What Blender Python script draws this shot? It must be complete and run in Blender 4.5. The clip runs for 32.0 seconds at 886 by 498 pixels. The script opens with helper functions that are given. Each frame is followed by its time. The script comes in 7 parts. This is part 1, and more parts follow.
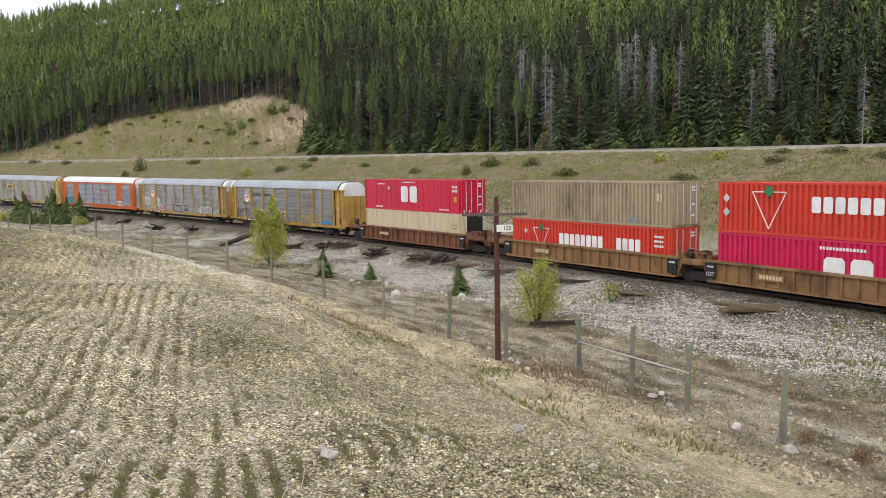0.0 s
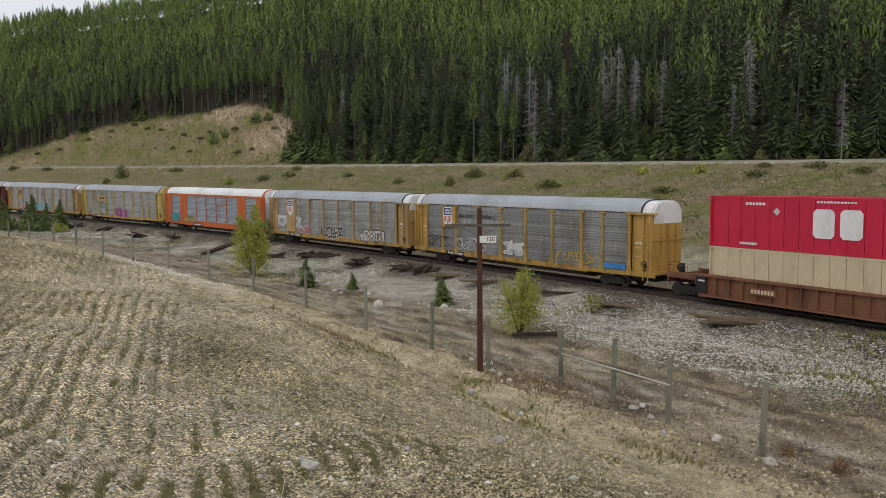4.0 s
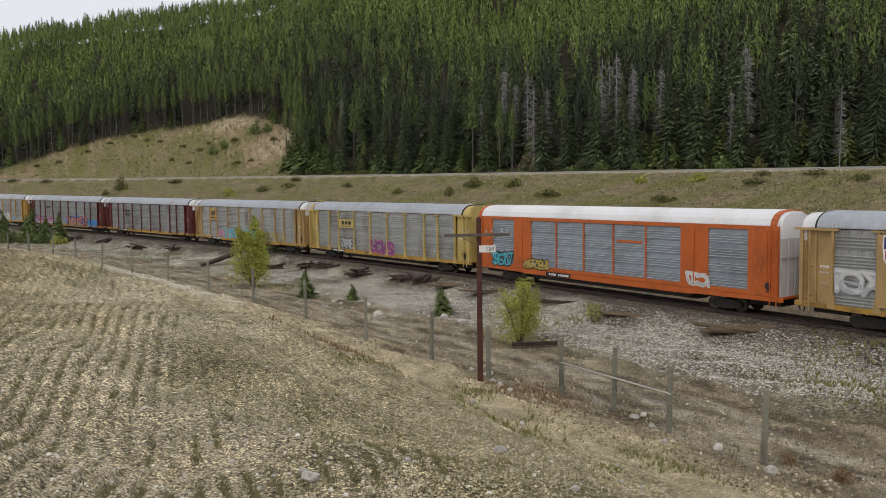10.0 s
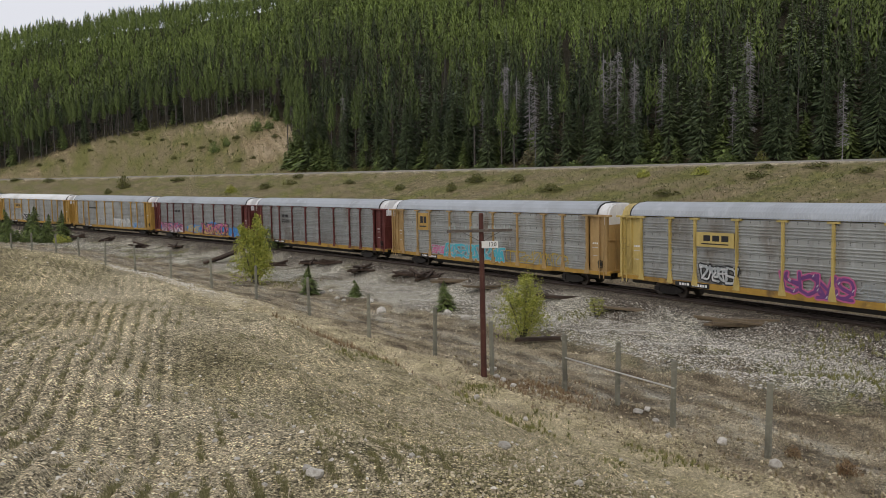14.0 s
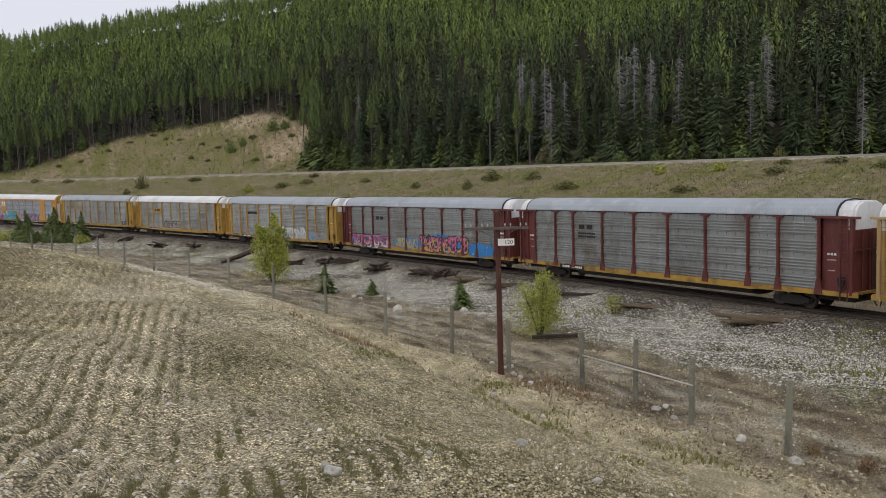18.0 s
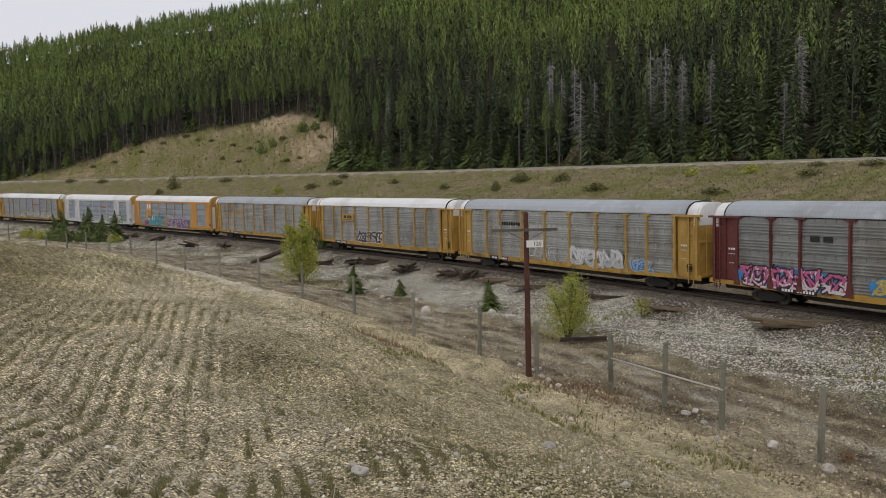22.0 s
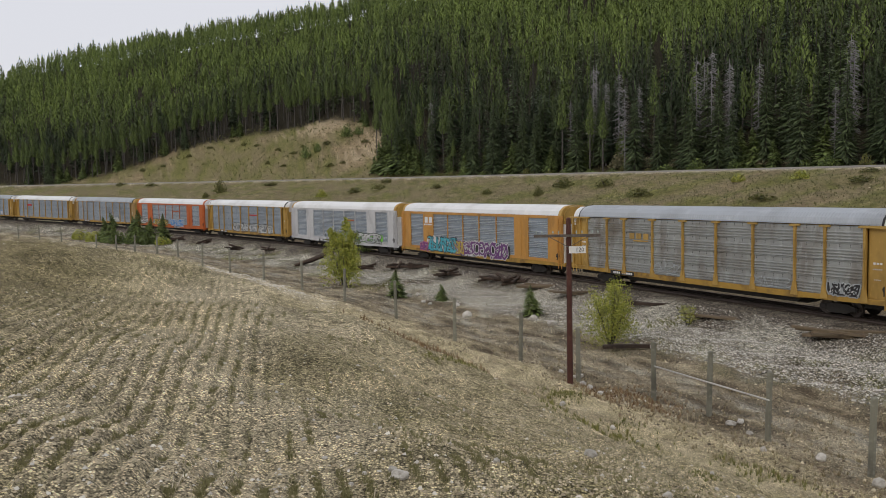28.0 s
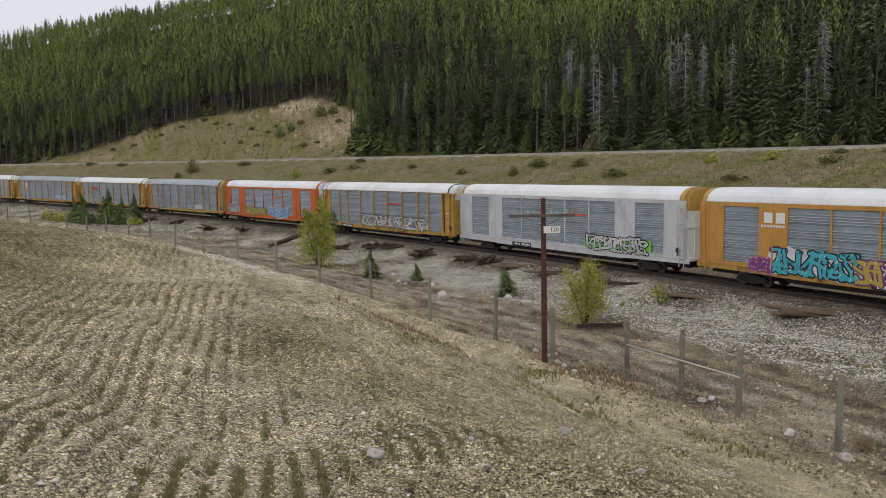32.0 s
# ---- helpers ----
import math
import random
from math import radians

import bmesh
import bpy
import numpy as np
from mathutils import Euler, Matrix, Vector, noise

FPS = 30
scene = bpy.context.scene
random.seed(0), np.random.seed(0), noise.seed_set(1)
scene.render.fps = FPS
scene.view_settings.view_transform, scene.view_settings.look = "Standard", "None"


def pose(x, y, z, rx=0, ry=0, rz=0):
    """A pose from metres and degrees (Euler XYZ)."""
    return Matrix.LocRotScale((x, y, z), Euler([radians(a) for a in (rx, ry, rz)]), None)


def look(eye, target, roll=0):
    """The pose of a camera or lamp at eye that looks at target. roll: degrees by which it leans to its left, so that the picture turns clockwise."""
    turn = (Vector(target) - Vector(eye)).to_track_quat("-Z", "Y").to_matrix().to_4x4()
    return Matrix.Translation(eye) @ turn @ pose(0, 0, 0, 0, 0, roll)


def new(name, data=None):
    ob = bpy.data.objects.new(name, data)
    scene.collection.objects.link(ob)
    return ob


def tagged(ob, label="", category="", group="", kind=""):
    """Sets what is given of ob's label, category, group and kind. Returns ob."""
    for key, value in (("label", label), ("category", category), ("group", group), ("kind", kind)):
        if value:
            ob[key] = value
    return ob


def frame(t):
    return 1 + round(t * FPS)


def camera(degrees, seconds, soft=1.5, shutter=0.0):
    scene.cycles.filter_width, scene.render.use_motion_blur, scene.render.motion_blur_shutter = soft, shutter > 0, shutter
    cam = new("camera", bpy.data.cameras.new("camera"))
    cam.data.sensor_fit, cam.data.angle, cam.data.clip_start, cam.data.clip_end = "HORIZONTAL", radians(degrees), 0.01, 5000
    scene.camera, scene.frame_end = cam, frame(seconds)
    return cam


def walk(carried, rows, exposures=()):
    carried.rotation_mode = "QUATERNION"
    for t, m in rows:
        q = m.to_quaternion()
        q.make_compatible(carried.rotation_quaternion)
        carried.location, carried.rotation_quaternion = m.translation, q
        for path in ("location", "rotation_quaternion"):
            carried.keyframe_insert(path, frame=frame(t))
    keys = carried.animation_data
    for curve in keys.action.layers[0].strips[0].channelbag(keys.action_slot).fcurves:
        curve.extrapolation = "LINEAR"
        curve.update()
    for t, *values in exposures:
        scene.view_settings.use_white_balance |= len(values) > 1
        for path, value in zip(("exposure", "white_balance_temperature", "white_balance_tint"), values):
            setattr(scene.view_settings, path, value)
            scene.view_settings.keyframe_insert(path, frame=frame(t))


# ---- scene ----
cam = camera(57.0, 32.0, soft=0.7)
EYE = (0.0, 0.0, 7.879)
# seconds, yaw, pitch, roll: a camera held in the hand on top of the mound
TURNS = [
    (0, 1.402, -6.317, 0.752),
    (0.5, 1.208, -6.469, 0.486),
    (1, 1.024, -6.712, 0.401),
    (1.5, 0.804, -6.617, 0.599),
    (2, 0.519, -6.264, 0.287),
    (2.5, 0.406, -6.324, 0.119),
    (4.5, 0.165, -5.447, 0.120),
    (5, 0.024, -5.485, 0.030),
    (5.5, 0.019, -5.489, 0.010),
    (6, 0.000, -5.436, -0.033),
    (6.5, -0.112, -5.345, -0.037),
    (7, -0.241, -5.385, -0.013),
    (7.5, -0.359, -5.397, 0.115),
    (8, -0.429, -5.102, 0.065),
    (8.5, -0.017, -4.903, -0.001),
    (9, 0.011, -4.938, 0.116),
    (9.5, 0.035, -4.875, 0.307),
    (10, 0.202, -4.892, 0.476),
    (10.5, 1.418, -4.895, 0.575),
    (11, 1.456, -4.957, 0.543),
    (11.5, 1.375, -4.944, 0.528),
    (12, 1.163, -5.000, 0.433),
    (12.5, 0.991, -5.084, 0.325),
    (13, 0.762, -5.141, 0.603),
    (13.5, 0.527, -5.128, 0.827),
    (14, 0.340, -5.171, 0.934),
    (14.5, 0.433, -5.200, 0.946),
    (16.5, 0.386, -5.351, 1.266),
    (17, 1.552, -5.307, 1.314),
    (17.5, 1.543, -5.306, 1.348),
    (18, 1.448, -5.297, 1.368),
    (18.5, 1.372, -5.308, 1.528),
    (19, 1.327, -5.380, 1.460),
    (19.5, 1.116, -5.362, 1.420),
    (20, 1.135, -5.326, 1.286),
    (20.5, 1.259, -5.324, 1.112),
    (21, 2.036, -5.247, 1.099),
    (21.5, 3.053, -5.167, 1.050),
    (22, 3.460, -5.161, 1.192),
    (22.5, 5.228, -5.106, 1.318),
    (23, 6.041, -5.098, 1.315),
    (23.5, 5.928, -5.077, 1.342),
    (24, 5.808, -5.069, 1.197),
    (24.5, 5.773, -4.926, 1.141),
    (25, 5.610, -4.872, 0.964),
    (25.5, 5.775, -4.796, 0.981),
    (27.5, 6.485, -4.756, 1.001),
    (28, 6.421, -4.756, 0.968),
    (28.5, 6.234, -4.791, 0.839),
    (29, 6.082, -4.764, 0.888),
    (29.5, 5.770, -4.844, 0.901),
    (30, 5.455, -5.448, 1.545),
    (30.5, 4.999, -6.229, 1.317),
    (31, 4.807, -6.155, 1.144),
    (31.5, 4.735, -6.161, 0.947),
    (32, 4.674, -6.188, 0.895),
]
walk(cam, [(t, pose(*EYE, 90 + p, r, y)) for t, y, p, r in TURNS],
     exposures=[(0, 0.21, 6950, 8), (1, 0.19, 6450, 10), (1.6, 0.0, 6250, 10), (2.0, -0.14, 6150, 10), (2.6, -0.24, 6500, 10), (4.5, -0.44, 7150, 8), (7, -0.42, 7250, 8), (9, -0.49, 7150, 8), (10, -0.38, 7200, 8), (12, -0.47, 7200, 8), (15, -0.43, 7150, 8), (18, -0.43, 6950, 8), (21, -0.60, 7200, 8), (23, -0.46, 7200, 8), (25, -0.47, 7200, 8), (29, -0.50, 7150, 8), (30, -0.43, 7100, 8), (32, -0.45, 7000, 8)])

# ---- daylight: an overcast sky with a weak, wide sun ----
world = bpy.data.worlds.new("sky")
scene.world = world
world.use_nodes = True
wn, wl = world.node_tree.nodes, world.node_tree.links
sky = wn.new("ShaderNodeTexSky")
sky.sky_type = "NISHITA"
sky.sun_disc = False
sky.sun_elevation = radians(42)
sky.sun_rotation = radians(200)
sky.dust_density = 3.0
hue = wn.new("ShaderNodeHueSaturation")
hue.inputs["Saturation"].default_value = 0.7
wl.new(sky.outputs[0], hue.inputs["Color"])
veil = wn.new("ShaderNodeMix")       # thin high cloud, an even white over the whole sky
veil.data_type = "RGBA"
veil.inputs["Factor"].default_value = 0.9
veil.inputs[7].default_value = (4.48, 4.72, 5.6, 1)
wl.new(hue.outputs[0], veil.inputs[6])
wl.new(veil.outputs[2], wn["Background"].inputs["Color"])
wn["Background"].inputs["Strength"].default_value = 0.225
sun = new("sun", bpy.data.lights.new("sun", "SUN"))
sun.data.energy = 0.5
sun.data.angle = radians(14)
sun.data.color = (1.0, 0.93, 0.82)
sun.matrix_world = look((-40, -110, 110), (0, 0, 0))

# ---- materials ----
def tree_of(name):
    m = bpy.data.materials.new(name)
    m.use_nodes = True
    nt = m.node_tree
    return m, nt.nodes, nt.links, nt.nodes["Principled BSDF"]


def rgb(c):
    return (*c, 1.0) if len(c) == 3 else tuple(c)


def mottle(name, base, dark, light, fine=8.0, coarse=0.6, rough=0.7, metal=0.0, bump=0.25, bumpscale=None, per_object=0.0, per_island=0.0, dist=0.02, streak=1.0):
    """A surface of one base colour, with stains of `dark`, worn spots of `light`, and a fine relief."""
    m, n, l, b = tree_of(name)
    co = n.new("ShaderNodeTexCoord")
    who = n.new("ShaderNodeObjectInfo")
    far = n.new("ShaderNodeMath")
    far.operation = "MULTIPLY"
    far.inputs[1].default_value = 90.0
    l.new(who.outputs["Random"], far.inputs[0])
    shift = n.new("ShaderNodeVectorMath")
    l.new(co.outputs["Object"], shift.inputs[0])
    l.new(far.outputs[0], shift.inputs[1])
    squash = n.new("ShaderNodeVectorMath")
    squash.operation = "MULTIPLY"
    squash.inputs[1].default_value = (streak, streak, 1.0) if streak < 1 else (1.0, 1.0, 1.0 / streak)
    l.new(shift.outputs[0], squash.inputs[0])
    def noise_tex(scale, detail=4.0):
        t = n.new("ShaderNodeTexNoise")
        t.inputs["Scale"].default_value = scale
        t.inputs["Detail"].default_value = detail
        l.new(squash.outputs[0], t.inputs["Vector"])
        return t
    def mix(fac, a, c, lo, hi):
        r = n.new("ShaderNodeMapRange")
        r.inputs["From Min"].default_value, r.inputs["From Max"].default_value = lo, hi
        l.new(fac, r.inputs["Value"])
        x = n.new("ShaderNodeMix")
        x.data_type = "RGBA"
        l.new(r.outputs["Result"], x.inputs["Factor"])
        for v, k in ((a, 6), (c, 7)):
            if isinstance(v, tuple):
                x.inputs[k].default_value = rgb(v)
            else:
                l.new(v, x.inputs[k])
        return x.outputs[2]
    c1 = noise_tex(coarse)
    c2 = noise_tex(fine, 6.0)
    col = mix(c1.outputs["Fac"], base, dark, 0.48, 0.75)
    col = mix(c2.outputs["Fac"], col, light, 0.55, 0.8)
    vary = None
    if per_object:
        oi = n.new("ShaderNodeObjectInfo")
        vary, amount = oi.outputs["Random"], per_object
    if per_island:
        ge = n.new("ShaderNodeNewGeometry")
        vary, amount = ge.outputs["Random Per Island"], per_island
    if vary is not None:
        hs = n.new("ShaderNodeHueSaturation")
        mr = n.new("ShaderNodeMapRange")
        mr.inputs["To Min"].default_value, mr.inputs["To Max"].default_value = 1 - amount, 1 + amount
        l.new(vary, mr.inputs["Value"])
        l.new(mr.outputs["Result"], hs.inputs["Value"])
        l.new(col, hs.inputs["Color"])
        col = hs.outputs["Color"]
    l.new(col, b.inputs["Base Color"])
    b.inputs["Roughness"].default_value = rough
    b.inputs["Metallic"].default_value = metal
    if bump:
        bp = n.new("ShaderNodeBump")
        bp.inputs["Strength"].default_value = bump
        bp.inputs["Distance"].default_value = dist
        bt = noise_tex(bumpscale or fine * 3, 3.0)
        l.new(bt.outputs["Fac"], bp.inputs["Height"])
        l.new(bp.outputs["Normal"], b.inputs["Normal"])
    return m


def foliage(name, attr_lo, attr_hi, rough=0.6, vary=0.14):
    """Leaves or needles: the colour of each tree comes from its own tint, which holds painted shade in the far woods;
    each spray differs a little.
    """
    m, n, l, b = tree_of(name)
    at = n.new("ShaderNodeAttribute")
    at.attribute_name = "tint"
    x = n.new("ShaderNodeMix")
    x.data_type = "RGBA"
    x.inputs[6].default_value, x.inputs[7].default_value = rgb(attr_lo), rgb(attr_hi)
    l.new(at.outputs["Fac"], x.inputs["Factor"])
    ge = n.new("ShaderNodeNewGeometry")
    mr = n.new("ShaderNodeMapRange")
    mr.inputs["To Min"].default_value, mr.inputs["To Max"].default_value = 1 - vary, 1 + vary
    l.new(ge.outputs["Random Per Island"], mr.inputs["Value"])
    hs = n.new("ShaderNodeHueSaturation")
    l.new(mr.outputs["Result"], hs.inputs["Value"])
    l.new(x.outputs[2], hs.inputs["Color"])
    l.new(hs.outputs["Color"], b.inputs["Base Color"])
    b.inputs["Roughness"].default_value = rough
    b.inputs["Specular IOR Level"].default_value = 0.25
    return m


def ground_material():
    """Soil, gravel and turf: zone colours carried by the sheet, broken up by stones and grit of real size, with shade
    painted in their gaps.
    """
    m, n, l, b = tree_of("ground_soil")
    at = n.new("ShaderNodeAttribute")
    at.attribute_name = "zone"
    st = n.new("ShaderNodeAttribute")
    st.attribute_name = "stony"
    co = n.new("ShaderNodeTexCoord")
    def tex(kind, scale, detail=None):
        t = n.new(kind)
        t.inputs["Scale"].default_value = scale
        if detail:
            t.inputs["Detail"].default_value = detail
            t.inputs["Roughness"].default_value = 0.7
        l.new(co.outputs["Object"], t.inputs["Vector"])
        return t
    def rng(sock, lo, hi, a, c):
        r = n.new("ShaderNodeMapRange")
        r.inputs[1].default_value, r.inputs[2].default_value, r.inputs[3].default_value, r.inputs[4].default_value = lo, hi, a, c
        l.new(sock, r.inputs[0])
        return r.outputs[0]
    def calc(op, a, c):
        q = n.new("ShaderNodeMath")
        q.operation = op
        for i, v in enumerate((a, c)):
            if isinstance(v, (int, float)):
                q.inputs[i].default_value = v
            else:
                l.new(v, q.inputs[i])
        return q.outputs[0]
    def grey(cell, lo, hi):
        sep = n.new("ShaderNodeSeparateColor")
        l.new(cell.outputs["Color"], sep.inputs[0])
        return rng(sep.outputs[0], 0, 1, lo, hi)
    big = tex("ShaderNodeTexVoronoi", 13.0)
    fine = tex("ShaderNodeTexVoronoi", 52.0)
    grit = tex("ShaderNodeTexNoise", 46.0, 9.0)
    clod = tex("ShaderNodeTexNoise", 11.0, 7.0)
    blot = tex("ShaderNodeTexNoise", 0.8, 5.0)
    # colour falls off towards each stone's rim: shade of the gaps put into it
    stones = calc("MULTIPLY", grey(big, 0.3, 1.9), rng(big.outputs["Distance"], 0.3, 0.75, 1.0, 0.3))
    mixv = n.new("ShaderNodeMix")
    l.new(st.outputs["Fac"], mixv.inputs[0])
    mixv.inputs[2].default_value = 1.0
    l.new(stones, mixv.inputs[3])
    val = calc("MULTIPLY", mixv.outputs[0], calc("MULTIPLY", grey(fine, 0.32, 1.95), rng(fine.outputs["Distance"], 0.2, 0.7, 1.2, 0.42)))
    val = calc("MULTIPLY", val, rng(grit.outputs["Fac"], 0.36, 0.64, 0.5, 1.55))
    val = calc("MULTIPLY", val, rng(clod.outputs["Fac"], 0.36, 0.64, 0.62, 1.42))
    val = calc("MULTIPLY", val, rng(blot.outputs["Fac"], 0.32, 0.68, 0.68, 1.32))
    mul = n.new("ShaderNodeVectorMath")
    mul.operation = "SCALE"
    l.new(at.outputs["Color"], mul.inputs[0])
    l.new(val, mul.inputs["Scale"])
    l.new(mul.outputs[0], b.inputs["Base Color"])
    b.inputs["Roughness"].default_value = 0.95
    b.inputs["Specular IOR Level"].default_value = 0.12
    bp = n.new("ShaderNodeBump")
    bp.inputs["Strength"].default_value = 1.0
    bp.inputs["Distance"].default_value = 0.035
    h = calc("ADD", clod.outputs["Fac"], calc("MULTIPLY", grit.outputs["Fac"], 0.6))
    l.new(h, bp.inputs["Height"])
    l.new(bp.outputs["Normal"], b.inputs["Normal"])
    return m


def paint(name, c, dirt=0.5, rough=0.55):
    """Weathered rail-car paint: dulled colour with grime, rust runs and chalky spots."""
    d = tuple(v * dirt for v in c)
    hi = tuple(min(1.0, v * 1.15 + 0.02) for v in c)
    return mottle(name, c, d, hi, fine=5.0, coarse=0.9, rough=rough, bump=0.1, streak=2.2)


YELLOW = paint("yellow_paint", (0.48, 0.295, 0.075), 0.55)
TAN = paint("faded_tan_paint", (0.44, 0.29, 0.125), 0.6)
LEMON = paint("lemon_paint", (0.54, 0.41, 0.14), 0.55)
SILL = mottle("grimy_yellow_paint", (0.42, 0.245, 0.045), (0.10, 0.062, 0.035), (0.54, 0.34, 0.07), fine=3.0, coarse=1.1, rough=0.7, bump=0.1)
MAROON = paint("maroon_paint", (0.135, 0.032, 0.028), 0.5)
ORANGE = paint("orange_paint", (0.52, 0.112, 0.016), 0.65)
OCHRE = paint("ochre_paint", (0.55, 0.27, 0.06), 0.65)
PALE = paint("pale_grey_paint", (0.55, 0.55, 0.56), 0.7)
WHITE = paint("white_paint", (0.78, 0.78, 0.78), 0.75)
BLACK = paint("black_paint", (0.012, 0.012, 0.013), 0.8)
RED = paint("crimson_paint", (0.57, 0.008, 0.045), 0.85, 0.4)
REDORANGE = paint("orange_red_paint", (0.60, 0.048, 0.026), 0.8, 0.45)
MAGENTA = paint("crimson_pink_paint", (0.60, 0.012, 0.085), 0.88, 0.45)
BEIGE = paint("beige_paint", (0.60, 0.50, 0.33), 0.75)
KHAKI = paint("khaki_paint", (0.37, 0.295, 0.19), 0.5)
WELLBROWN = paint("rusty_yellow_paint", (0.27, 0.148, 0.062), 0.36, 0.78)
WELLRUST = paint("rusty_brown_paint", (0.20, 0.085, 0.045), 0.5, 0.8)
GALV = mottle("weathered_galvanised_panel", (0.345, 0.355, 0.345), (0.19, 0.165, 0.135), (0.46, 0.475, 0.475), fine=3.0, coarse=0.7, streak=2.5, rough=0.5, metal=0.3, bump=0.05, per_object=0.12)
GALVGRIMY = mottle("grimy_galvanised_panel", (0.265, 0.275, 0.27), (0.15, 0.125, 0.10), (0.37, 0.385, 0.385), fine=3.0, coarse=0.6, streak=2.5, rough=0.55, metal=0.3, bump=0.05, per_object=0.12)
GALVCLEAN = mottle("clean_galvanised_panel", (0.29, 0.335, 0.385), (0.21, 0.235, 0.26), (0.38, 0.43, 0.48), fine=2.2, coarse=0.5, rough=0.45, metal=0.3, bump=0.05, per_object=0.06)
ROOFGREY = mottle("galvanised_roof", (0.40, 0.43, 0.465), (0.29, 0.305, 0.32), (0.50, 0.53, 0.565), fine=1.5, coarse=0.25, rough=0.45, metal=0.25, bump=0.05)
ROOFWHITE = mottle("white_roof_paint", (0.80, 0.81, 0.82), (0.62, 0.62, 0.61), (0.86, 0.86, 0.86), fine=1.5, coarse=0.25, rough=0.5, bump=0.05)
# lighter zinc for rib tops: skylight on upward faces put into the colour
ZINCTOPLIT = mottle("zinc_rib_tops_painted_light", (0.54, 0.565, 0.575), (0.30, 0.285, 0.26), (0.66, 0.69, 0.71), fine=3.0, coarse=0.7, rough=0.45, metal=0.3, bump=0.05)
BRIGHTTOPLIT = mottle("clean_rib_tops_painted_light", (0.74, 0.78, 0.80), (0.58, 0.61, 0.63), (0.82, 0.85, 0.87), fine=3.0, coarse=0.7, rough=0.4, metal=0.2, bump=0.03)
STEEL = mottle("dirty_steel", (0.034, 0.030, 0.027), (0.016, 0.013, 0.012), (0.065, 0.055, 0.046), rough=0.7, metal=0.3)
WHEELSTEEL = mottle("wheel_steel", (0.09, 0.075, 0.065), (0.04, 0.03, 0.028), (0.2, 0.18, 0.17), rough=0.5, metal=0.6)
RAILSTEEL = mottle("rail_steel", (0.07, 0.052, 0.042), (0.04, 0.028, 0.022), (0.13, 0.11, 0.10), rough=0.5, metal=0.5)
TIEWOOD = mottle("old_tie_wood", (0.065, 0.042, 0.030), (0.025, 0.018, 0.015), (0.13, 0.095, 0.07), fine=6, coarse=1.2, rough=0.9, bump=0.5, per_object=0.35)
PLANKWOOD = mottle("weathered_plank", (0.165, 0.125, 0.08), (0.05, 0.032, 0.024), (0.26, 0.19, 0.12), fine=6, coarse=1.2, rough=0.9, bump=0.5, per_object=0.3)
POSTWOOD = mottle("treated_post_wood", (0.225, 0.22, 0.175), (0.11, 0.105, 0.085), (0.33, 0.32, 0.26), fine=6, coarse=0.9, rough=0.9, bump=0.4, per_object=0.15)
POLEWOOD = mottle("tarred_pole_wood", (0.085, 0.03, 0.022), (0.03, 0.016, 0.014), (0.15, 0.075, 0.055), fine=4, coarse=0.8, rough=0.85, bump=0.4)
ARMWOOD = mottle("grey_arm_wood", (0.12, 0.10, 0.085), (0.05, 0.04, 0.035), (0.2, 0.18, 0.15), fine=6, rough=0.9, bump=0.3)
GLASSY = mottle("insulator_glass", (0.42, 0.48, 0.45), (0.3, 0.35, 0.33), (0.6, 0.65, 0.62), rough=0.15, bump=0)
WIRE = mottle("galvanised_wire", (0.14, 0.135, 0.125), (0.08, 0.07, 0.065), (0.22, 0.22, 0.21), rough=0.5, metal=0.6, bump=0)
PIPE = mottle("pale_pipe", (0.55, 0.54, 0.50), (0.35, 0.33, 0.3), (0.65, 0.64, 0.6), rough=0.5, metal=0.2)
ROCK = mottle("pale_limestone", (0.56, 0.53, 0.48), (0.36, 0.33, 0.28), (0.68, 0.66, 0.62), fine=9, coarse=2.0, rough=0.9, bump=0.5, per_object=0.15)
PEBBLE = mottle("mixed_pebbles", (0.52, 0.445, 0.305), (0.31, 0.25, 0.16), (0.62, 0.55, 0.42), fine=14, coarse=3.0, rough=0.92, bump=0.3, per_island=0.45)
WHITECHIP = mottle("white_limestone_chips", (0.72, 0.68, 0.60), (0.52, 0.47, 0.40), (0.80, 0.77, 0.72), fine=14, coarse=3.0, rough=0.92, bump=0.2, per_island=0.25)
CLOD = mottle("brown_earth_clods", (0.22, 0.17, 0.11), (0.11, 0.082, 0.05), (0.34, 0.275, 0.19), fine=14, coarse=3.0, rough=0.95, bump=0.3, per_island=0.6)
CRUMB = mottle("dry_soil_crumbs", (0.46, 0.385, 0.26), (0.30, 0.24, 0.155), (0.58, 0.50, 0.36), fine=14, coarse=3.0, rough=0.95, bump=0.3, per_island=0.35)
BALLAST = mottle("grey_ballast_stone", (0.45, 0.425, 0.375), (0.24, 0.215, 0.185), (0.66, 0.635, 0.58), fine=14, coarse=3.0, rough=0.9, bump=0.3, per_island=0.75)
BARK = mottle("conifer_bark", (0.095, 0.085, 0.078), (0.04, 0.035, 0.031), (0.20, 0.185, 0.17), fine=4, coarse=1.0, rough=0.95, bump=0.4)
DEADWOOD = mottle("dead_grey_wood", (0.27, 0.26, 0.265), (0.16, 0.15, 0.15), (0.38, 0.37, 0.375), fine=4, coarse=1.0, rough=0.95, bump=0.3)
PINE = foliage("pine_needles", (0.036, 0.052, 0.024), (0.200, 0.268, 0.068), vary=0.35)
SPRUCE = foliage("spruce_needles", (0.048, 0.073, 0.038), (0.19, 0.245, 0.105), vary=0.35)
YOUNGGREEN = foliage("young_needles", (0.085, 0.125, 0.042), (0.22, 0.28, 0.085), vary=0.25)
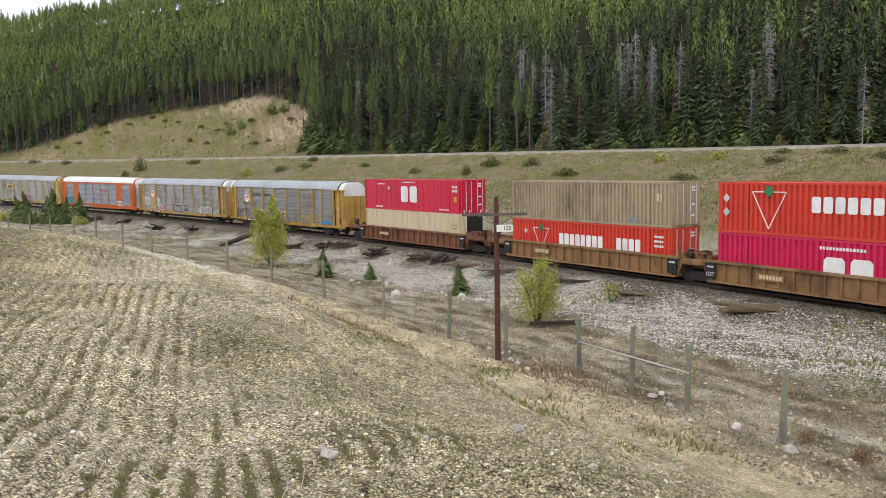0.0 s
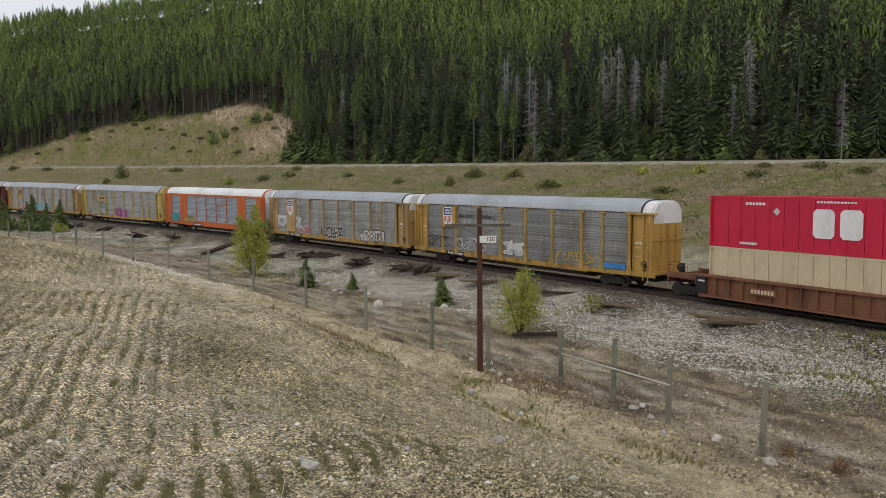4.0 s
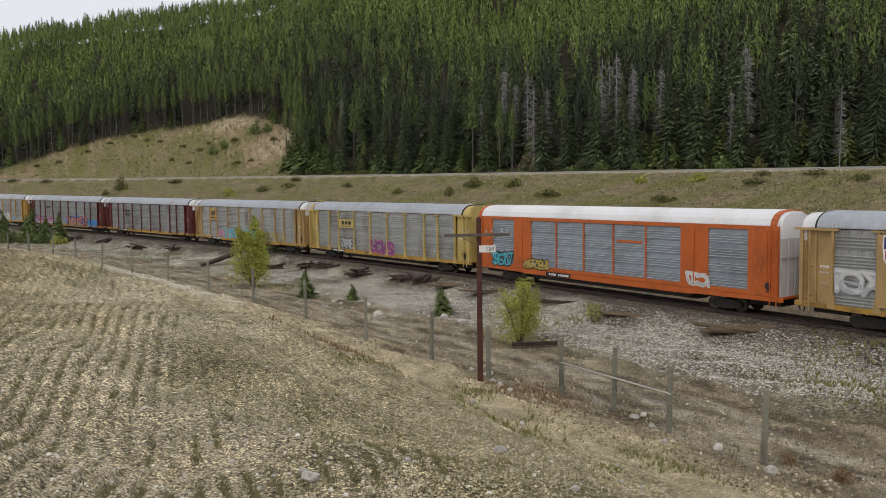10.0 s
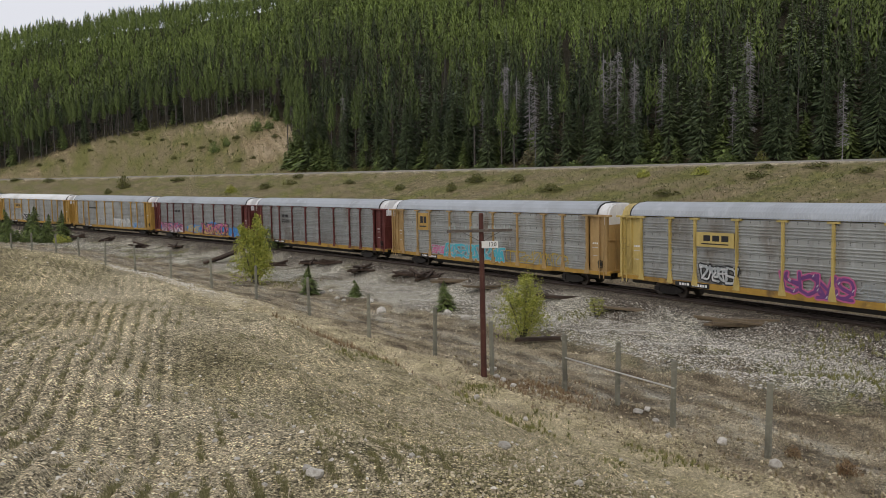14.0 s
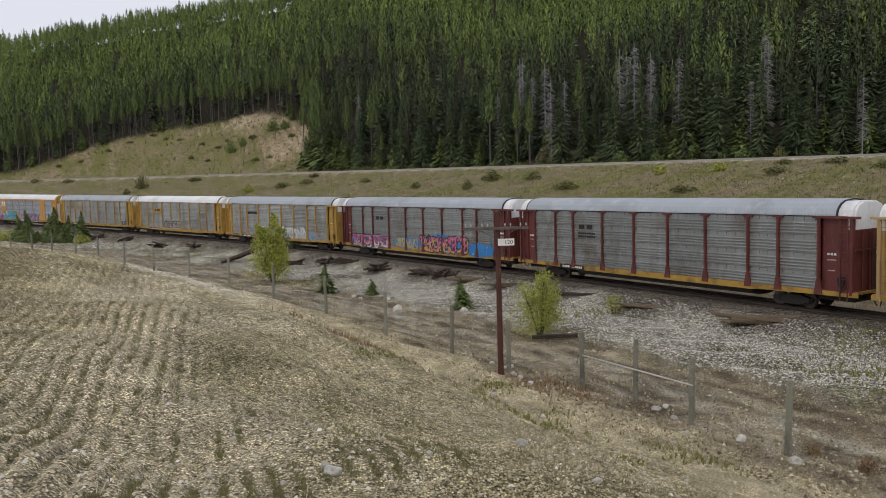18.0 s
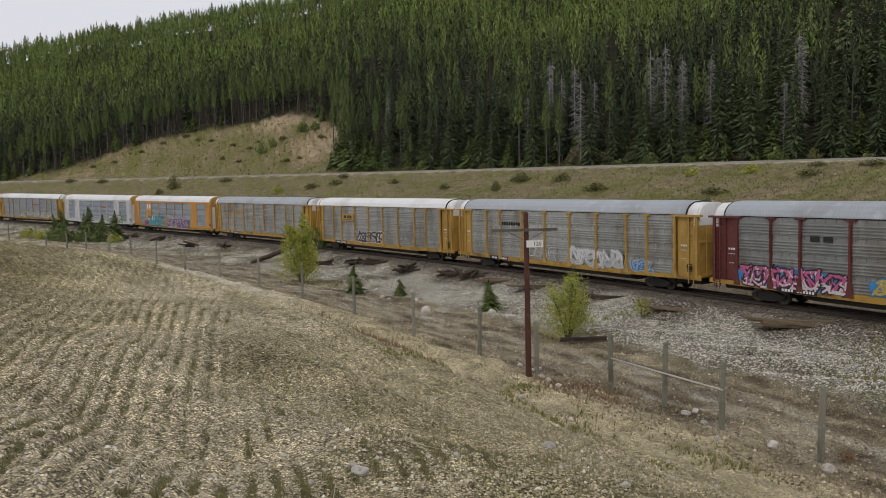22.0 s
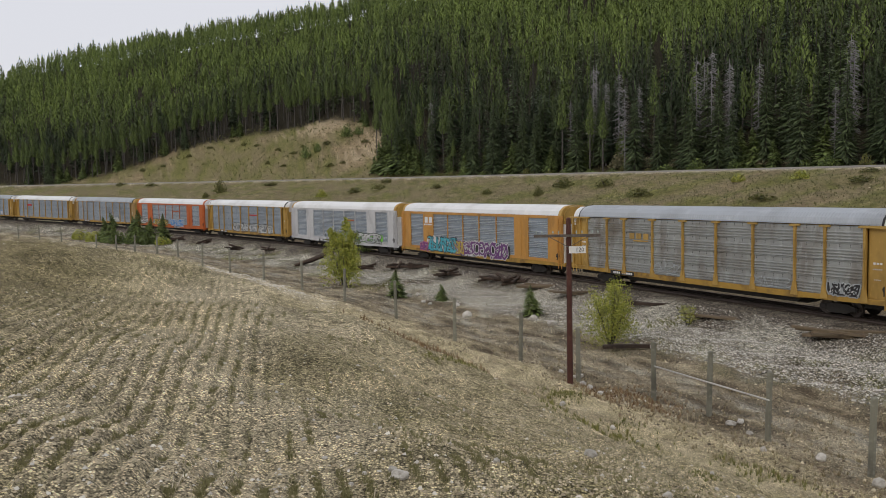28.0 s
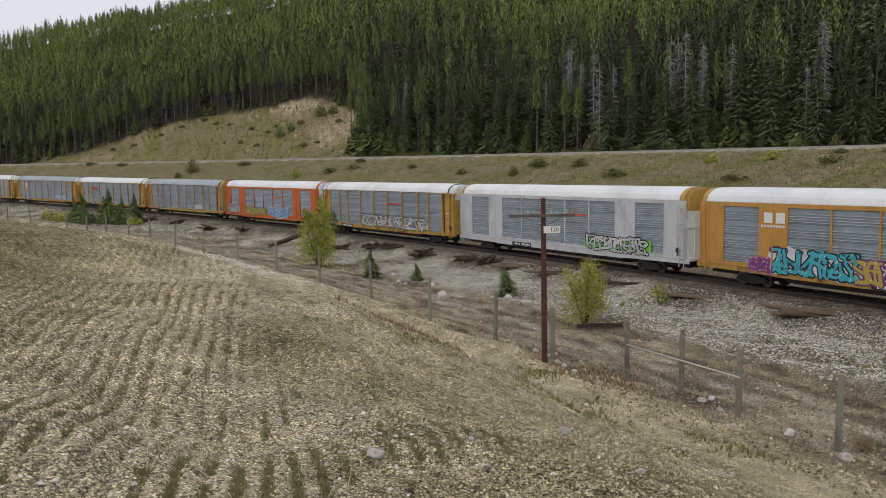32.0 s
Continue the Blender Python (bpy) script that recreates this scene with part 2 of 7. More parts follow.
LEAF = foliage("autumn_leaves", (0.22, 0.27, 0.055), (0.50, 0.48, 0.10))
SHRUBLEAF = foliage("shrub_leaves", (0.075, 0.09, 0.028), (0.19, 0.18, 0.055))
SPROUT = foliage("sprouting_grass", (0.17, 0.165, 0.075), (0.31, 0.285, 0.145))
GRASS = foliage("grass_blades", (0.11, 0.12, 0.05), (0.24, 0.225, 0.11))
DRYGRASS = foliage("dry_grass_blades", (0.24, 0.19, 0.10), (0.46, 0.40, 0.26))
LUSH = foliage("lush_grass", (0.14, 0.15, 0.05), (0.29, 0.275, 0.09))
BRUSH = foliage("dry_brush", (0.13, 0.12, 0.07), (0.30, 0.27, 0.16), vary=0.3)
RUSTGRASS = foliage("rusty_weeds", (0.17, 0.10, 0.055), (0.36, 0.25, 0.14))
GROUND = ground_material()
ASPHALT = mottle("road_asphalt", (0.27, 0.25, 0.22), (0.20, 0.185, 0.165), (0.34, 0.32, 0.285), fine=6, coarse=0.15, rough=0.9, bump=0.2)
SIGNWHITE = mottle("sign_enamel", (0.80, 0.80, 0.78), (0.62, 0.60, 0.56), (0.86, 0.86, 0.85), fine=6, rough=0.4, bump=0)
GREENLOGO = paint("green_paint", (0.02, 0.20, 0.07))
BLUELOGO = paint("navy_paint", (0.03, 0.045, 0.17))
REDLOGO = paint("logo_red_paint", (0.5, 0.03, 0.03))
SPRAY = {k: mottle("spray_" + k, c, tuple(v * 0.7 for v in c), tuple(min(1, v * 1.2 + 0.03) for v in c), fine=3, rough=0.5, bump=0)
         for k, c in dict(white=(0.62, 0.62, 0.62), silver=(0.40, 0.43, 0.44), black=(0.02, 0.02, 0.022), blue=(0.03, 0.22, 0.55), cyan=(0.05, 0.42, 0.52),
                          pink=(0.55, 0.12, 0.28), purple=(0.16, 0.05, 0.20), green=(0.18, 0.55, 0.07), gold=(0.50, 0.36, 0.06), red=(0.4, 0.03, 0.04)).items()}

# ---- mesh helpers ----
class Build:
    """Vertices and faces gathered piece by piece into one mesh."""
    def __init__(self):
        self.v, self.f = [], []

    def add(self, verts, faces):
        k = len(self.v)
        self.v.extend(verts)
        self.f.extend(tuple(i + k for i in q) for q in faces)
        return self

    def box(self, x0, x1, y0, y1, z0, z1, m=None):
        p = [(x, y, z) for z in (z0, z1) for x, y in ((x0, y0), (x1, y0), (x1, y1), (x0, y1))]
        if m is not None:
            p = [tuple(m @ Vector(q)) for q in p]
        return self.add(p, [(3, 2, 1, 0), (4, 5, 6, 7), (0, 1, 5, 4), (1, 2, 6, 5), (2, 3, 7, 6), (3, 0, 4, 7)])

    def tube(self, a, b, r0, r1=None, n=8):
        a, b = Vector(a), Vector(b)
        r1 = r0 if r1 is None else r1
        w = (b - a).normalized()
        u = w.orthogonal().normalized()
        t = w.cross(u)
        ring = [u * math.cos(2 * math.pi * i / n) + t * math.sin(2 * math.pi * i / n) for i in range(n)]
        p = [tuple(a + q * r0) for q in ring] + [tuple(b + q * r1) for q in ring]
        f = [(i, (i + 1) % n, n + (i + 1) % n, n + i) for i in range(n)]
        return self.add(p, f + [tuple(range(n - 1, -1, -1)), tuple(range(n, 2 * n))])

    def plate(self, pts, axis, lo, hi):
        """A flat outline, pts in the two other axes, given a thickness along `axis` (0 x, 1 y, 2 z)."""
        n = len(pts)
        def at(p, h):
            q = list(p)
            q.insert(axis, h)
            return tuple(q)
        f = [(i, (i + 1) % n, n + (i + 1) % n, n + i) for i in range(n)]
        return self.add([at(p, lo) for p in pts] + [at(p, hi) for p in pts], f + [tuple(range(n - 1, -1, -1)), tuple(range(n, 2 * n))])

    def mesh(self, name, smooth=False):
        me = bpy.data.meshes.new(name)
        me.from_pydata(self.v, [], self.f)
        b = bmesh.new()
        b.from_mesh(me)
        bmesh.ops.recalc_face_normals(b, faces=b.faces)
        b.to_mesh(me)
        b.free()
        if smooth:
            me.polygons.foreach_set("use_smooth", [True] * len(me.polygons))
        return me


def part(name, mesh, material, parent=None, label="", at=None):
    """One mesh object, under its thing. Alike pieces share a mesh; the material belongs to the object."""
    if isinstance(mesh, Build):
        mesh = mesh.mesh(name)
    if not mesh.materials:
        mesh.materials.append(material)
    ob = new(name, mesh)
    ob.material_slots[0].link = "OBJECT"
    ob.material_slots[0].material = material
    ob.parent = parent
    if at is not None:
        ob.matrix_basis = at if isinstance(at, Matrix) else Matrix.Translation(at)
    if label:
        ob["label"] = label
    return ob


def lettering(words, size, depth=0.006):
    """Raised letters in the built-in font, standing in the x-z plane and read from +y."""
    cu = bpy.data.curves.new("letters", "FONT")
    cu.body, cu.size, cu.extrude, cu.align_x, cu.align_y = words, size, depth, "CENTER", "CENTER"
    cu.resolution_u = 2
    ob = bpy.data.objects.new("letters", cu)
    scene.collection.objects.link(ob)
    me = bpy.data.meshes.new_from_object(ob.evaluated_get(bpy.context.evaluated_depsgraph_get()))
    bpy.data.objects.remove(ob)
    me.materials.clear()
    me.transform(pose(0, 0, 0, 90, 0, 180))
    return me


def raw_mesh(name, verts, faces, smooth=False, tint=None, normals=None):
    """A mesh from arrays of equal-sided faces, with an optional tint and an optional soft normal for each vertex."""
    verts, faces = np.asarray(verts, np.float32), np.asarray(faces, np.int32)
    me = bpy.data.meshes.new(name)
    k = faces.shape[1]
    me.vertices.add(len(verts))
    me.vertices.foreach_set("co", verts.ravel())
    me.loops.add(faces.size)
    me.loops.foreach_set("vertex_index", faces.ravel())
    me.polygons.add(len(faces))
    me.polygons.foreach_set("loop_start", np.arange(0, faces.size, k, dtype=np.int32))
    if smooth:
        me.polygons.foreach_set("use_smooth", np.ones(len(faces), bool))
    me.update(calc_edges=True)
    if tint is not None:
        me.attributes.new("tint", "FLOAT", "POINT").data.foreach_set("value", np.asarray(tint, np.float32))
    if normals is not None:
        me.polygons.foreach_set("use_smooth", np.ones(len(faces), bool))
        me.normals_split_custom_set_from_vertices(np.asarray(normals, np.float32).tolist())
    return me


# ---- plan: the railway's centre line, and the lie of the land across it ----
TRACK_X, TRACK_Y, TRACK_HEAD = 11.0, 56.825, radians(124.309)
BEND, BEND2 = 0.002301, 4.082e-07
GRADE, SAG = -0.01094, 6.9362e-05
S_LOW, S_HIGH = -60.0, 225.0


def heading(s):
    q = np.clip(s, S_LOW, S_HIGH)
    return TRACK_HEAD + BEND * q + BEND2 * q * q


STEP = 1.0
S_ALL = np.arange(-1500, 1800, STEP)
_h = heading(S_ALL + STEP / 2)
_px, _py = np.concatenate([[0], np.cumsum(np.cos(_h) * STEP)[:-1]]), np.concatenate([[0], np.cumsum(np.sin(_h) * STEP)[:-1]])
_zero = int(np.argmin(np.abs(S_ALL)))
PX, PY = _px - _px[_zero] + TRACK_X, _py - _py[_zero] + TRACK_Y


def rail_z(s):
    q = np.clip(s, S_LOW, S_HIGH)
    return GRADE * q + SAG * q * q


def on_track(s, d=0.0, z=0.0):
    """The place d metres to the camera's side of the track at s, z above the rails."""
    h = heading(s)
    return (float(np.interp(s, S_ALL, PX) - d * math.sin(h)), float(np.interp(s, S_ALL, PY) + d * math.cos(h)), float(rail_z(s) + z))


def s_and_d(x, y):
    """Distance along and across the track for arrays of places."""
    x, y = np.asarray(x, float).ravel(), np.asarray(y, float).ravel()
    s, d = np.empty_like(x), np.empty_like(x)
    cx, cy, cs = PX[::4], PY[::4], S_ALL[::4]
    for i in range(0, len(x), 4000):
        a, b = x[i:i + 4000, None], y[i:i + 4000, None]
        k = np.argmin((a - cx) ** 2 + (b - cy) ** 2, 1)
        h = heading(cs[k])
        dx, dy = x[i:i + 4000] - cx[k], y[i:i + 4000] - cy[k]
        s[i:i + 4000] = cs[k] + dx * np.cos(h) + dy * np.sin(h)
        d[i:i + 4000] = -dx * np.sin(h) + dy * np.cos(h)
    return s, d


def waves(x, y, scale, seed=0):
    """Smooth uneven ground, about -1 to 1."""
    out = np.zeros_like(x)
    rng = np.random.RandomState(seed)
    for k in range(7):
        a, p, q = rng.uniform(0, 6.28), rng.uniform(0, 6.28), rng.uniform(0.6, 1.8)
        out += np.sin((x * np.cos(a) + y * np.sin(a)) * q / scale * 6.28 + p) / 3.0
    return out


def smooth(a, lo, hi):
    t = np.clip((a - lo) / (hi - lo), 0, 1)
    return t * t * (3 - 2 * t)


FURROW = 0.18          # metres from one sown furrow to the next


def row_phase(x, y):
    """Furrows counted across the mound; whole numbers are their bottoms."""
    return (x + 0.32 * y + 0.03 * waves(x, y, 9.0, 51) + 0.008 * waves(x, y, 1.1, 55)) / FURROW


def sown(x, y, d):
    """1 on the sown side of the crest, 0 on the gravelly flank."""
    return smooth(d + 0.2 * (y - 4.5), 37.6, 38.8)


def furrow(x, y):
    """A broad back between narrow furrows, -1 to 1."""
    a = np.abs(np.sin(np.pi * row_phase(x, y)))
    return 2 * a ** 1.15 - 1


PROFILE_D = (-64, -60.5, -59, -46, -44.5, -20, -11, -7.5, -5.0, -2.9, -1.7, 1.7, 2.9, 4.9, 9.0, 12.0, 16.0, 19.0, 21.5, 24, 27.5, 31, 33.5, 36, 38.7, 42, 60, 95)
PROFILE_Z = (8.6, 8.1, 8.75, 8.75, 8.5, 2.2, -0.6, -1.25, -1.2, -0.36, -0.2, -0.2, -0.38, -1.2, -1.3, -1.5, -1.35, -0.95, -0.4, 0.25, 1.55, 3.4, 4.7, 5.55, 6.05, 6.7, 7.0, 0)
HILL_SLOPE = 0.43


def tree_line(s):
    """How far beyond the track the forest begins: close behind the highway, but higher up above the bare bank."""
    return np.interp(s, (90, 118, 140, 154, 166, 182, 212, 238, 256, 275), (64, 66, 73, 91, 96, 97, 90, 78, 70, 64))


def land(x, y):
    x, y = np.asarray(x, float), np.asarray(y, float)
    s, d = s_and_d(x, y)
    s, d = s.reshape(x.shape), d.reshape(x.shape)
    z = np.interp(d, PROFILE_D, PROFILE_Z)
    near = smooth(-np.abs(d), -20, -8)
    z = z + rail_z(s) * near
    up = np.maximum(-d - 64, 0)
    # the mound ends beyond its brow, and falls away to the level of the dirt track
    fall = smooth(y + 0.15 * x, 16.5, 34) * smooth(d, 21, 26)
    z = np.where(z > -0.6, -0.6 + (z + 0.6) * (1 - fall), z)
    bank = np.interp(s, (138, 164, 190, 225, 262), (0, 0.9, 0.9, 0.55, 0))
    rise = HILL_SLOPE * up + 5.5 * bank * smooth(up, -2, 26) + 1.6 * waves(x, y, 55, 3) * smooth(up, 0, 40)
    cap = np.clip(112 + 0.03 * x + 0.3 * np.maximum(x + 130, 0), 30, 215) + 2.5 * waves(x, y, 70, 5)
    rise = -8.0 * np.log(np.exp(-np.minimum(rise, 400) / 8.0) + np.exp(-np.minimum(cap, 400) / 8.0) + 1e-30)
    z = z + np.where(up > 0, rise, 0)
    # furrows pressed into the seeded mound
    z = z + 0.019 * furrow(x, y) * sown(x, y, d) * (1 - smooth(np.hypot(x, y), 30, 45)) * np.clip(0.85 + 0.45 * waves(x, y, 2.5, 52), 0.2, 1.4)
    # crumbled lumps of the loose soil
    z = z + smooth(d, 21, 24) * (1 - smooth(np.hypot(x, y), 26, 40)) * (0.016 * waves(x, y, 0.55, 53) + 0.01 * waves(x, y, 0.27, 54))
    rough = 0.10 * smooth(np.abs(d), 4, 8) * (1 - smooth(-d, 43, 45) * smooth(d, -61, -60))
    z = z + rough * waves(x, y, 3.1, 1) + 0.18 * waves(x, y, 9.0, 2) * (smooth(d, 22, 30) + smooth(-d, 12, 20) * smooth(d, -44, -40))
    return z


# ---- ground: one sheet, finely divided where it lies near ----
def make_ground():
    az = np.concatenate([np.arange(-42, 40, 0.19), np.arange(40, 318, 2.0)]) * math.pi / 180
    rad = [0.7]
    while rad[-1] < 3200:
        rad.append(rad[-1] * (1.015 if rad[-1] < 130 else 1.022 if rad[-1] < 600 else 1.12) + 0.02)
    rad = np.array(rad)
    R, A = np.meshgrid(rad, az, indexing="ij")
    x, y = (R * np.sin(A)).ravel(), (R * np.cos(A)).ravel()
    z = land(x, y)
    s, d = s_and_d(x, y)
    nr, na = len(rad), len(az)
    i, j = np.meshgrid(np.arange(nr - 1), np.arange(na), indexing="ij")
    i, j = i.ravel(), j.ravel()
    k = (j + 1) % na
    faces = np.stack([i * na + j, i * na + k, (i + 1) * na + k, (i + 1) * na + j], 1)
    # the innermost ring closes to a point under the eye
    x[:na], y[:na] = 0.0, 0.0
    z[:na] = land(np.zeros(1), np.zeros(1))[0]
    me = raw_mesh("ground", np.stack([x, y, z], 1), faces[:, ::-1], smooth=True)
    # zone colours of soil, gravel and turf, blended across uneven borders; some carry shade
    w = d + 0.9 * waves(x, y, 6.0, 11) + 0.4 * waves(x, y, 1.7, 12)
    def zone(c):
        return np.tile(np.array(c, float), (len(x), 1))
    mound = zone((0.56, 0.47, 0.32))
    moundgreen = zone((0.185, 0.168, 0.082))
    track = zone((0.41, 0.345, 0.25))
    dark = zone((0.135, 0.104, 0.072))
    gravel = zone((0.58, 0.545, 0.475))
    bed = zone((0.21, 0.18, 0.155))
    turf = zone((0.185, 0.180, 0.068))
    turfdry = zone((0.25, 0.205, 0.125))
    bare = zone((0.33, 0.255, 0.165))
    scar = zone((0.47, 0.375, 0.265))
    # forest floor near black: the trees' shade is put into its colour
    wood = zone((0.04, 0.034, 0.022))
    asphalt = zone((0.42, 0.37, 0.29))
    def blend(a, b, t):
        return a + (b - a) * np.clip(t, 0, 1)[:, None]
    col = blend(mound, moundgreen, 0.42 + 0.2 * waves(x, y, 5.0, 21) + 0.22 * waves(x, y, 1.3, 22) - (0.5 + 0.35 * waves(x, y, 2.0, 56)) * furrow(x, y) * sown(x, y, d))
    side = blend(zone((0.61, 0.515, 0.36)), zone((0.41, 0.35, 0.22)), 0.45 + 0.28 * waves(x, y, 2.2, 48) + 0.35 * waves(x, y, 0.8, 49))
    col = blend(side, col, smooth(w, 33.0, 36.5))
    # the sown side turns browner and greener off the crest, its tilt's shade painted in
    col = blend(col, zone((0.235, 0.195, 0.105)), 0.72 * smooth(d + 0.2 * y, 40.5, 43.5))
    # the stony crest, and the washed-out stones along the foot
    col = blend(col, zone((0.60, 0.52, 0.40)), 0.55 * np.exp(-((w + 0.2 * (y - 4.5) - 38.6) / 1.1) ** 2))
    col = blend(col, zone((0.62, 0.55, 0.44)), 0.7 * np.exp(-((w - 22.3) / 0.8) ** 2) * smooth(s, 8, 14))
    road = blend(track, dark, 0.5 + 0.55 * waves(s / 5.0, d, 2.4, 23) + 0.3 * waves(x, y, 5.0, 24) + 0.25 * waves(s / 3.0, d, 0.8, 37))
    road = blend(road, gravel * 0.8, (0.4 * np.exp(-((w - 17.2) / 0.7) ** 2) + 0.55 * np.exp(-((w - 14.8) / 0.6) ** 2)) * (0.8 + 0.6 * waves(s, d * 3, 7.0, 47)))
    col = blend(col, road, 0.85 * smooth(y + 0.15 * x, 22, 27) * smooth(w, 23.0, 25.5))
    col = blend(road, col, smooth(w, 19.2, 21.5))
    grav = blend(gravel, dark, 0.2 + 0.5 * waves(x, y, 8.0, 25))
    grav = blend(grav, blend(dark * 1.25, turf, 0.4 + 0.6 * waves(x, y, 3.0, 45)), 0.75 * smooth(-s, -12, 14) * smooth(w + 2.0 * waves(x, y, 4.5, 46), 5.5, 9.5))
    grav = blend(grav, turf, 0.7 * smooth(waves(x, y, 4.0, 33), 0.25, 0.9) * smooth(s, 5, 40))
    col = blend(grav, col, smooth(w, 10.2, 12.0))
    col = blend(bed, col, smooth(w, 2.8, 4.5))
    slope = blend(turf, turfdry, 0.55 + 0.7 * waves(x, y, 14.0, 26) + 0.45 * waves(x, y, 3.3, 27))
    slope = blend(slope, bare * 0.75, 0.55 * smooth(0.7 * waves(x, y, 11.0, 28) + 0.6 * waves(x, y, 2.4, 36), 0.25, 0.9))
    slope = blend(slope, gravel * 0.8, 0.55 * smooth(w, -18, -13))
    # darker strip beyond the rails: shade seen under the cars, put into the soil
    slope = blend(slope, dark * 1.2, 0.9 * smooth(w, -12, -9))
    col = blend(col, slope, smooth(-w, 4.5, 7.5))
    upper = blend(turfdry, turf, 0.55 + 0.5 * waves(x, y, 9.0, 29) + 0.45 * waves(x, y, 2.6, 34))
    upper = blend(upper, bare, smooth(0.45 * waves(x, y, 17.0, 30) + 0.35 * waves(x, y, 3.5, 35) + 0.75 * bank_bare(s, d), 0.35, 1.1))
    upper = blend(upper, scar, 0.9 * smooth(SCARS(s, d) + 0.35 * waves(x, y, 4.0, 38) + 0.25 * waves(x, y, 1.5, 39), 0.45, 0.95))
    col = blend(col, asphalt, smooth(-d, 44.3, 45.2))
    col = blend(col, upper, smooth(-d, 58.8, 60.2))
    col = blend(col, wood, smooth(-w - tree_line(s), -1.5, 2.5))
    stony = np.clip(0.12 + 0.88 * (1 - smooth(w, 9, 12)) * smooth(w, -8, -5), 0, 1)
    stony = np.where(d < -8, 0.2, stony)
    stony = np.where(d < -44, 0.0, stony)
    col = col * np.array([1.0, 1.0, 0.93])
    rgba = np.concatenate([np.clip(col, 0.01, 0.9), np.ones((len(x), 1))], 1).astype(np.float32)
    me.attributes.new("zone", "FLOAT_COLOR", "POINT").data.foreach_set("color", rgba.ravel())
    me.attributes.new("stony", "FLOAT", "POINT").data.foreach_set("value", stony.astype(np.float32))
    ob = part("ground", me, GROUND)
    return tagged(ob, "stony mound, gravel verge, grassy slope and forest floor", "ground", kind="structure")


def SCARS(s, d):
    """Raw earth on the bank: a slip under the trees at its top and a slide beside the last trees."""
    return np.exp(-((s - 177) / 12.0) ** 2) * smooth(-d, 82, 89) + np.exp(-((s - 149) / 6.5) ** 2) * smooth(-d, 69, 76)


def bank_bare(s, d):
    return 2.2 * np.exp(-((s - 150) / 9.0) ** 2) * smooth(-d, 66, 74) + 1.9 * np.exp(-((s - 172) / 8.0) ** 2) * smooth(-d, 80, 88) + 0.8 * np.exp(-((s - 235) / 14.0) ** 2)


ground = make_ground()


def rest(x, y, sink=0.0):
    return float(land(np.array([x]), np.array([y]))[0]) - sink


# ---- railway ----
def ribbon(name, d0, z0, pts, s0, s1, step, material, label, category):
    """A profile swept along the track."""
    ss = np.arange(s0, s1 + 0.1, step)
    n = len(pts)
    v = np.array([on_track(s, d0 + a, z0 + b) for s in ss for a, b in pts])
    f = [[i * n + j, i * n + (j + 1) % n, (i + 1) * n + (j + 1) % n, (i + 1) * n + j] for i in range(len(ss) - 1) for j in range(n)]
    ob = part(name, raw_mesh(name, v, f), material)
    return tagged(ob, label, category, kind="structure")


RAIL = [(-0.075, -0.17), (0.075, -0.17), (0.075, -0.155), (0.012, -0.13), (0.012, -0.045), (0.037, -0.035), (0.037, 0.0), (-0.037, 0.0), (-0.037, -0.035), (-0.012, -0.045), (-0.012, -0.13), (-0.075, -0.155)]
for side in (-0.7525, 0.7525):
    ribbon("rail", side, 0, RAIL, -150, 420, 3.0, RAILSTEEL, "rusty steel rail with a worn top", "rail")

tie_mesh = Build().box(-0.11, 0.11, -1.3, 1.3, -0.33, -0.165).mesh("tie")
ties = new("tie_row")
tagged(ties, "dark creosoted wooden ties under the rails", "railway ties", kind="structure")
for k in range(300):
    s = -34 + k * 0.55
    part("tie", tie_mesh, TIEWOOD, ties, at=pose(*on_track(s), 0, 0, math.degrees(heading(s))))

# ---- train ----
ADVANCE = ((0, -37.28), (6, 28.13), (9, 61.61), (13, 105.38), (19, 172.52), (23, 217.24), (28, 273.36), (32, 317.92))
PITCH = 28.6            # coupled length of an autorack


def advance(t):
    """How far the train has come by t seconds; it gathers a little speed at first and then runs evenly."""
    a = ADVANCE
    ts, vs = [p[0] for p in a], [p[1] for p in a]
    k = max(0, min(len(a) - 2, sum(1 for p in ts[1:] if t >= p)))
    def rate(i):
        lo, hi = max(0, i - 1), min(len(a) - 1, i + 1)
        return (vs[hi] - vs[lo]) / (ts[hi] - ts[lo])
    h = ts[k + 1] - ts[k]
    u = (t - ts[k]) / h
    m0, m1 = rate(k) * h, rate(k + 1) * h
    return (2 * u**3 - 3 * u**2 + 1) * vs[k] + (u**3 - 2 * u**2 + u) * m0 + (-2 * u**3 + 3 * u**2) * vs[k + 1] + (u**3 - u**2) * m1


def car_pose(s, half):
    a, b = Vector(on_track(s - half)), Vector(on_track(s + half))
    q = b - a
    m = (a + b) / 2
    return pose(m.x, m.y, m.z, 0, -math.degrees(math.atan2(q.z, math.hypot(q.x, q.y))), math.degrees(math.atan2(q.y, q.x)))


# trucks and wheels, shared by all cars
def wheelset_mesh():
    b = Build()
    b.tube((0, -0.95, 0), (0, 0.95, 0), 0.075, n=10)
    for y in (-0.7525, 0.7525):
        k = 1 if y > 0 else -1
        b.tube((0, y - 0.065, 0), (0, y + 0.065, 0), 0.42, n=24)
        b.tube((0, y - k * 0.09, 0), (0, y - k * 0.06, 0), 0.445, n=24)
        b.tube((0, y + k * 0.065, 0), (0, y + k * 0.11, 0), 0.16, n=12)
        for i in range(6):
            a = i * math.pi / 3
            b.tube((0.26 * math.cos(a), y + k * 0.066, 0.26 * math.sin(a)), (0.26 * math.cos(a), y + k * 0.075, 0.26 * math.sin(a)), 0.05, n=6)
    return b.mesh("wheelset")


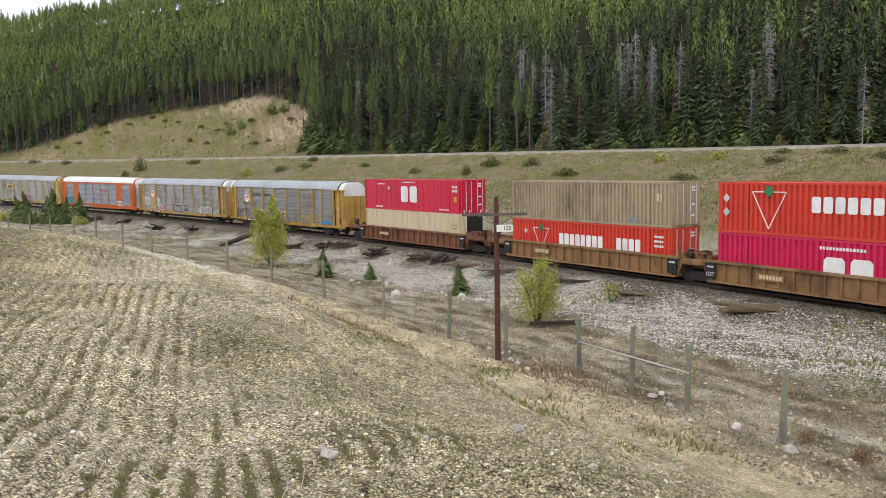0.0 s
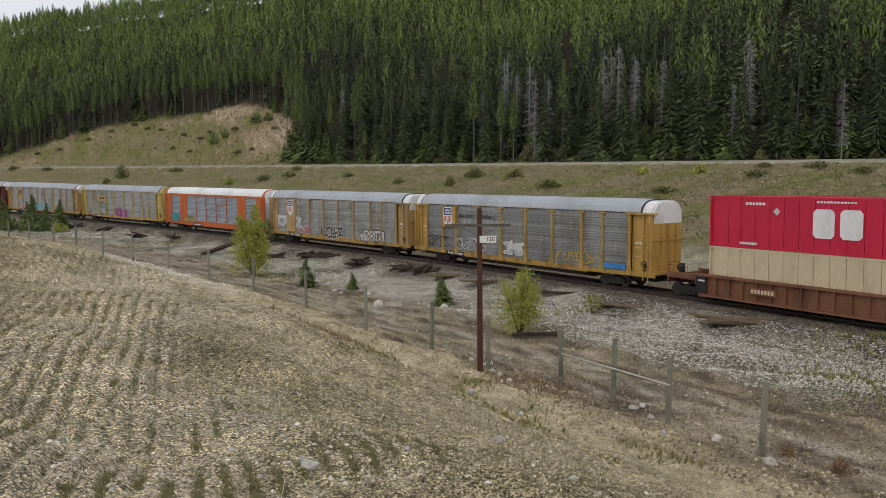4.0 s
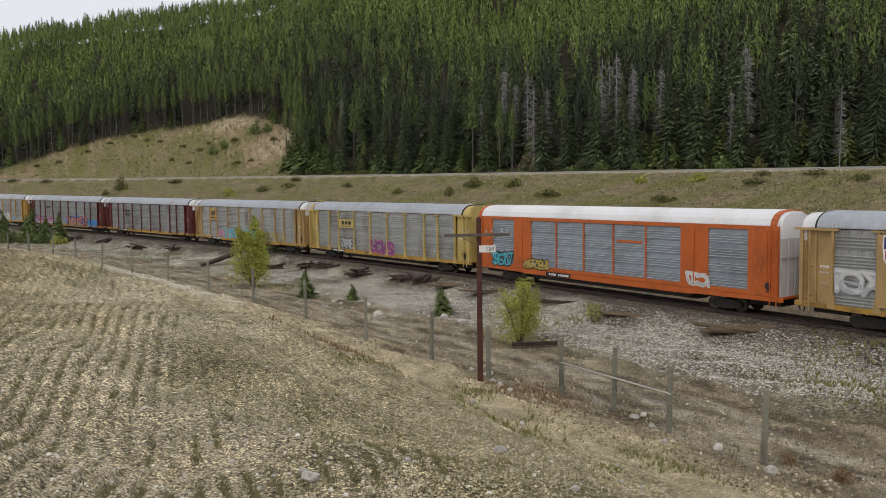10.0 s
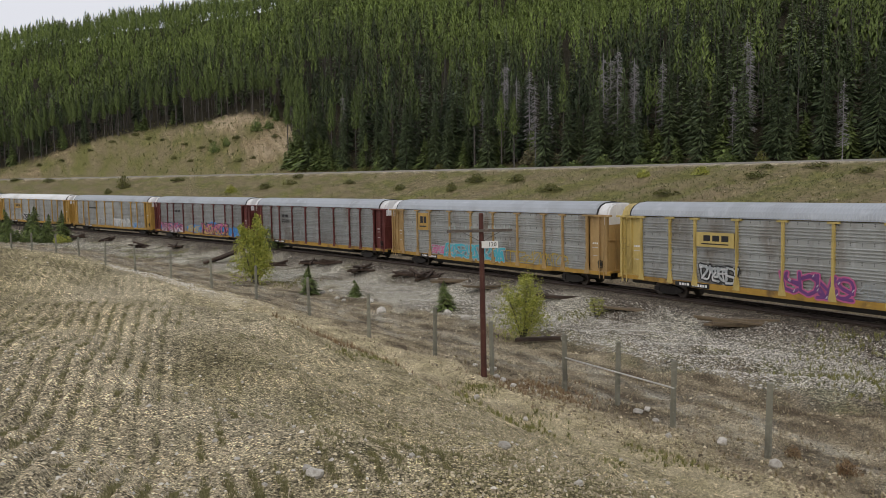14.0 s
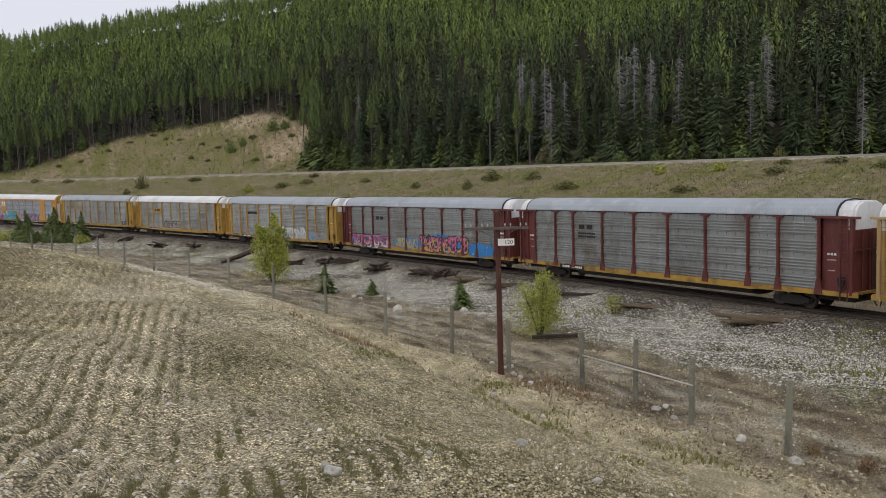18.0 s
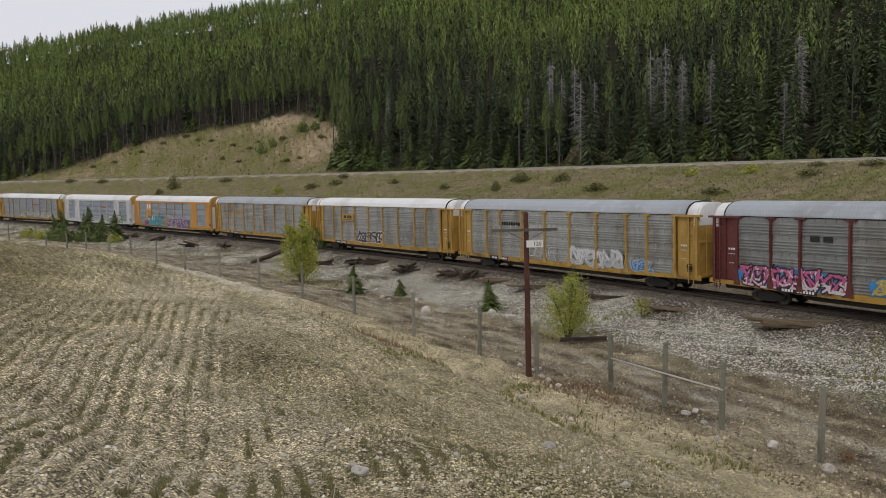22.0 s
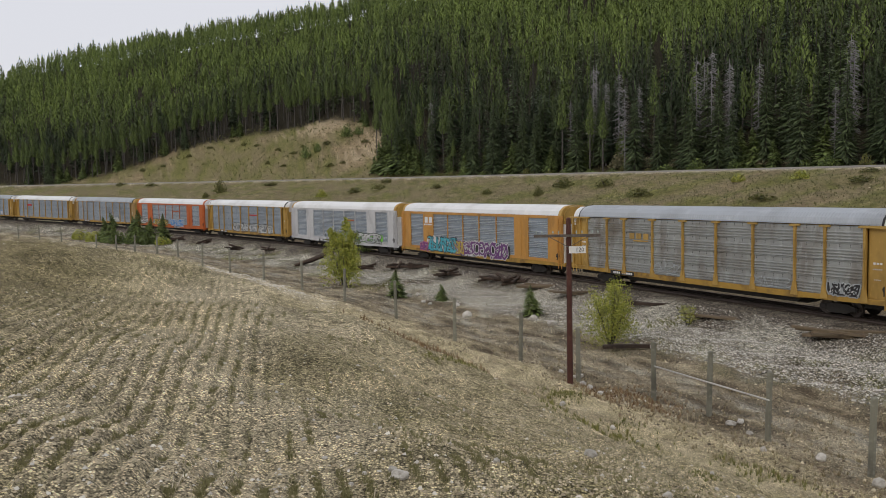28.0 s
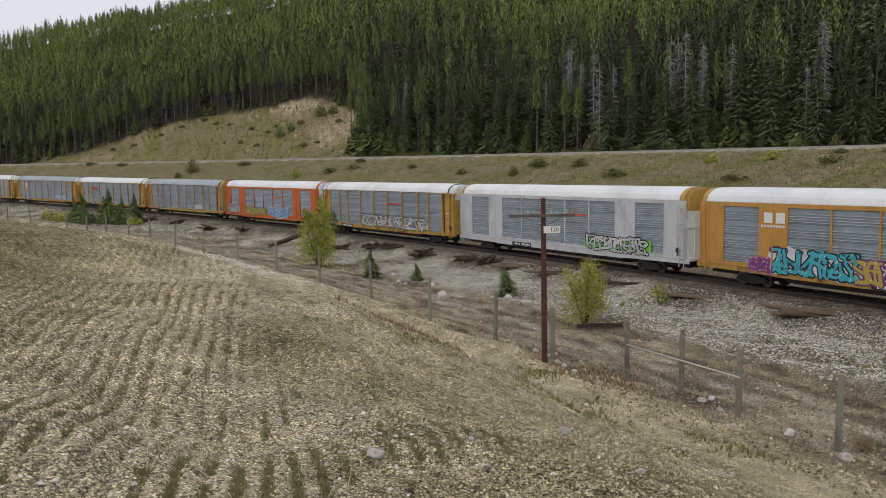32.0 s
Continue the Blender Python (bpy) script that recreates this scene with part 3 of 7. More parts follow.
def truck_mesh():
    b = Build()
    for y in (-1.0, 1.0):
        b.plate([(-1.15, 0.36), (-0.95, 0.34), (-0.45, 0.16), (0.45, 0.16), (0.95, 0.34), (1.15, 0.36), (1.15, 0.52), (0.55, 0.68), (-0.55, 0.68), (-1.15, 0.52)], 1, y - 0.07, y + 0.07)
        for x in (-0.18, 0.0, 0.18):
            b.tube((x, y, 0.2), (x, y, 0.5), 0.07, n=8)
        for x in (-0.9, 0.9):
            b.box(x - 0.16, x + 0.16, y - 0.11, y + 0.11, 0.3, 0.56)
    b.box(-0.25, 0.25, -1.0, 1.0, 0.42, 0.72)
    b.tube((0, 0, 0.7), (0, 0, 0.82), 0.3, n=14)
    return b.mesh("truck_frame")


WHEELSET, TRUCK = wheelset_mesh(), truck_mesh()
WHEELS = {-0.9: [], 0.9: []}


def add_trucks(car, places):
    for x in places:
        t = part("truck", TRUCK, STEEL, car, "dark cast-steel truck", at=(x, 0, 0))
        for o in (-0.9, 0.9):
            WHEELS[o].append(part("wheelset", WHEELSET, WHEELSTEEL, t, at=(o, 0, 0.42)))


# ---- autorack cars ----
HALF = 13.85
POSTS = (-11.75, -9.35, -7.4, -4.4, -1.45, 1.45, 4.4, 7.4, 9.35, 11.75)
BAYS2 = (-7.0, -4.2, -1.4, 1.4, 4.2, 7.0)
PANEL_LO, PANEL_HI = 1.13, 4.98
_cache = {}


def keep(key, maker):
    if key not in _cache:
        _cache[key] = maker()
    return _cache[key]


def panel_mesh(w, z0, z1, sheets=4, ribs=None):
    """A bay of galvanised sheets: each a flat band above four pressed ribs, lapped over the next."""
    prof = []
    h = (z1 - z0) / sheets
    for k in range(sheets):
        b0 = z0 + k * h
        prof += [(b0, 0.018), (b0 + 0.03, 0.018)]
        r = h * 0.70 / 4
        for j in range(4):
            a = b0 + 0.06 + j * r
            prof += [(a, 0.0), (a + r * 0.10, 0.055), (a + r * 0.24, 0.062), (a + r * 0.56, 0.0)]
        prof += [(b0 + h * 0.80, 0.0), (b0 + h - 0.035, 0.0), (b0 + h - 0.03, -0.02), (b0 + h - 0.012, -0.02)]
    b = Build()
    n = len(prof)
    v = [(x, y, z) for x in (-w / 2, w / 2) for z, y in prof] + [(x, -0.03, z) for x in (-w / 2, w / 2) for z in (z0, z1)]
    f = [(i, i + 1, n + i + 1, n + i) for i in range(n - 1)] + [(2 * n, 2 * n + 1, 2 * n + 3, 2 * n + 2)]
    b.add(v, f)
    me = b.mesh("side_panel")
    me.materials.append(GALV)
    me.materials.append(ribs or ZINCTOPLIT)
    # faces that look up get the lighter copy, as if lit from above
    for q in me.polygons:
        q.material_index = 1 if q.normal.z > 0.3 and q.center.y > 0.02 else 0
    return me


def hole_mesh(w, z0, z1, sheets=4):
    """Pairs of small dark slots along each lap."""
    b = Build()
    h = (z1 - z0) / sheets
    for k in range(sheets):
        for z in (z0 + (k + 0.83) * h, z0 + (k + 0.93) * h):
            for i in range(int(w / 0.62) + 1):
                x = -w / 2 + 0.2 + i * (w - 0.4) / max(1, int(w / 0.62))
                b.box(x - 0.025, x + 0.025, 0.0, 0.006, z - 0.022, z + 0.022)
    return b.mesh("slotted_lap")


def post_mesh():
    b = Build()
    b.box(-0.085, 0.085, -0.06, 0.08, 1.1, 4.9)
    b.box(-0.045, 0.045, 0.08, 0.12, 1.3, 4.7)
    b.box(-0.32, 0.32, -0.06, 0.14, 4.9, 5.0)
    b.plate([(-0.24, 0.95), (0.24, 0.95), (0.11, 1.7), (-0.11, 1.7)], 1, 0.0, 0.09)
    return b.mesh("post")


ARCH = [(-1.50, 5.03), (-1.49, 5.12), (-1.38, 5.40), (-1.12, 5.65), (-0.75, 5.81), (0, 5.88), (0.75, 5.81), (1.12, 5.65), (1.38, 5.40), (1.49, 5.12), (1.50, 5.03)]


def roof_mesh(half=12.72):
    """An arched roof of ribbed sheets."""
    arch = ARCH
    xs, up = [], []
    x, k = -half, 0
    while x < half:
        for o, u in ((0.0, 0), (0.10, 0), (0.125, 1), (0.175, 1)):
            if x + o < half:
                xs.append(x + o)
                up.append(u)
        x += 0.2
    xs.append(half)
    up.append(0)
    n = len(arch)
    v = [(x, y * (1 + 0.010 * u), z + 0.018 * u) for x, u in zip(xs, up) for y, z in arch]
    f = [(i * n + j, i * n + j + 1, (i + 1) * n + j + 1, (i + 1) * n + j) for i in range(len(xs) - 1) for j in range(n - 1)]
    f += [tuple(range(n)), tuple(range((len(xs) - 1) * n + n - 1, (len(xs) - 1) * n - 1, -1))]
    return Build().add(v, f).mesh("roof")


def roof_edge(sign, wide, end):
    """The bent angle that trims the end of the roof."""
    n = len(ARCH)
    v = [(sign * x, y * k, 5.0 + (z - 5.0) * k) for x, k in ((end - wide, 1.022), (end + 0.01, 1.022), (end + 0.01, 0.955), (end - wide, 0.955)) for y, z in ARCH]
    f = [(i * n + j, i * n + j + 1, ((i + 1) % 4) * n + j + 1, ((i + 1) % 4) * n + j) for i in range(4) for j in range(n - 1)]
    return Build().add(v, f).mesh("roof_edge")


def deck_mesh():
    """The flat car below: side sills with a dropped middle, deck and centre sill."""
    b = Build()
    for y in (-1.47, 1.47):
        b.plate([(-13.9, 1.16), (-13.9, 0.92), (-11.8, 0.90), (-8.2, 0.86), (-7.6, 0.80), (7.6, 0.80), (8.2, 0.86), (11.8, 0.90), (13.9, 0.92), (13.9, 1.16)], 1, y - 0.05, y + 0.05)
    b.box(-13.9, 13.9, -1.42, 1.42, 1.08, 1.2)
    return b.mesh("deck")


def underframe_mesh():
    """Deep centre sill, cross bearers and brake gear, with added plates that darken the gap below."""
    b = Build()
    b.plate([(-13.4, 1.08), (-13.4, 0.7), (-8.2, 0.7), (-7.4, 0.36), (7.4, 0.36), (8.2, 0.7), (13.4, 0.7), (13.4, 1.08)], 1, -0.38, 0.38)
    for x in (-6.6, -4.4, -2.2, 0, 2.2, 4.4, 6.6):
        b.plate([(-1.42, 1.08), (-1.42, 0.86), (-0.4, 0.5), (0.4, 0.5), (1.42, 0.86), (1.42, 1.08)], 0, x - 0.06, x + 0.06)
    # added side plates: dark sheets that stand in for shade under the car
    for y in (-1.05, 1.05):
        b.plate([(-7.9, 0.98), (-7.3, 0.52), (7.3, 0.52), (7.9, 0.98)], 1, y - 0.04, y + 0.04)
    b.tube((3.2, 0.8, 0.62), (4.2, 0.8, 0.62), 0.2, n=10)
    b.tube((-5.6, -0.9, 0.6), (-4.4, -0.9, 0.6), 0.22, n=10)
    for k in (-1, 1):
        b.box(k * 13.5 - 0.35, k * 13.5 + 0.35, -0.18, 0.18, 0.72, 1.02)
        b.box(k * 14.1 - 0.22, k * 14.1 + 0.22, -0.12, 0.12, 0.78, 0.98)
        # added end plate, put in to darken the pale gap near the coupler
        b.box(*sorted((k * 11.3, k * 13.3)), -0.75, 0.75, 0.56, 1.08)
    return b.mesh("underframe")


def end_side_mesh(sign):
    """Side of the end bay: a recessed sheet between two posts, below a heavy door track."""
    b = Build()
    b.box(*sorted((sign * 11.85, sign * 13.5)), 1.24, 1.32, 1.16, 5.0)
    b.box(*sorted((sign * 11.5, sign * 13.95)), 1.36, 1.6, 4.9, 5.02)
    b.box(*sorted((sign * 12.72, sign * 12.84)), 1.3, 1.42, 1.16, 4.9)
    b.box(*sorted((sign * 13.45, sign * 13.62)), 1.24, 1.54, 1.0, 4.9)
    b.box(*sorted((sign * 11.85, sign * 13.6)), 1.26, 1.5, 1.1, 1.2)
    return b.mesh("end_bay")


def ladder_mesh(x):
    b = Build()
    for k in (-0.2, 0.2):
        b.box(x + k - 0.025, x + k + 0.025, 1.58, 1.62, 0.7, 4.85)
    for i in range(11):
        z = 1.15 + i * 0.34
        b.tube((x - 0.2, 1.6, z), (x + 0.2, 1.6, z), 0.018, n=6)
    for z in (1.5, 3.0, 4.5):
        b.box(x - 0.2, x - 0.16, 1.3, 1.59, z - 0.02, z + 0.02)
    return b.mesh("ladder")


def hood_outline(inset, low):
    """The end of the car in outline: upright sides and rounded shoulders."""
    k = 1.42 - inset
    return [(-k, low), (k, low), (k, 5.06), (k - 0.10, 5.34), (k - 0.34, 5.60), (k - 0.70, 5.77 - inset * 0.5), (0.70 - k, 5.77 - inset * 0.5), (0.34 - k, 5.60), (0.10 - k, 5.34), (-k, 5.06)]


def door_top_mesh(sign):
    """The upper third of the end doors, in its own colour."""
    b = Build()
    b.plate(hood_outline(-0.006, 4.35), 0, *sorted((sign * 13.29, sign * 13.51)))
    b.plate(hood_outline(-0.006, 5.03), 0, *sorted((sign * 12.6, sign * 13.29)))
    b.plate(hood_outline(0.114, 4.35), 0, *sorted((sign * 13.51, sign * 13.65)))
    return b.mesh("door_top")


def end_door_mesh(sign):
    """The pair of tall, slightly rounded end doors, with their ribs and lock rods."""
    b = Build()
    b.plate(hood_outline(0.0, 1.15), 0, *sorted((sign * 13.3, sign * 13.5)))
    b.plate(hood_outline(0.0, 5.04), 0, *sorted((sign * 12.55, sign * 13.3)))
    b.plate(hood_outline(0.12, 1.15), 0, *sorted((sign * 13.5, sign * 13.64)))
    return b.mesh("end_door")


STROKES = (
    ((0.0, 0.0), (0.05, 1.0), (0.75, 0.95), (0.8, 0.6), (0.1, 0.5)),
    ((0.85, 0.8), (0.5, 1.0), (0.1, 0.75), (0.1, 0.25), (0.5, 0.0), (0.9, 0.2)),
    ((0.0, 1.0), (0.1, 0.15), (0.5, 0.0), (0.85, 0.2), (0.9, 1.05)),
    ((0.0, -0.05), (0.4, 1.0), (0.9, 0.0)),
    ((0.85, 0.95), (0.3, 1.0), (0.1, 0.7), (0.8, 0.4), (0.75, 0.1), (0.05, 0.0)),
    ((0.0, 1.0), (0.9, 0.9), (0.2, 0.1), (1.0, 0.0)),
    ((0.1, 0.0), (0.1, 1.0), (0.85, 0.05), (0.85, 1.05)),
    ((0.45, 0.0), (0.5, 0.9), (0.0, 0.95), (1.0, 1.0)),
    ((0.2, 0.15), (0.1, 0.8), (0.5, 1.0), (0.9, 0.7), (0.8, 0.15), (0.4, 0.0), (0.2, 0.15)),
)


def ribbon_of(b, path, t, y):
    """A sprayed line of width 2t: flat quads with round joints, each a hair above the last."""
    for i, (p, q) in enumerate(zip(path, path[1:])):
        ux, uz = q[0] - p[0], q[1] - p[1]
        h = math.hypot(ux, uz) or 1.0
        nx, nz = -uz / h * t, ux / h * t
        e = y + 0.0004 * i
        b.add([(p[0] + nx, e, p[1] + nz), (q[0] + nx, e, q[1] + nz), (q[0] - nx, e, q[1] - nz), (p[0] - nx, e, p[1] - nz)], [(0, 1, 2, 3)])
    for i, p in enumerate(path):
        e = y + 0.0002 + 0.0004 * i
        b.add([(p[0] + t * math.cos(a * math.pi / 4 + 0.4), e, p[1] + t * math.sin(a * math.pi / 4 + 0.4)) for a in range(8)], [tuple(range(8))])
    return b


def bend(path):
    """The line with its corners cut, its ends kept."""
    out = [path[0]]
    for p, q in zip(path, path[1:]):
        out += [(p[0] * 0.7 + q[0] * 0.3, p[1] * 0.7 + q[1] * 0.3), (p[0] * 0.3 + q[0] * 0.7, p[1] * 0.3 + q[1] * 0.7)]
    return out + [path[-1]]


def graffiti(car, x0, x1, z0, z1, fill, line, seed, halo=None, y=1.53, letters=None, hollow=False, second=None, tangle=0):
    """A sprayed piece: crowded, leaning strokes with an outline, over a cloud of colour; it spells no word."""
    rng = random.Random(seed)
    zh = z1 - z0
    n = letters or max(2, round((x1 - x0) / (zh * 0.68)))
    w = (x1 - x0) / n
    zc, rz = (z0 + z1) / 2, zh / 2
    t = 0.085 * zh if not hollow else 0.03
    label = f"sprayed {fill} and {line} graffiti"
    g = None
    if halo:
        m = 5 * n + 1
        rise, ph = rng.uniform(0.1, 0.3), rng.uniform(0, 6)
        def swell(i):
            u = i / (m - 1)
            return (0.35 + 0.65 * math.sin(math.pi * min(1, max(0, u * 0.96 + 0.02))) ** 0.35) * (0.95 + rise * math.sin(7 * u + ph) + rng.uniform(-0.22, 0.22))
        rim = [(x0 - 0.3 + (x1 - x0 + 0.6) * i / (m - 1) + rng.uniform(-0.06, 0.06), zc + rz * swell(i)) for i in range(m)]
        rim += [(x1 + 0.3 - (x1 - x0 + 0.6) * i / (m - 1), zc - rz * min(1.05, swell(i))) for i in range(m)]
        g = part("graffiti", Build().plate(soften(soften(rim)), 1, y, y + 0.002), SPRAY[halo], car, label)
    edge, body, low, gleam = Build(), Build(), Build(), Build()
    for i in range(n):
        k = rng.uniform(0.88, 1.12)
        lean = rng.uniform(-0.22, 0.22)
        # the side is read against x, so the strokes are laid out backwards
        bx, bz = x1 - i * w, z0 + zh * (1 - k) / 2 + rng.uniform(-0.06, 0.06) * zh
        paths = []
        for s in range(2 if hollow else 3):
            shape = STROKES[rng.randrange(len(STROKES))]
            if rng.random() < 0.5:
                shape = [(1 - px, pz) for px, pz in shape]
            if rng.random() < 0.4:
                shape = [(px, 1 - pz) for px, pz in shape]
            if s:
                a = rng.randrange(max(1, len(shape) - 2))
                shape = shape[a:a + 3]
            pts = [(bx - w * (-0.15 + 1.25 * px) + lean * (pz - 0.5) * zh + rng.uniform(-0.03, 0.03), bz + k * zh * (0.1 + 0.8 * pz)) for px, pz in shape]
            paths.append(bend(pts) if rng.random() < 0.7 else pts)
        yy = y + 0.004 + 0.006 * (i % 2)
        for path in paths:
            ribbon_of(edge, path, t + (0.055 if not hollow else 0.0), yy)
            if not hollow:
                ribbon_of(body, path, t * rng.uniform(0.6, 0.9), yy + 0.007)
                ribbon_of(low, [(px, pz) for px, pz in path if pz < zc + 0.1 * zh][:4] or path[:2], t * 0.5, yy + 0.013)
                p = path[len(path) // 2]
                ribbon_of(gleam, [p, (p[0] - 0.08, p[1] + 0.05 + 0.1 * rz)], 0.022, yy + 0.018)
    for j in range(tangle):
        px, pz = rng.uniform(x0, x1), zc + rng.uniform(-0.9, 0.8) * rz
        a, h = rng.uniform(0.3, 2.8), rng.uniform(0.2, 0.6) * rz
        q = (px + h * math.cos(a), pz + h * math.sin(a))
        r = (q[0] + 0.4 * h * math.cos(a + rng.choice((-1.9, 1.9))), q[1] + 0.4 * h * math.sin(a + 1.9))
        ribbon_of((edge, low, edge, body)[j % 4], [(px, pz), q, r], rng.uniform(0.025, 0.06), y + 0.024 + 0.0011 * (j % 9))
    o = part("outline" if g else "graffiti", edge, SPRAY[line], g or car, "" if g else label)
    g = g or o
    if not hollow:
        part("fill", body, SPRAY[fill], g)
        tagged(part("shade", low, SPRAY[second or ("silver" if fill == "white" else "white" if fill == "silver" else fill)], g), kind="stuff")
        tagged(part("gleam", gleam, SPRAY["white"], g), kind="stuff")
    return g


def soften(pts):
    """Cuts the corners of a closed outline."""
    out = []
    for (ax, az), (bx, bz) in zip(pts, pts[1:] + pts[:1]):
        out += [(ax * 0.75 + bx * 0.25, az * 0.75 + bz * 0.25), (ax * 0.25 + bx * 0.75, az * 0.25 + bz * 0.75)]
    return out


def wild(car, x0, x1, z0, z1, cloud, inks, seed, count=46, y=1.53):
    """Interlocked sprayed strokes in several inks over a cloud of one colour."""
    return graffiti(car, x0, x1, z0, z1, inks[0], inks[1], seed, cloud, y, letters=max(3, round((x1 - x0) / 0.85)), second=inks[2], tangle=count)


def bars(car, x, z, w, h, n, material, y=1.50, name="marking"):
    """A line of writing too small to read, as a row of plain bars."""
    q = w / n * 0.36
    bar = keep(("bar", round(q, 4), h), lambda: Build().box(-q, q, 0, 0.006, -h / 2, h / 2).mesh("bar"))
    for i in range(n):
        part(name, bar, material, car, at=(x - w / 2 + i * w / n + q, y, z))


def shield(car, x, z, y=1.66):
    """A shield: blue field above, red and white stripes below, white rim."""
    def outline(k):
        return [(x + k * a, z + k * b) for a, b in ((-0.62, 0.78), (-0.3, 0.86), (0, 0.78), (0.3, 0.86), (0.62, 0.78), (0.66, 0.3), (0.6, -0.35), (0.38, -0.72), (0, -0.92), (-0.38, -0.72), (-0.6, -0.35), (-0.66, 0.3))]
    rim = part("shield", Build().plate(outline(1.0), 1, y, y + 0.01), WHITE, car, "blue, red and white shield emblem")
    part("field", Build().plate([(x - 0.58, z + 0.14), (x + 0.58, z + 0.14), (x + 0.57, z + 0.7), (x + 0.28, z + 0.78), (x, z + 0.7), (x - 0.28, z + 0.78), (x - 0.57, z + 0.7)], 1, y + 0.01, y + 0.016), BLUELOGO, rim)
    st = Build()
    for i in range(6):
        a = x - 0.5 + i * 0.185
        st.box(a, a + 0.09, y + 0.01, y + 0.016, z - 0.6 + 0.25 * abs(i - 2.5) / 2.5, z + 0.06)
    part("stripe", st, REDLOGO, rim)
    bars(rim, x, z + 0.54, 0.8, 0.14, 5, WHITE, y + 0.016, "mark")
    bars(rim, x, z + 0.32, 0.9, 0.14, 6, WHITE, y + 0.016, "mark")


def placard(car, x, z, w, h, board, ink, n=3):
    p = part("name_board", Build().box(x - w / 2, x + w / 2, 1.50, 1.56, z - h / 2, z + h / 2), board, car)
    b = Build()
    for i in range(n):
        a = x - w * 0.36 + i * w * 0.72 / n
        b.box(a, a + w * 0.72 / n * 0.76, 1.56, 1.568, z - h * 0.1, z + h * 0.3)
    b.box(x - w * 0.36, x + w * 0.36, 1.56, 1.568, z - h * 0.33, z - h * 0.25)
    part("mark", b, ink, p)


def common(car, trim, roof, sill, hood, door, rim=None, wide=0.06, half=12.72):
    rim = rim or BLACK
    part("roof", keep(("roof", half), lambda: roof_mesh(half)), roof, car, "ribbed arched roof")
    part("deck", keep(("deck",), deck_mesh), sill, car)
    part("underframe", keep(("under",), underframe_mesh), STEEL, car, "dark steel centre sill")
    for sign in (-1, 1):
        part("roof_edge", keep(("edge", sign, wide), lambda: roof_edge(sign, wide, half + 0.03)), rim, car)
        leaf = part("end_door", keep(("door", sign), lambda: end_door_mesh(sign)), door, car)
        for y in (-0.72, -0.09, 0.09, 0.72):
            part("rib", keep(("rib",), lambda: Build().box(-0.03, 0.03, -0.04, 0.04, 1.2, 4.3).mesh("rib")), door, leaf, at=(sign * 13.69, y, 0))
        part("door_top", keep(("doortop", sign), lambda: door_top_mesh(sign)), hood, leaf)
        for z in (1.2, 3.3):
            part("cross_rail", keep(("crossrail",), lambda: Build().box(-0.1, 0.1, -1.42, 1.42, -0.05, 0.05).mesh("cross_rail")), door, leaf, at=(sign * 13.62, 0, z))
    add_trucks(car, (-9.9, 9.9))
    part("far_side", keep(("far",), lambda: Build().box(-13.55, 13.55, -1.45, -1.38, 1.2, 5.03).mesh("far_side")), trim, car)
    for sign in (-1, 1):
        part("brake_hose", keep(("hose", sign), lambda: Build().tube((sign * 14.05, 0.35, 0.85), (sign * 14.2, 0.35, 0.45), 0.03).mesh("brake_hose")), BLACK, car)
    hw = keep(("handwheel",), lambda: Build().tube((-13.0, 1.52, 1.75), (-13.0, 1.56, 1.75), 0.2, n=16).box(-13.15, -12.85, 1.44, 1.54, 1.4, 1.9).mesh("hand_brake"))
    part("hand_brake", hw, STEEL, car, "grimy dark brake gear")
    for sign in (-1, 1):
        bars(car, sign * 12.35, 3.05, 0.55, 0.12, 3, WHITE, 1.325, "stencil")
        bars(car, sign * 12.35, 2.75, 0.55, 0.06, 5, PALE, 1.325, "stencil")
        bars(car, sign * 12.35, 2.2, 0.4, 0.05, 4, PALE, 1.325, "stencil")


def post_rack(trim, roof, sill, label, hood=None, door=None, panel=None):
    """An autorack with outside posts between corrugated bays."""
    car = tagged(new("autorack_car"), label, "rail car", "autorack cars of the train")
    common(car, trim, roof, sill, hood or WHITE, door or trim)
    for i in range(len(POSTS) - 1):
        a, b = POSTS[i], POSTS[i + 1]
        w = round(b - a, 3)
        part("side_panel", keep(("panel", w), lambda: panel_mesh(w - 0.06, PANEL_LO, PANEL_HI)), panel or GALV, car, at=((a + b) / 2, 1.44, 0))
        tagged(part("slotted_lap", keep(("slots", w), lambda: hole_mesh(w - 0.06, PANEL_LO, PANEL_HI)), BLACK, car, at=((a + b) / 2, 1.44, 0)), kind="stuff")
    for x in POSTS:
        part("post", keep(("post",), post_mesh), trim, car, at=(x, 1.47, 0))
    for sign in (-1, 1):
        part("end_bay", keep(("bay", sign), lambda: end_side_mesh(sign)), trim, car)
        part("ladder", keep(("ladder", sign), lambda: ladder_mesh(sign * 13.2)), trim, car)
    return car


def frame_mesh():
    """A painted side frame with window-like openings for the sheet bays."""
    b = Build()
    y0, y1 = 1.42, 1.52
    b.box(-13.6, 13.6, y0, y1, 4.8, 5.03)
    b.box(-13.6, 13.6, y0, y1, 1.18, 1.42)
    for a, c in ((-13.6, -11.7), (-9.0, -7.0), (7.0, 9.0), (11.7, 13.6)):
        b.box(a, c, y0, y1, 1.42, 4.8)
    for x in (-8.0, 8.0, 12.9, -12.9):
        b.box(x - 0.04, x + 0.04, y1, y1 + 0.03, 1.45, 4.7)
    return b.mesh("side_frame")


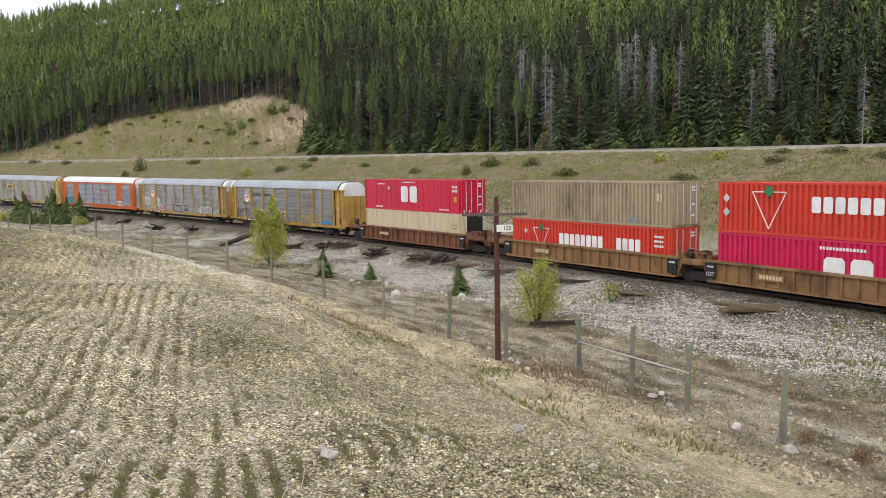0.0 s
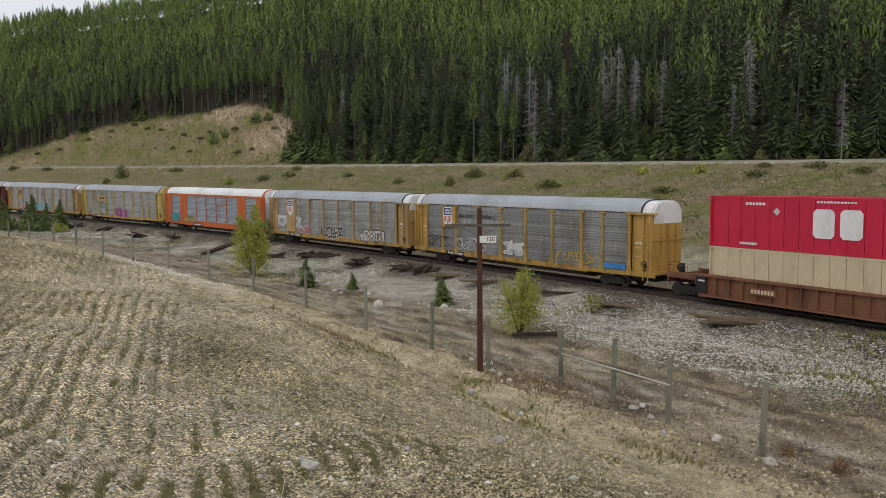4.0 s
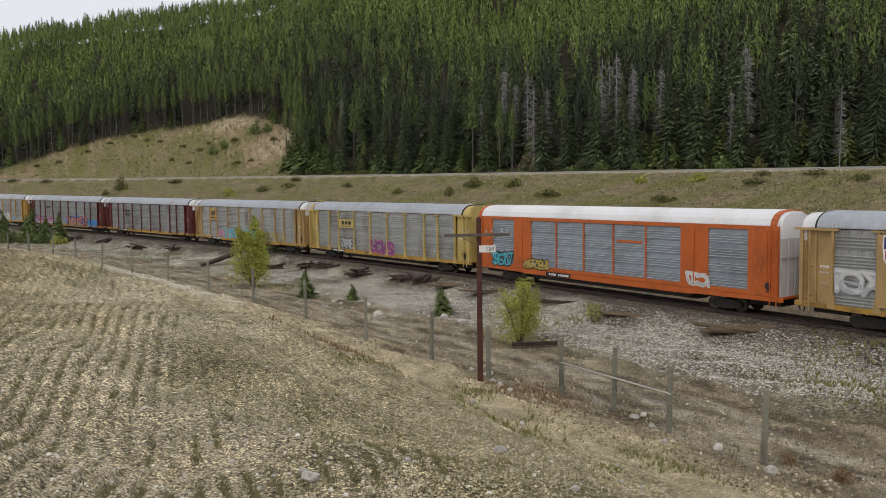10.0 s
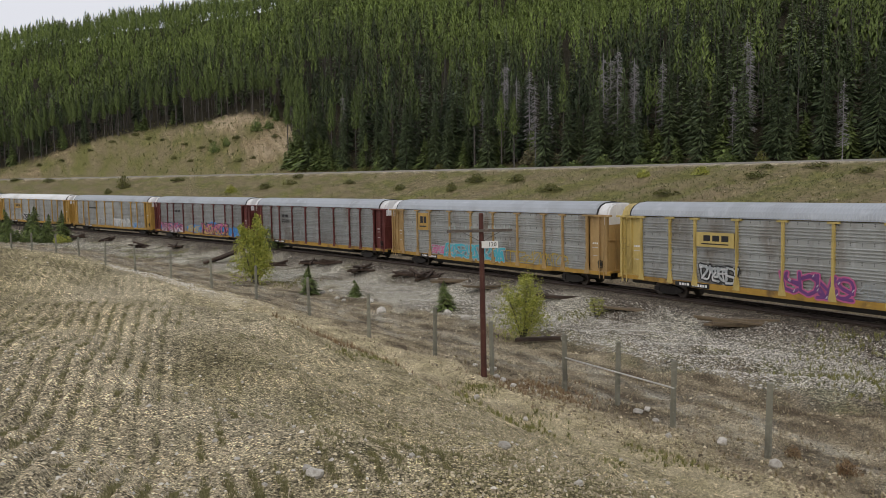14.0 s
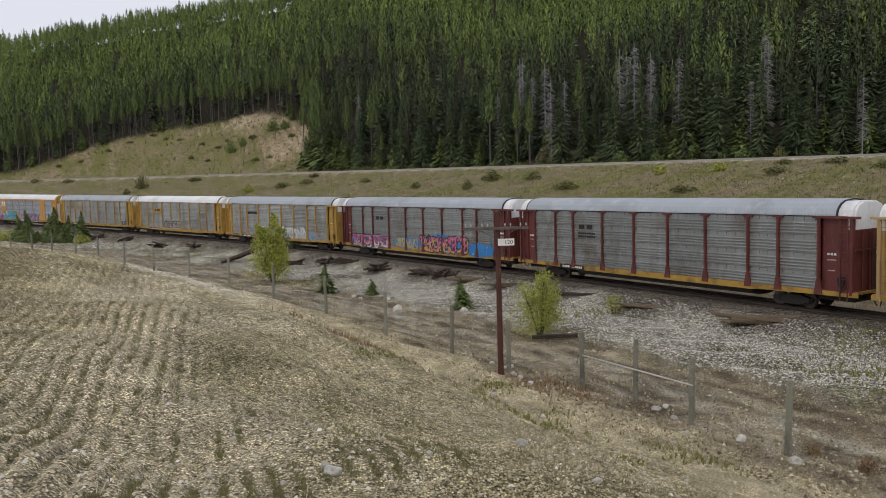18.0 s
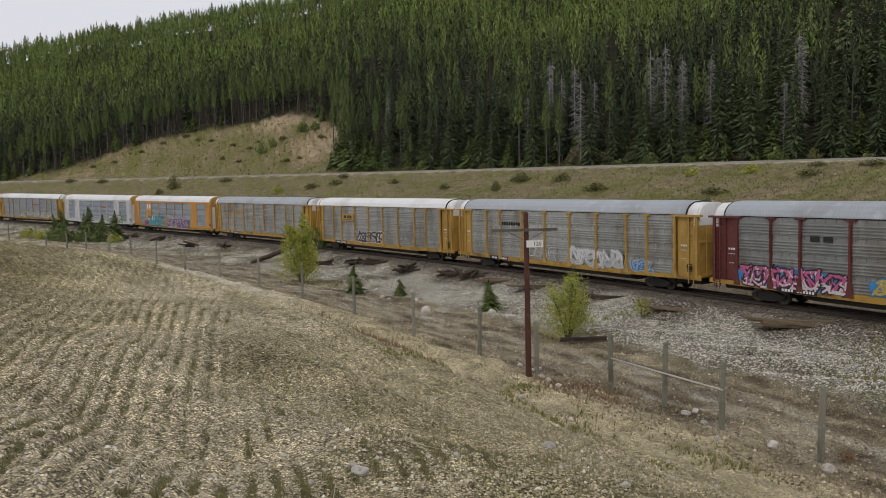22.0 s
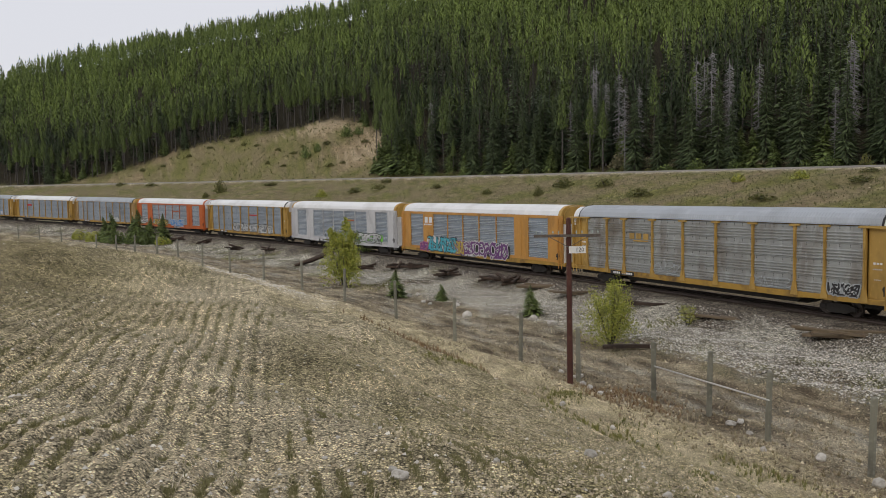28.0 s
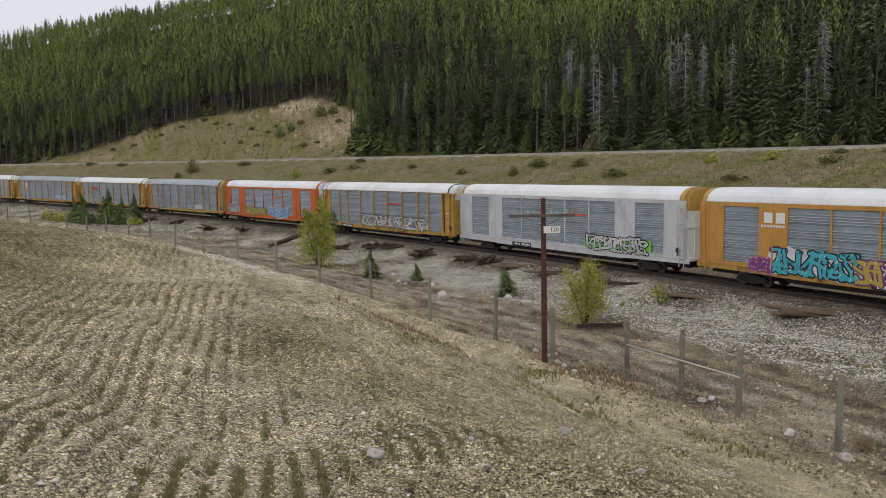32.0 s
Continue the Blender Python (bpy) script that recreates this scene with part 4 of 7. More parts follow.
def frame_rack(trim, roof, label, hood, door):
    """An autorack with a smooth painted frame round inset bays."""
    car = tagged(new("autorack_car"), label, "rail car", "autorack cars of the train")
    common(car, trim, roof, trim if trim is not OCHRE else SILL, hood, door, trim if trim is ORANGE else YELLOW, 0.34, 13.4)
    part("side_frame", keep(("frame",), frame_mesh), trim, car)
    cuts = [(-11.7, -9.0)] + [(BAYS2[i], BAYS2[i + 1]) for i in range(5)] + [(9.0, 11.7)]
    for a, b in cuts:
        w = round(b - a, 3)
        part("side_panel", keep(("panel2", w), lambda: panel_mesh(w, 1.42, 4.8, 4, BRIGHTTOPLIT)), GALVCLEAN, car, at=((a + b) / 2, 1.43, 0))
    for x in BAYS2[1:-1]:
        part("mullion", keep(("mullion",), lambda: Build().box(-0.05, 0.05, 1.43, 1.52, 1.42, 4.8).mesh("mullion")), trim, car, at=(x, 0, 0))
    if trim is not OCHRE:
        part("stripe", Build().box(-3.9, -1.7, 1.47, 1.5, 3.62, 3.78), ORANGE, car, "orange strip across a bay")
    for sign in (-1, 1):
        part("ladder", keep(("ladder2", sign), lambda: ladder_mesh(sign * 13.35)), trim, car)
    return car


CARS = []               # (car, distance behind the first coupling, half distance between its trucks)


def put_rack(k, car, number=BLACK, ink=WHITE, at=7.6):
    plate = part("number_board", Build().box(at - 1.3, at + 1.3, 1.52, 1.535, 0.82, 1.12), number, car)
    bars(plate, at + 0.62, 0.97, 0.8, 0.15, 4, ink, 1.535, "mark")
    bars(plate, at - 0.55, 0.97, 1.15, 0.15, 6, ink, 1.535, "mark")
    CARS.append((car, (k + 0.5) * PITCH, 9.9))


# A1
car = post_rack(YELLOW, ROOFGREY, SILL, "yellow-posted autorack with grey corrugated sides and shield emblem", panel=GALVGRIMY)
part("emblem_board", Build().box(7.42, 9.32, 1.5, 1.64, 3.15, 4.82), YELLOW, car)
shield(car, 8.4, 4.02)
part("slogan", lettering("BUILDING", 0.42), BLACK, car, at=(6.0, 1.52, 4.15))
part("slogan", lettering("AMERICA", 0.42), BLACK, car, at=(3.1, 1.52, 4.15))
graffiti(car, 8.3, 11.6, 1.3, 2.4, "silver", "black", 1, hollow=True)
graffiti(car, 3.2, 7.3, 1.3, 2.4, "silver", "white", 2, hollow=True)
graffiti(car, -1.2, 0.9, 1.4, 2.4, "white", "white", 3, letters=3)
graffiti(car, -8.8, -5.0, 1.3, 2.2, "silver", "gold", 4, hollow=True)
part("sprayed_band", Build().box(-11.5, -9.5, 1.56, 1.565, 1.25, 1.6), SPRAY["blue"], car, "blue sprayed band")
put_rack(0, car)
# A2
car = post_rack(TAN, ROOFGREY, SILL, "faded tan autorack with shield emblem and white graffiti")
part("emblem_board", Build().box(7.42, 9.32, 1.5, 1.64, 1.3, 4.82), TAN, car)
shield(car, 8.4, 4.0)
graffiti(car, 6.2, 11.3, 1.75, 3.0, "white", "silver", 5, letters=4)
graffiti(car, 4.2, 6.4, 1.3, 2.0, "red", "white", 6)
graffiti(car, -2.4, 1.7, 0.95, 2.3, "black", "white", 7, letters=4)
graffiti(car, -9.8, -5.8, 1.1, 2.2, "white", "black", 8)
put_rack(1, car)
# A3
car = frame_rack(ORANGE, ROOFWHITE, "orange autorack with grey sheet bays and white roof", ROOFWHITE, PALE)
graffiti(car, 9.3, 11.7, 1.2, 2.3, "cyan", "black", 9)
graffiti(car, 5.0, 7.8, 1.2, 2.0, "gold", "black", 10)
graffiti(car, -9.0, -7.6, 1.3, 2.1, "white", "white", 11, letters=2)
put_rack(2, car, at=4.0)
# A4
car = post_rack(LEMON, ROOFGREY, SILL, "lemon-yellow autorack with grey sides and a yellow name board", LEMON)
placard(car, 5.9, 3.75, 2.7, 0.85, LEMON, BLACK)
graffiti(car, 4.4, 6.9, 1.25, 2.3, "silver", "black", 12)
graffiti(car, -2.6, 1.3, 1.05, 2.35, "purple", "pink", 13)
graffiti(car, -4.5, -2.6, 1.2, 2.1, "silver", "silver", 14, hollow=True)
put_rack(3, car)
# A5
car = post_rack(TAN, ROOFGREY, SILL, "tan autorack with a yellow square emblem and long cyan graffiti")
placard(car, 8.35, 4.0, 1.5, 1.5, YELLOW, BLACK, 2)
graffiti(car, -2.8, 5.0, 1.1, 2.3, "cyan", "silver", 15)
graffiti(car, -10.0, -3.2, 1.1, 2.2, "silver", "gold", 16, hollow=True)
graffiti(car, 5.2, 7.0, 1.2, 2.0, "pink", "silver", 17)
put_rack(4, car)
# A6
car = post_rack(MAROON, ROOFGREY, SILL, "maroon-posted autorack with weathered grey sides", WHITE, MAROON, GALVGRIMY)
bars(car, 6.2, 3.9, 1.6, 0.3, 2, BLACK)
bars(car, 6.0, 3.45, 1.8, 0.14, 8, BLACK)
bars(car, 6.0, 3.22, 1.8, 0.14, 8, BLACK)
put_rack(5, car)
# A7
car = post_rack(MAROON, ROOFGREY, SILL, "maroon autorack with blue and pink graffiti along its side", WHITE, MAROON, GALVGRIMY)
bars(car, 6.2, 3.9, 1.6, 0.3, 2, BLACK)
wild(car, 4.6, 11.4, 1.0, 2.2, "blue", ("pink", "black", "white"), 18, 60)
graffiti(car, -0.5, 3.0, 1.15, 2.1, "gold", "blue", 19, "blue")
wild(car, -8.2, -1.2, 1.0, 2.5, "blue", ("pink", "black", "gold"), 20, 70)
graffiti(car, -11.2, -8.4, 1.0, 2.1, "blue", "blue", 21, "blue", letters=2)
put_rack(6, car)
# A8
car = post_rack(YELLOW, ROOFGREY, SILL, "yellow autorack with grey sides and white outlined graffiti")
bars(car, 5.9, 3.9, 2.6, 0.26, 8, BLACK)
graffiti(car, 0.2, 4.2, 1.2, 2.4, "silver", "white", 22, hollow=True)
graffiti(car, -7.0, -1.6, 1.1, 2.4, "white", "silver", 23, letters=6)
graffiti(car, -9.8, -8.0, 1.1, 1.9, "blue", "silver", 24)
put_rack(7, car)
# A9
car = post_rack(YELLOW, ROOFWHITE, SILL, "yellow autorack with white roof and black graffiti")
placard(car, 5.9, 3.75, 2.6, 0.8, YELLOW, BLACK)
graffiti(car, -1.3, 4.2, 1.1, 2.45, "black", "white", 25, letters=5)
put_rack(8, car)
# A10
car = post_rack(YELLOW, ROOFGREY, SILL, "rust-stained yellow autorack with grey sides")
bars(car, 5.9, 3.75, 2.2, 0.42, 3, YELLOW)
bars(car, 5.9, 3.42, 2.2, 0.1, 1, YELLOW)
graffiti(car, 1.6, 4.2, 1.2, 2.1, "silver", "silver", 26, hollow=True)
graffiti(car, -7.2, -4.6, 1.2, 1.9, "silver", "silver", 27, hollow=True)
graffiti(car, -11.4, -9.6, 1.2, 1.9, "black", "silver", 28, letters=5)
put_rack(9, car)
# A11
car = frame_rack(OCHRE, ROOFWHITE, "ochre autorack with white roof and cyan and purple graffiti", YELLOW, WHITE)
bars(car, 8.0, 4.2, 1.7, 0.6, 2, WHITE, 1.55, "emblem")
bars(car, 8.0, 3.72, 1.7, 0.14, 8, WHITE, 1.55)
wild(car, 2.6, 8.0, 0.95, 2.5, "white", ("cyan", "black", "cyan"), 29, 18)
wild(car, -6.0, 1.2, 0.9, 2.4, "black", ("purple", "white", "purple"), 30, 14)
graffiti(car, 1.3, 2.7, 1.0, 2.4, "gold", "purple", 40, letters=2)
graffiti(car, 8.2, 9.6, 1.0, 1.9, "purple", "pink", 31)
put_rack(10, car, at=0.5)
# A12
car = frame_rack(PALE, ROOFWHITE, "pale grey autorack with white roof and green-edged graffiti", YELLOW, WHITE)
wild(car, -10.3, -4.0, 1.2, 2.3, "green", ("white", "black", "silver"), 32, 16)
put_rack(11, car, at=4.2)
# A13
car = post_rack(YELLOW, ROOFWHITE, SILL, "yellow autorack with white roof and long black graffiti", panel=GALVCLEAN)
part("stripe", Build().box(-4.2, -1.7, 1.51, 1.53, 3.62, 3.78), REDLOGO, car)
graffiti(car, -9.2, 4.2, 1.15, 2.45, "silver", "black", 33)
put_rack(12, car)
# A14
car = frame_rack(ORANGE, ROOFWHITE, "orange autorack with white roof and mixed graffiti", ROOFWHITE, PALE)
graffiti(car, 9.0, 12.6, 1.2, 2.5, "silver", "black", 34)
graffiti(car, 0.5, 6.5, 1.15, 2.2, "gold", "black", 35)
graffiti(car, -5.6, -0.6, 1.1, 2.3, "blue", "white", 36)
put_rack(13, car, at=-3.0)
# A15
car = post_rack(TAN, ROOFGREY, SILL, "tan autorack with pale grey sides", YELLOW, YELLOW, GALVCLEAN)
graffiti(car, -7.0, -4.4, 1.3, 2.0, "white", "white", 37)
put_rack(14, car)
# A16
car = post_rack(YELLOW, ROOFWHITE, SILL, "yellow autorack with white roof and a red strip", panel=GALVCLEAN)
part("name_board", Build().box(5.2, 7.2, 1.5, 1.54, 3.6, 4.0), REDLOGO, car)
put_rack(15, car)
# A17
car = post_rack(YELLOW, ROOFGREY, SILL, "yellow autorack with a square emblem and pale graffiti", panel=GALVCLEAN)
placard(car, 8.35, 4.0, 1.4, 1.4, TAN, WHITE, 2)
graffiti(car, -9.0, -4.6, 1.2, 2.2, "white", "blue", 38)
put_rack(16, car)
for k, trim in ((17, YELLOW), (18, ORANGE)):
    if trim is ORANGE:
        car = frame_rack(ORANGE, ROOFWHITE, "orange autorack with white roof at the far end", ROOFWHITE, PALE)
    else:
        car = post_rack(YELLOW, ROOFWHITE, SILL, "yellow autorack with white roof")
    put_rack(k, car)


# ---- double-stack container cars ----
def container_mesh(ribs=True, length=16.15, h=2.9, post_at=None):
    b = Build()
    L, W = length / 2, 1.3
    b.box(-L + 0.05, L - 0.05, -W + 0.05, W - 0.12, 0.05, h - 0.04)
    for x in (-L, L):
        for y in (-W, W):
            b.box(x - 0.08 if x > 0 else x, x if x > 0 else x + 0.08, y - 0.08 if y > 0 else y, y if y > 0 else y + 0.08, 0, h)
    for z0, z1 in ((0, 0.16), (h - 0.12, h)):
        for y in (-W, W - 0.07):
            b.box(-L, L, y, y + 0.07, z0, z1)
        for x in (-L, L - 0.07):
            b.box(x, x + 0.07, -W, W, z0, z1)
    for x in (-6.1, 6.1):
        b.box(x - 0.12, x + 0.12, W - 0.07, W + 0.006, 0, h)
    if ribs:
        x = -L + 0.12
        while x < L - 0.2:
            b.plate([(x, W - 0.12), (x + 0.05, W - 0.006), (x + 0.19, W - 0.006), (x + 0.24, W - 0.12)], 2, 0.16, h - 0.12)
            x += 0.35
    else:
        x = -L + 0.9
        while x < L - 0.6:
            b.box(x - 0.44, x + 0.43, W - 0.12, W - 0.03, 0.16, h - 0.12)
            x += 0.9
    for x in np.arange(-1.0, 1.01, 0.25):
        b.box(-L - 0.0, -L + 0.06, x - 0.03, x + 0.03, 0.16, h - 0.12)
    return b.mesh("shell")


def container(name_label, material, ribs=True):
    ob = tagged(new("shipping_container"), name_label, "container", "containers on the well cars")
    part("shell", keep(("cont", ribs), lambda: container_mesh(ribs)), material, ob)
    for y in (-0.62, 0.62):
        leaf = part("door", keep(("leaf",), door_leaf), material, ob, at=(0, y, 0))
        for z in (0.55, 1.1, 1.65, 2.2):
            part("rib", keep(("doorrib",), door_rib), material, leaf, at=(0, 0, z))
    rod = keep(("rod",), lambda: Build().tube((-8.14, 0, 0.15), (-8.14, 0, 2.8), 0.03, n=6).box(-8.16, -8.1, -0.05, 0.05, 1.05, 1.25).mesh("lock_rod"))
    for y in (-0.9, -0.34, 0.34, 0.9):
        part("lock_rod", rod, PALE, ob, at=(0, y, 0))
    tag = keep(("tag",), lambda: Build().box(-8.118, -8.112, -0.16, 0.16, -0.06, 0.06).mesh("label_plate"))
    for y, z in ((-0.62, 2.55), (-0.62, 2.35), (-0.62, 1.45), (-0.62, 0.75)):
        part("label_plate", tag, WHITE, ob, at=(0, y, z))
    cast = keep(("cast",), lambda: Build().box(-0.09, 0.09, -0.05, 0.05, -0.06, 0.06).mesh("corner_casting"))
    for x in (-8.02, -6.1, 6.1, 8.02):
        for y in (-1.28, 1.28):
            for z in (0.06, 2.84):
                part("corner_casting", cast, material, ob, at=(x, y, z))
    return ob


def door_leaf():
    return Build().box(-8.105, -8.075, -0.6, 0.6, 0.18, 2.76).mesh("door")


def door_rib():
    return Build().box(-8.125, -8.105, -0.58, 0.58, -0.04, 0.04).mesh("rib")


def well_mesh():
    """A well between two end platforms: ribbed side walls, top chord, sloped ends."""
    b = Build()
    for y in (-1.42, 1.42):
        k = 1 if y > 0 else -1
        b.box(-8.6, 8.6, y - 0.03, y + 0.03, 0.3, 1.45)
        b.box(-8.9, 8.9, min(y - k * 0.09, y + k * 0.22), max(y - k * 0.09, y + k * 0.22), 1.45, 1.58)
        b.box(-8.6, 8.6, min(y - k * 0.06, y + k * 0.2), max(y - k * 0.06, y + k * 0.2), 0.26, 0.4)
        x = -8.3
        while x < 8.4:
            b.box(x - 0.035, x + 0.035, min(y, y + k * 0.2), max(y, y + k * 0.2), 0.36, 1.5)
            x += 0.92
        for sg in (-1, 1):
            b.plate([(sg * 8.6, 0.3), (sg * 9.0, 0.95), (sg * 9.0, 1.58), (sg * 8.6, 1.58)], 1, y - 0.04, y + 0.04)
            b.box(*sorted((sg * 8.9, sg * 11.2)), y - 0.07, y + 0.07, 1.2, 1.5)
    b.box(-8.5, 8.5, -1.38, 1.38, 0.26, 0.34)
    for sg in (-1, 1):
        b.box(*sorted((sg * 8.6, sg * 8.7)), -1.4, 1.4, 0.3, 1.35)
        b.box(*sorted((sg * 8.9, sg * 11.2)), -1.42, 1.42, 1.12, 1.22)
        b.box(*sorted((sg * 8.7, sg * 11.4)), -0.3, 0.3, 0.75, 1.12)
        b.box(*sorted((sg * 11.2, sg * 11.75)), -0.13, 0.13, 0.72, 0.98)
        b.box(*sorted((sg * 11.15, sg * 11.22)), -1.4, 1.4, 0.8, 1.3)
    return b.mesh("well")


def rail_mesh(sg):
    b = Build()
    for y in (0.5, 1.38):
        b.tube((sg * 11.1, y, 1.2), (sg * 11.1, y, 2.05), 0.022, n=6)
    b.tube((sg * 11.1, 0.5, 2.05), (sg * 11.1, 1.38, 2.05), 0.022, n=6)
    b.tube((sg * 11.1, 0.5, 1.65), (sg * 11.1, 1.38, 1.65), 0.02, n=6)
    b.tube((sg * 9.6, 1.4, 1.5), (sg * 9.6, 1.4, 1.9), 0.02, n=6)
    b.tube((sg * 9.6, 1.4, 1.9), (sg * 11.1, 1.4, 1.9), 0.02, n=6)
    return b.mesh("handrail")


def guard_mesh(sg):
    """Uprights and gussets that stand between the well and the end platform."""
    b = Build()
    for y in (-1.2, -0.6, 0.0, 0.6, 1.2):
        b.plate([(sg * 8.75, 1.2), (sg * 9.6, 1.2), (sg * 8.75, 1.75)], 1, y - 0.03, y + 0.03)
    b.box(*sorted((sg * 8.7, sg * 8.78)), -1.4, 1.4, 1.2, 1.78)
    return b.mesh("end_guard")


def well_car(behind, material, label):
    car = tagged(new("well_car"), label, "rail car", "container well cars of the train")
    part("well", keep(("well",), well_mesh), material, car)
    for sg in (-1, 1):
        part("handrail", keep(("hand", sg), lambda: rail_mesh(sg)), material, car)
        part("data_board", Build().box(*sorted((sg * 8.0, sg * 8.75)), 1.6, 1.645, 0.5, 1.42), BLACK, car)
        bars(car, sg * 8.37, 1.2, 0.5, 0.1, 4, WHITE, 1.647)
        part("brake_stand", keep(("stand", sg), lambda: Build().box(sg * 10.55 - 0.12, sg * 10.55 + 0.12, 0.7, 1.0, 1.2, 2.0).tube((sg * 10.55, 1.0, 1.75), (sg * 10.55, 1.06, 1.75), 0.22, n=14).mesh("brake_stand")), STEEL, car)
        part("end_guard", keep(("guard", sg), lambda: guard_mesh(sg)), material, car)
    add_trucks(car, (-10.0, 10.0))
    part("name_plate", Build().box(3.3, 5.1, 1.6, 1.63, 0.75, 1.15), material, car)
    bars(car, 4.2, 0.95, 1.5, 0.22, 7, BEIGE, 1.63)
    CARS.append((car, behind, 10.0))
    return car


WELL_C, WELL_B, WELL_A = -11.9, -34.9, -54.7
c_car = well_car(WELL_C, WELLRUST, "rusty brown well car with ribbed sides")
b_car = well_car(WELL_B, WELLBROWN, "rusty yellow-brown well car with ribbed sides")
a_car = well_car(WELL_A, WELLBROWN, "rusty yellow-brown well car with data board")
part("size_mark", lettering("53", 0.55), BLACK, c_car, at=(-4.6, 1.5, 0.95))
part("size_mark", lettering("53", 0.55), BLACK, b_car, at=(-7.0, 1.455, 0.95))
part("load_mark", lettering("125T", 0.32), WHITE, a_car, at=(8.37, 1.65, 0.75))


def block_letters(ob, x, z, w, h, n, material, y=1.31):
    """A brand's name as a row of plain blocks."""
    step = w / n
    for i in range(n):
        a = x - w / 2 + i * step
        c = 0.12 * step
        part("brand_block", Build().plate([(a + c, z - h / 2), (a + step * 0.8 - c, z - h / 2), (a + step * 0.8, z - h / 2 + c), (a + step * 0.8, z + h / 2 - c), (a + step * 0.8 - c, z + h / 2), (a + c, z + h / 2), (a, z + h / 2 - c), (a, z - h / 2 + c)], 1, y, y + 0.006), material, ob)


def triangle_logo(ob, x, z, k):
    b = Build()
    pts = [(-0.95, 0.72), (0.95, 0.72), (0.0, -1.05)]
    for i in range(3):
        p, q = pts[i], pts[(i + 1) % 3]
        b.tube((x + k * p[0], 1.315, z + k * p[1]), (x + k * q[0], 1.315, z + k * q[1]), 0.028 * k, n=6)
    t = part("emblem", b, WHITE, ob, "white triangle with a green leaf")
    part("leaf", Build().plate([(x + k * r * math.cos(a), z + k * (0.78 + r * math.sin(a))) for i in range(10) for a, r in ((i * math.pi / 5 + 0.3, 0.30 if i % 2 else 0.22),)], 1, 1.33, 1.35), GREENLOGO, t)


def diamond(ob, x, z, r=0.22):
    part("placard", Build().plate([(x - r, z), (x, z - r), (x + r, z), (x, z + r)], 1, 1.31, 1.318), PALE, ob)


BOXES = []
def load(behind, z, ob):
    BOXES.append((ob, behind, z))
    return ob


c = load(WELL_C, 0.36, container("beige panelled container with a cooling unit at its end", BEIGE, False))
part("cooling_unit", Build().box(-8.22, -8.1, -0.8, 0.85, 1.35, 2.72), STEEL, c, "dark cooling unit on the end wall")
for k in range(7):
    part("louvre", Build().box(-8.24, -8.2, -0.7, 0.75, 1.5 + 0.16 * k, 1.58 + 0.16 * k), BLACK, c)
diamond(c, -3.6, 1.6)
bars(c, -6.9, 1.9, 0.9, 0.14, 5, KHAKI, 1.31)
bars(c, -6.9, 1.6, 0.9, 0.14, 5, KHAKI, 1.31)
c = load(WELL_C, 3.28, container("crimson container with two white block marks", RED, False))
block_letters(c, 0.25, 1.55, 3.0, 1.5, 2, WHITE)
diamond(c, 3.6, 2.1)
bars(c, 5.0, 2.5, 1.3, 0.14, 6, WHITE, 1.308)
bars(c, 0.2, 2.66, 2.2, 0.1, 12, WHITE, 1.308)
bars(c, -7.0, 2.3, 0.8, 0.22, 4, WHITE, 1.308)
bars(c, -7.0, 1.95, 0.8, 0.22, 4, WHITE, 1.308)
bars(c, 5.4, 0.28, 1.2, 0.14, 9, WHITE, 1.308)
bars(c, -5.4, 0.28, 1.4, 0.14, 9, WHITE, 1.308)
part("warning_label", Build().box(-7.3, -6.9, 1.31, 1.318, 1.0, 1.45), SPRAY["gold"], c)
c = load(WELL_B, 0.36, container("orange-red container with white block name and triangle emblem", REDORANGE))
block_letters(c, 0.35, 1.55, 4.6, 0.95, 8, WHITE)
block_letters(c, -4.3, 1.55, 2.3, 0.95, 4, WHITE)
triangle_logo(c, 4.6, 1.6, 0.95)
diamond(c, 6.4, 2.0)
for k in range(3):
    bars(c, -7.0, 2.3 - 0.3 * k, 0.8, 0.16, 5, WHITE, 1.31)
c = load(WELL_B, 3.28, container("khaki ribbed container, weathered", KHAKI))
bars(c, -7.0, 1.9, 0.5, 0.5, 2, BEIGE, 1.31)
part("patch", Build().box(-5.4, -4.3, 1.305, 1.312, 0.2, 0.6), GALV, c)
c = load(WELL_A, 0.36, container("crimson-pink ribbed container with white block marks", MAGENTA))
block_letters(c, 0.0, 1.3, 3.0, 1.4, 2, WHITE)
bars(c, 0.2, 2.45, 2.6, 0.16, 14, WHITE, 1.31)
c = load(WELL_A, 3.28, container("orange-red container with large white block name", REDORANGE))
triangle_logo(c, 4.6, 1.55, 1.15)
block_letters(c, -0.6, 1.75, 5.4, 0.85, 8, WHITE)
block_letters(c, -5.0, 1.75, 2.4, 0.85, 4, WHITE)
for z in (2.0, 1.2):
    diamond(c, 7.5, z, 0.26)


# ---- highway behind the railway ----
def highway():
    ss = np.arange(-160, 520, 6.0)
    v = []
    for s in ss:
        for d, z in ((-45.3, 8.3), (-45.6, 8.86), (-52, 8.95), (-58.4, 8.86), (-58.7, 8.3)):
            x, y, _ = on_track(s, d)
            v.append((x, y, z))
    f = [[i * 5 + j, i * 5 + j + 1, (i + 1) * 5 + j + 1, (i + 1) * 5 + j] for i in range(len(ss) - 1) for j in range(4)]
    ob = part("road", raw_mesh("road", v, f), ASPHALT)
    tagged(ob, "grey asphalt highway along the foot of the hill", "road", kind="structure")


highway()


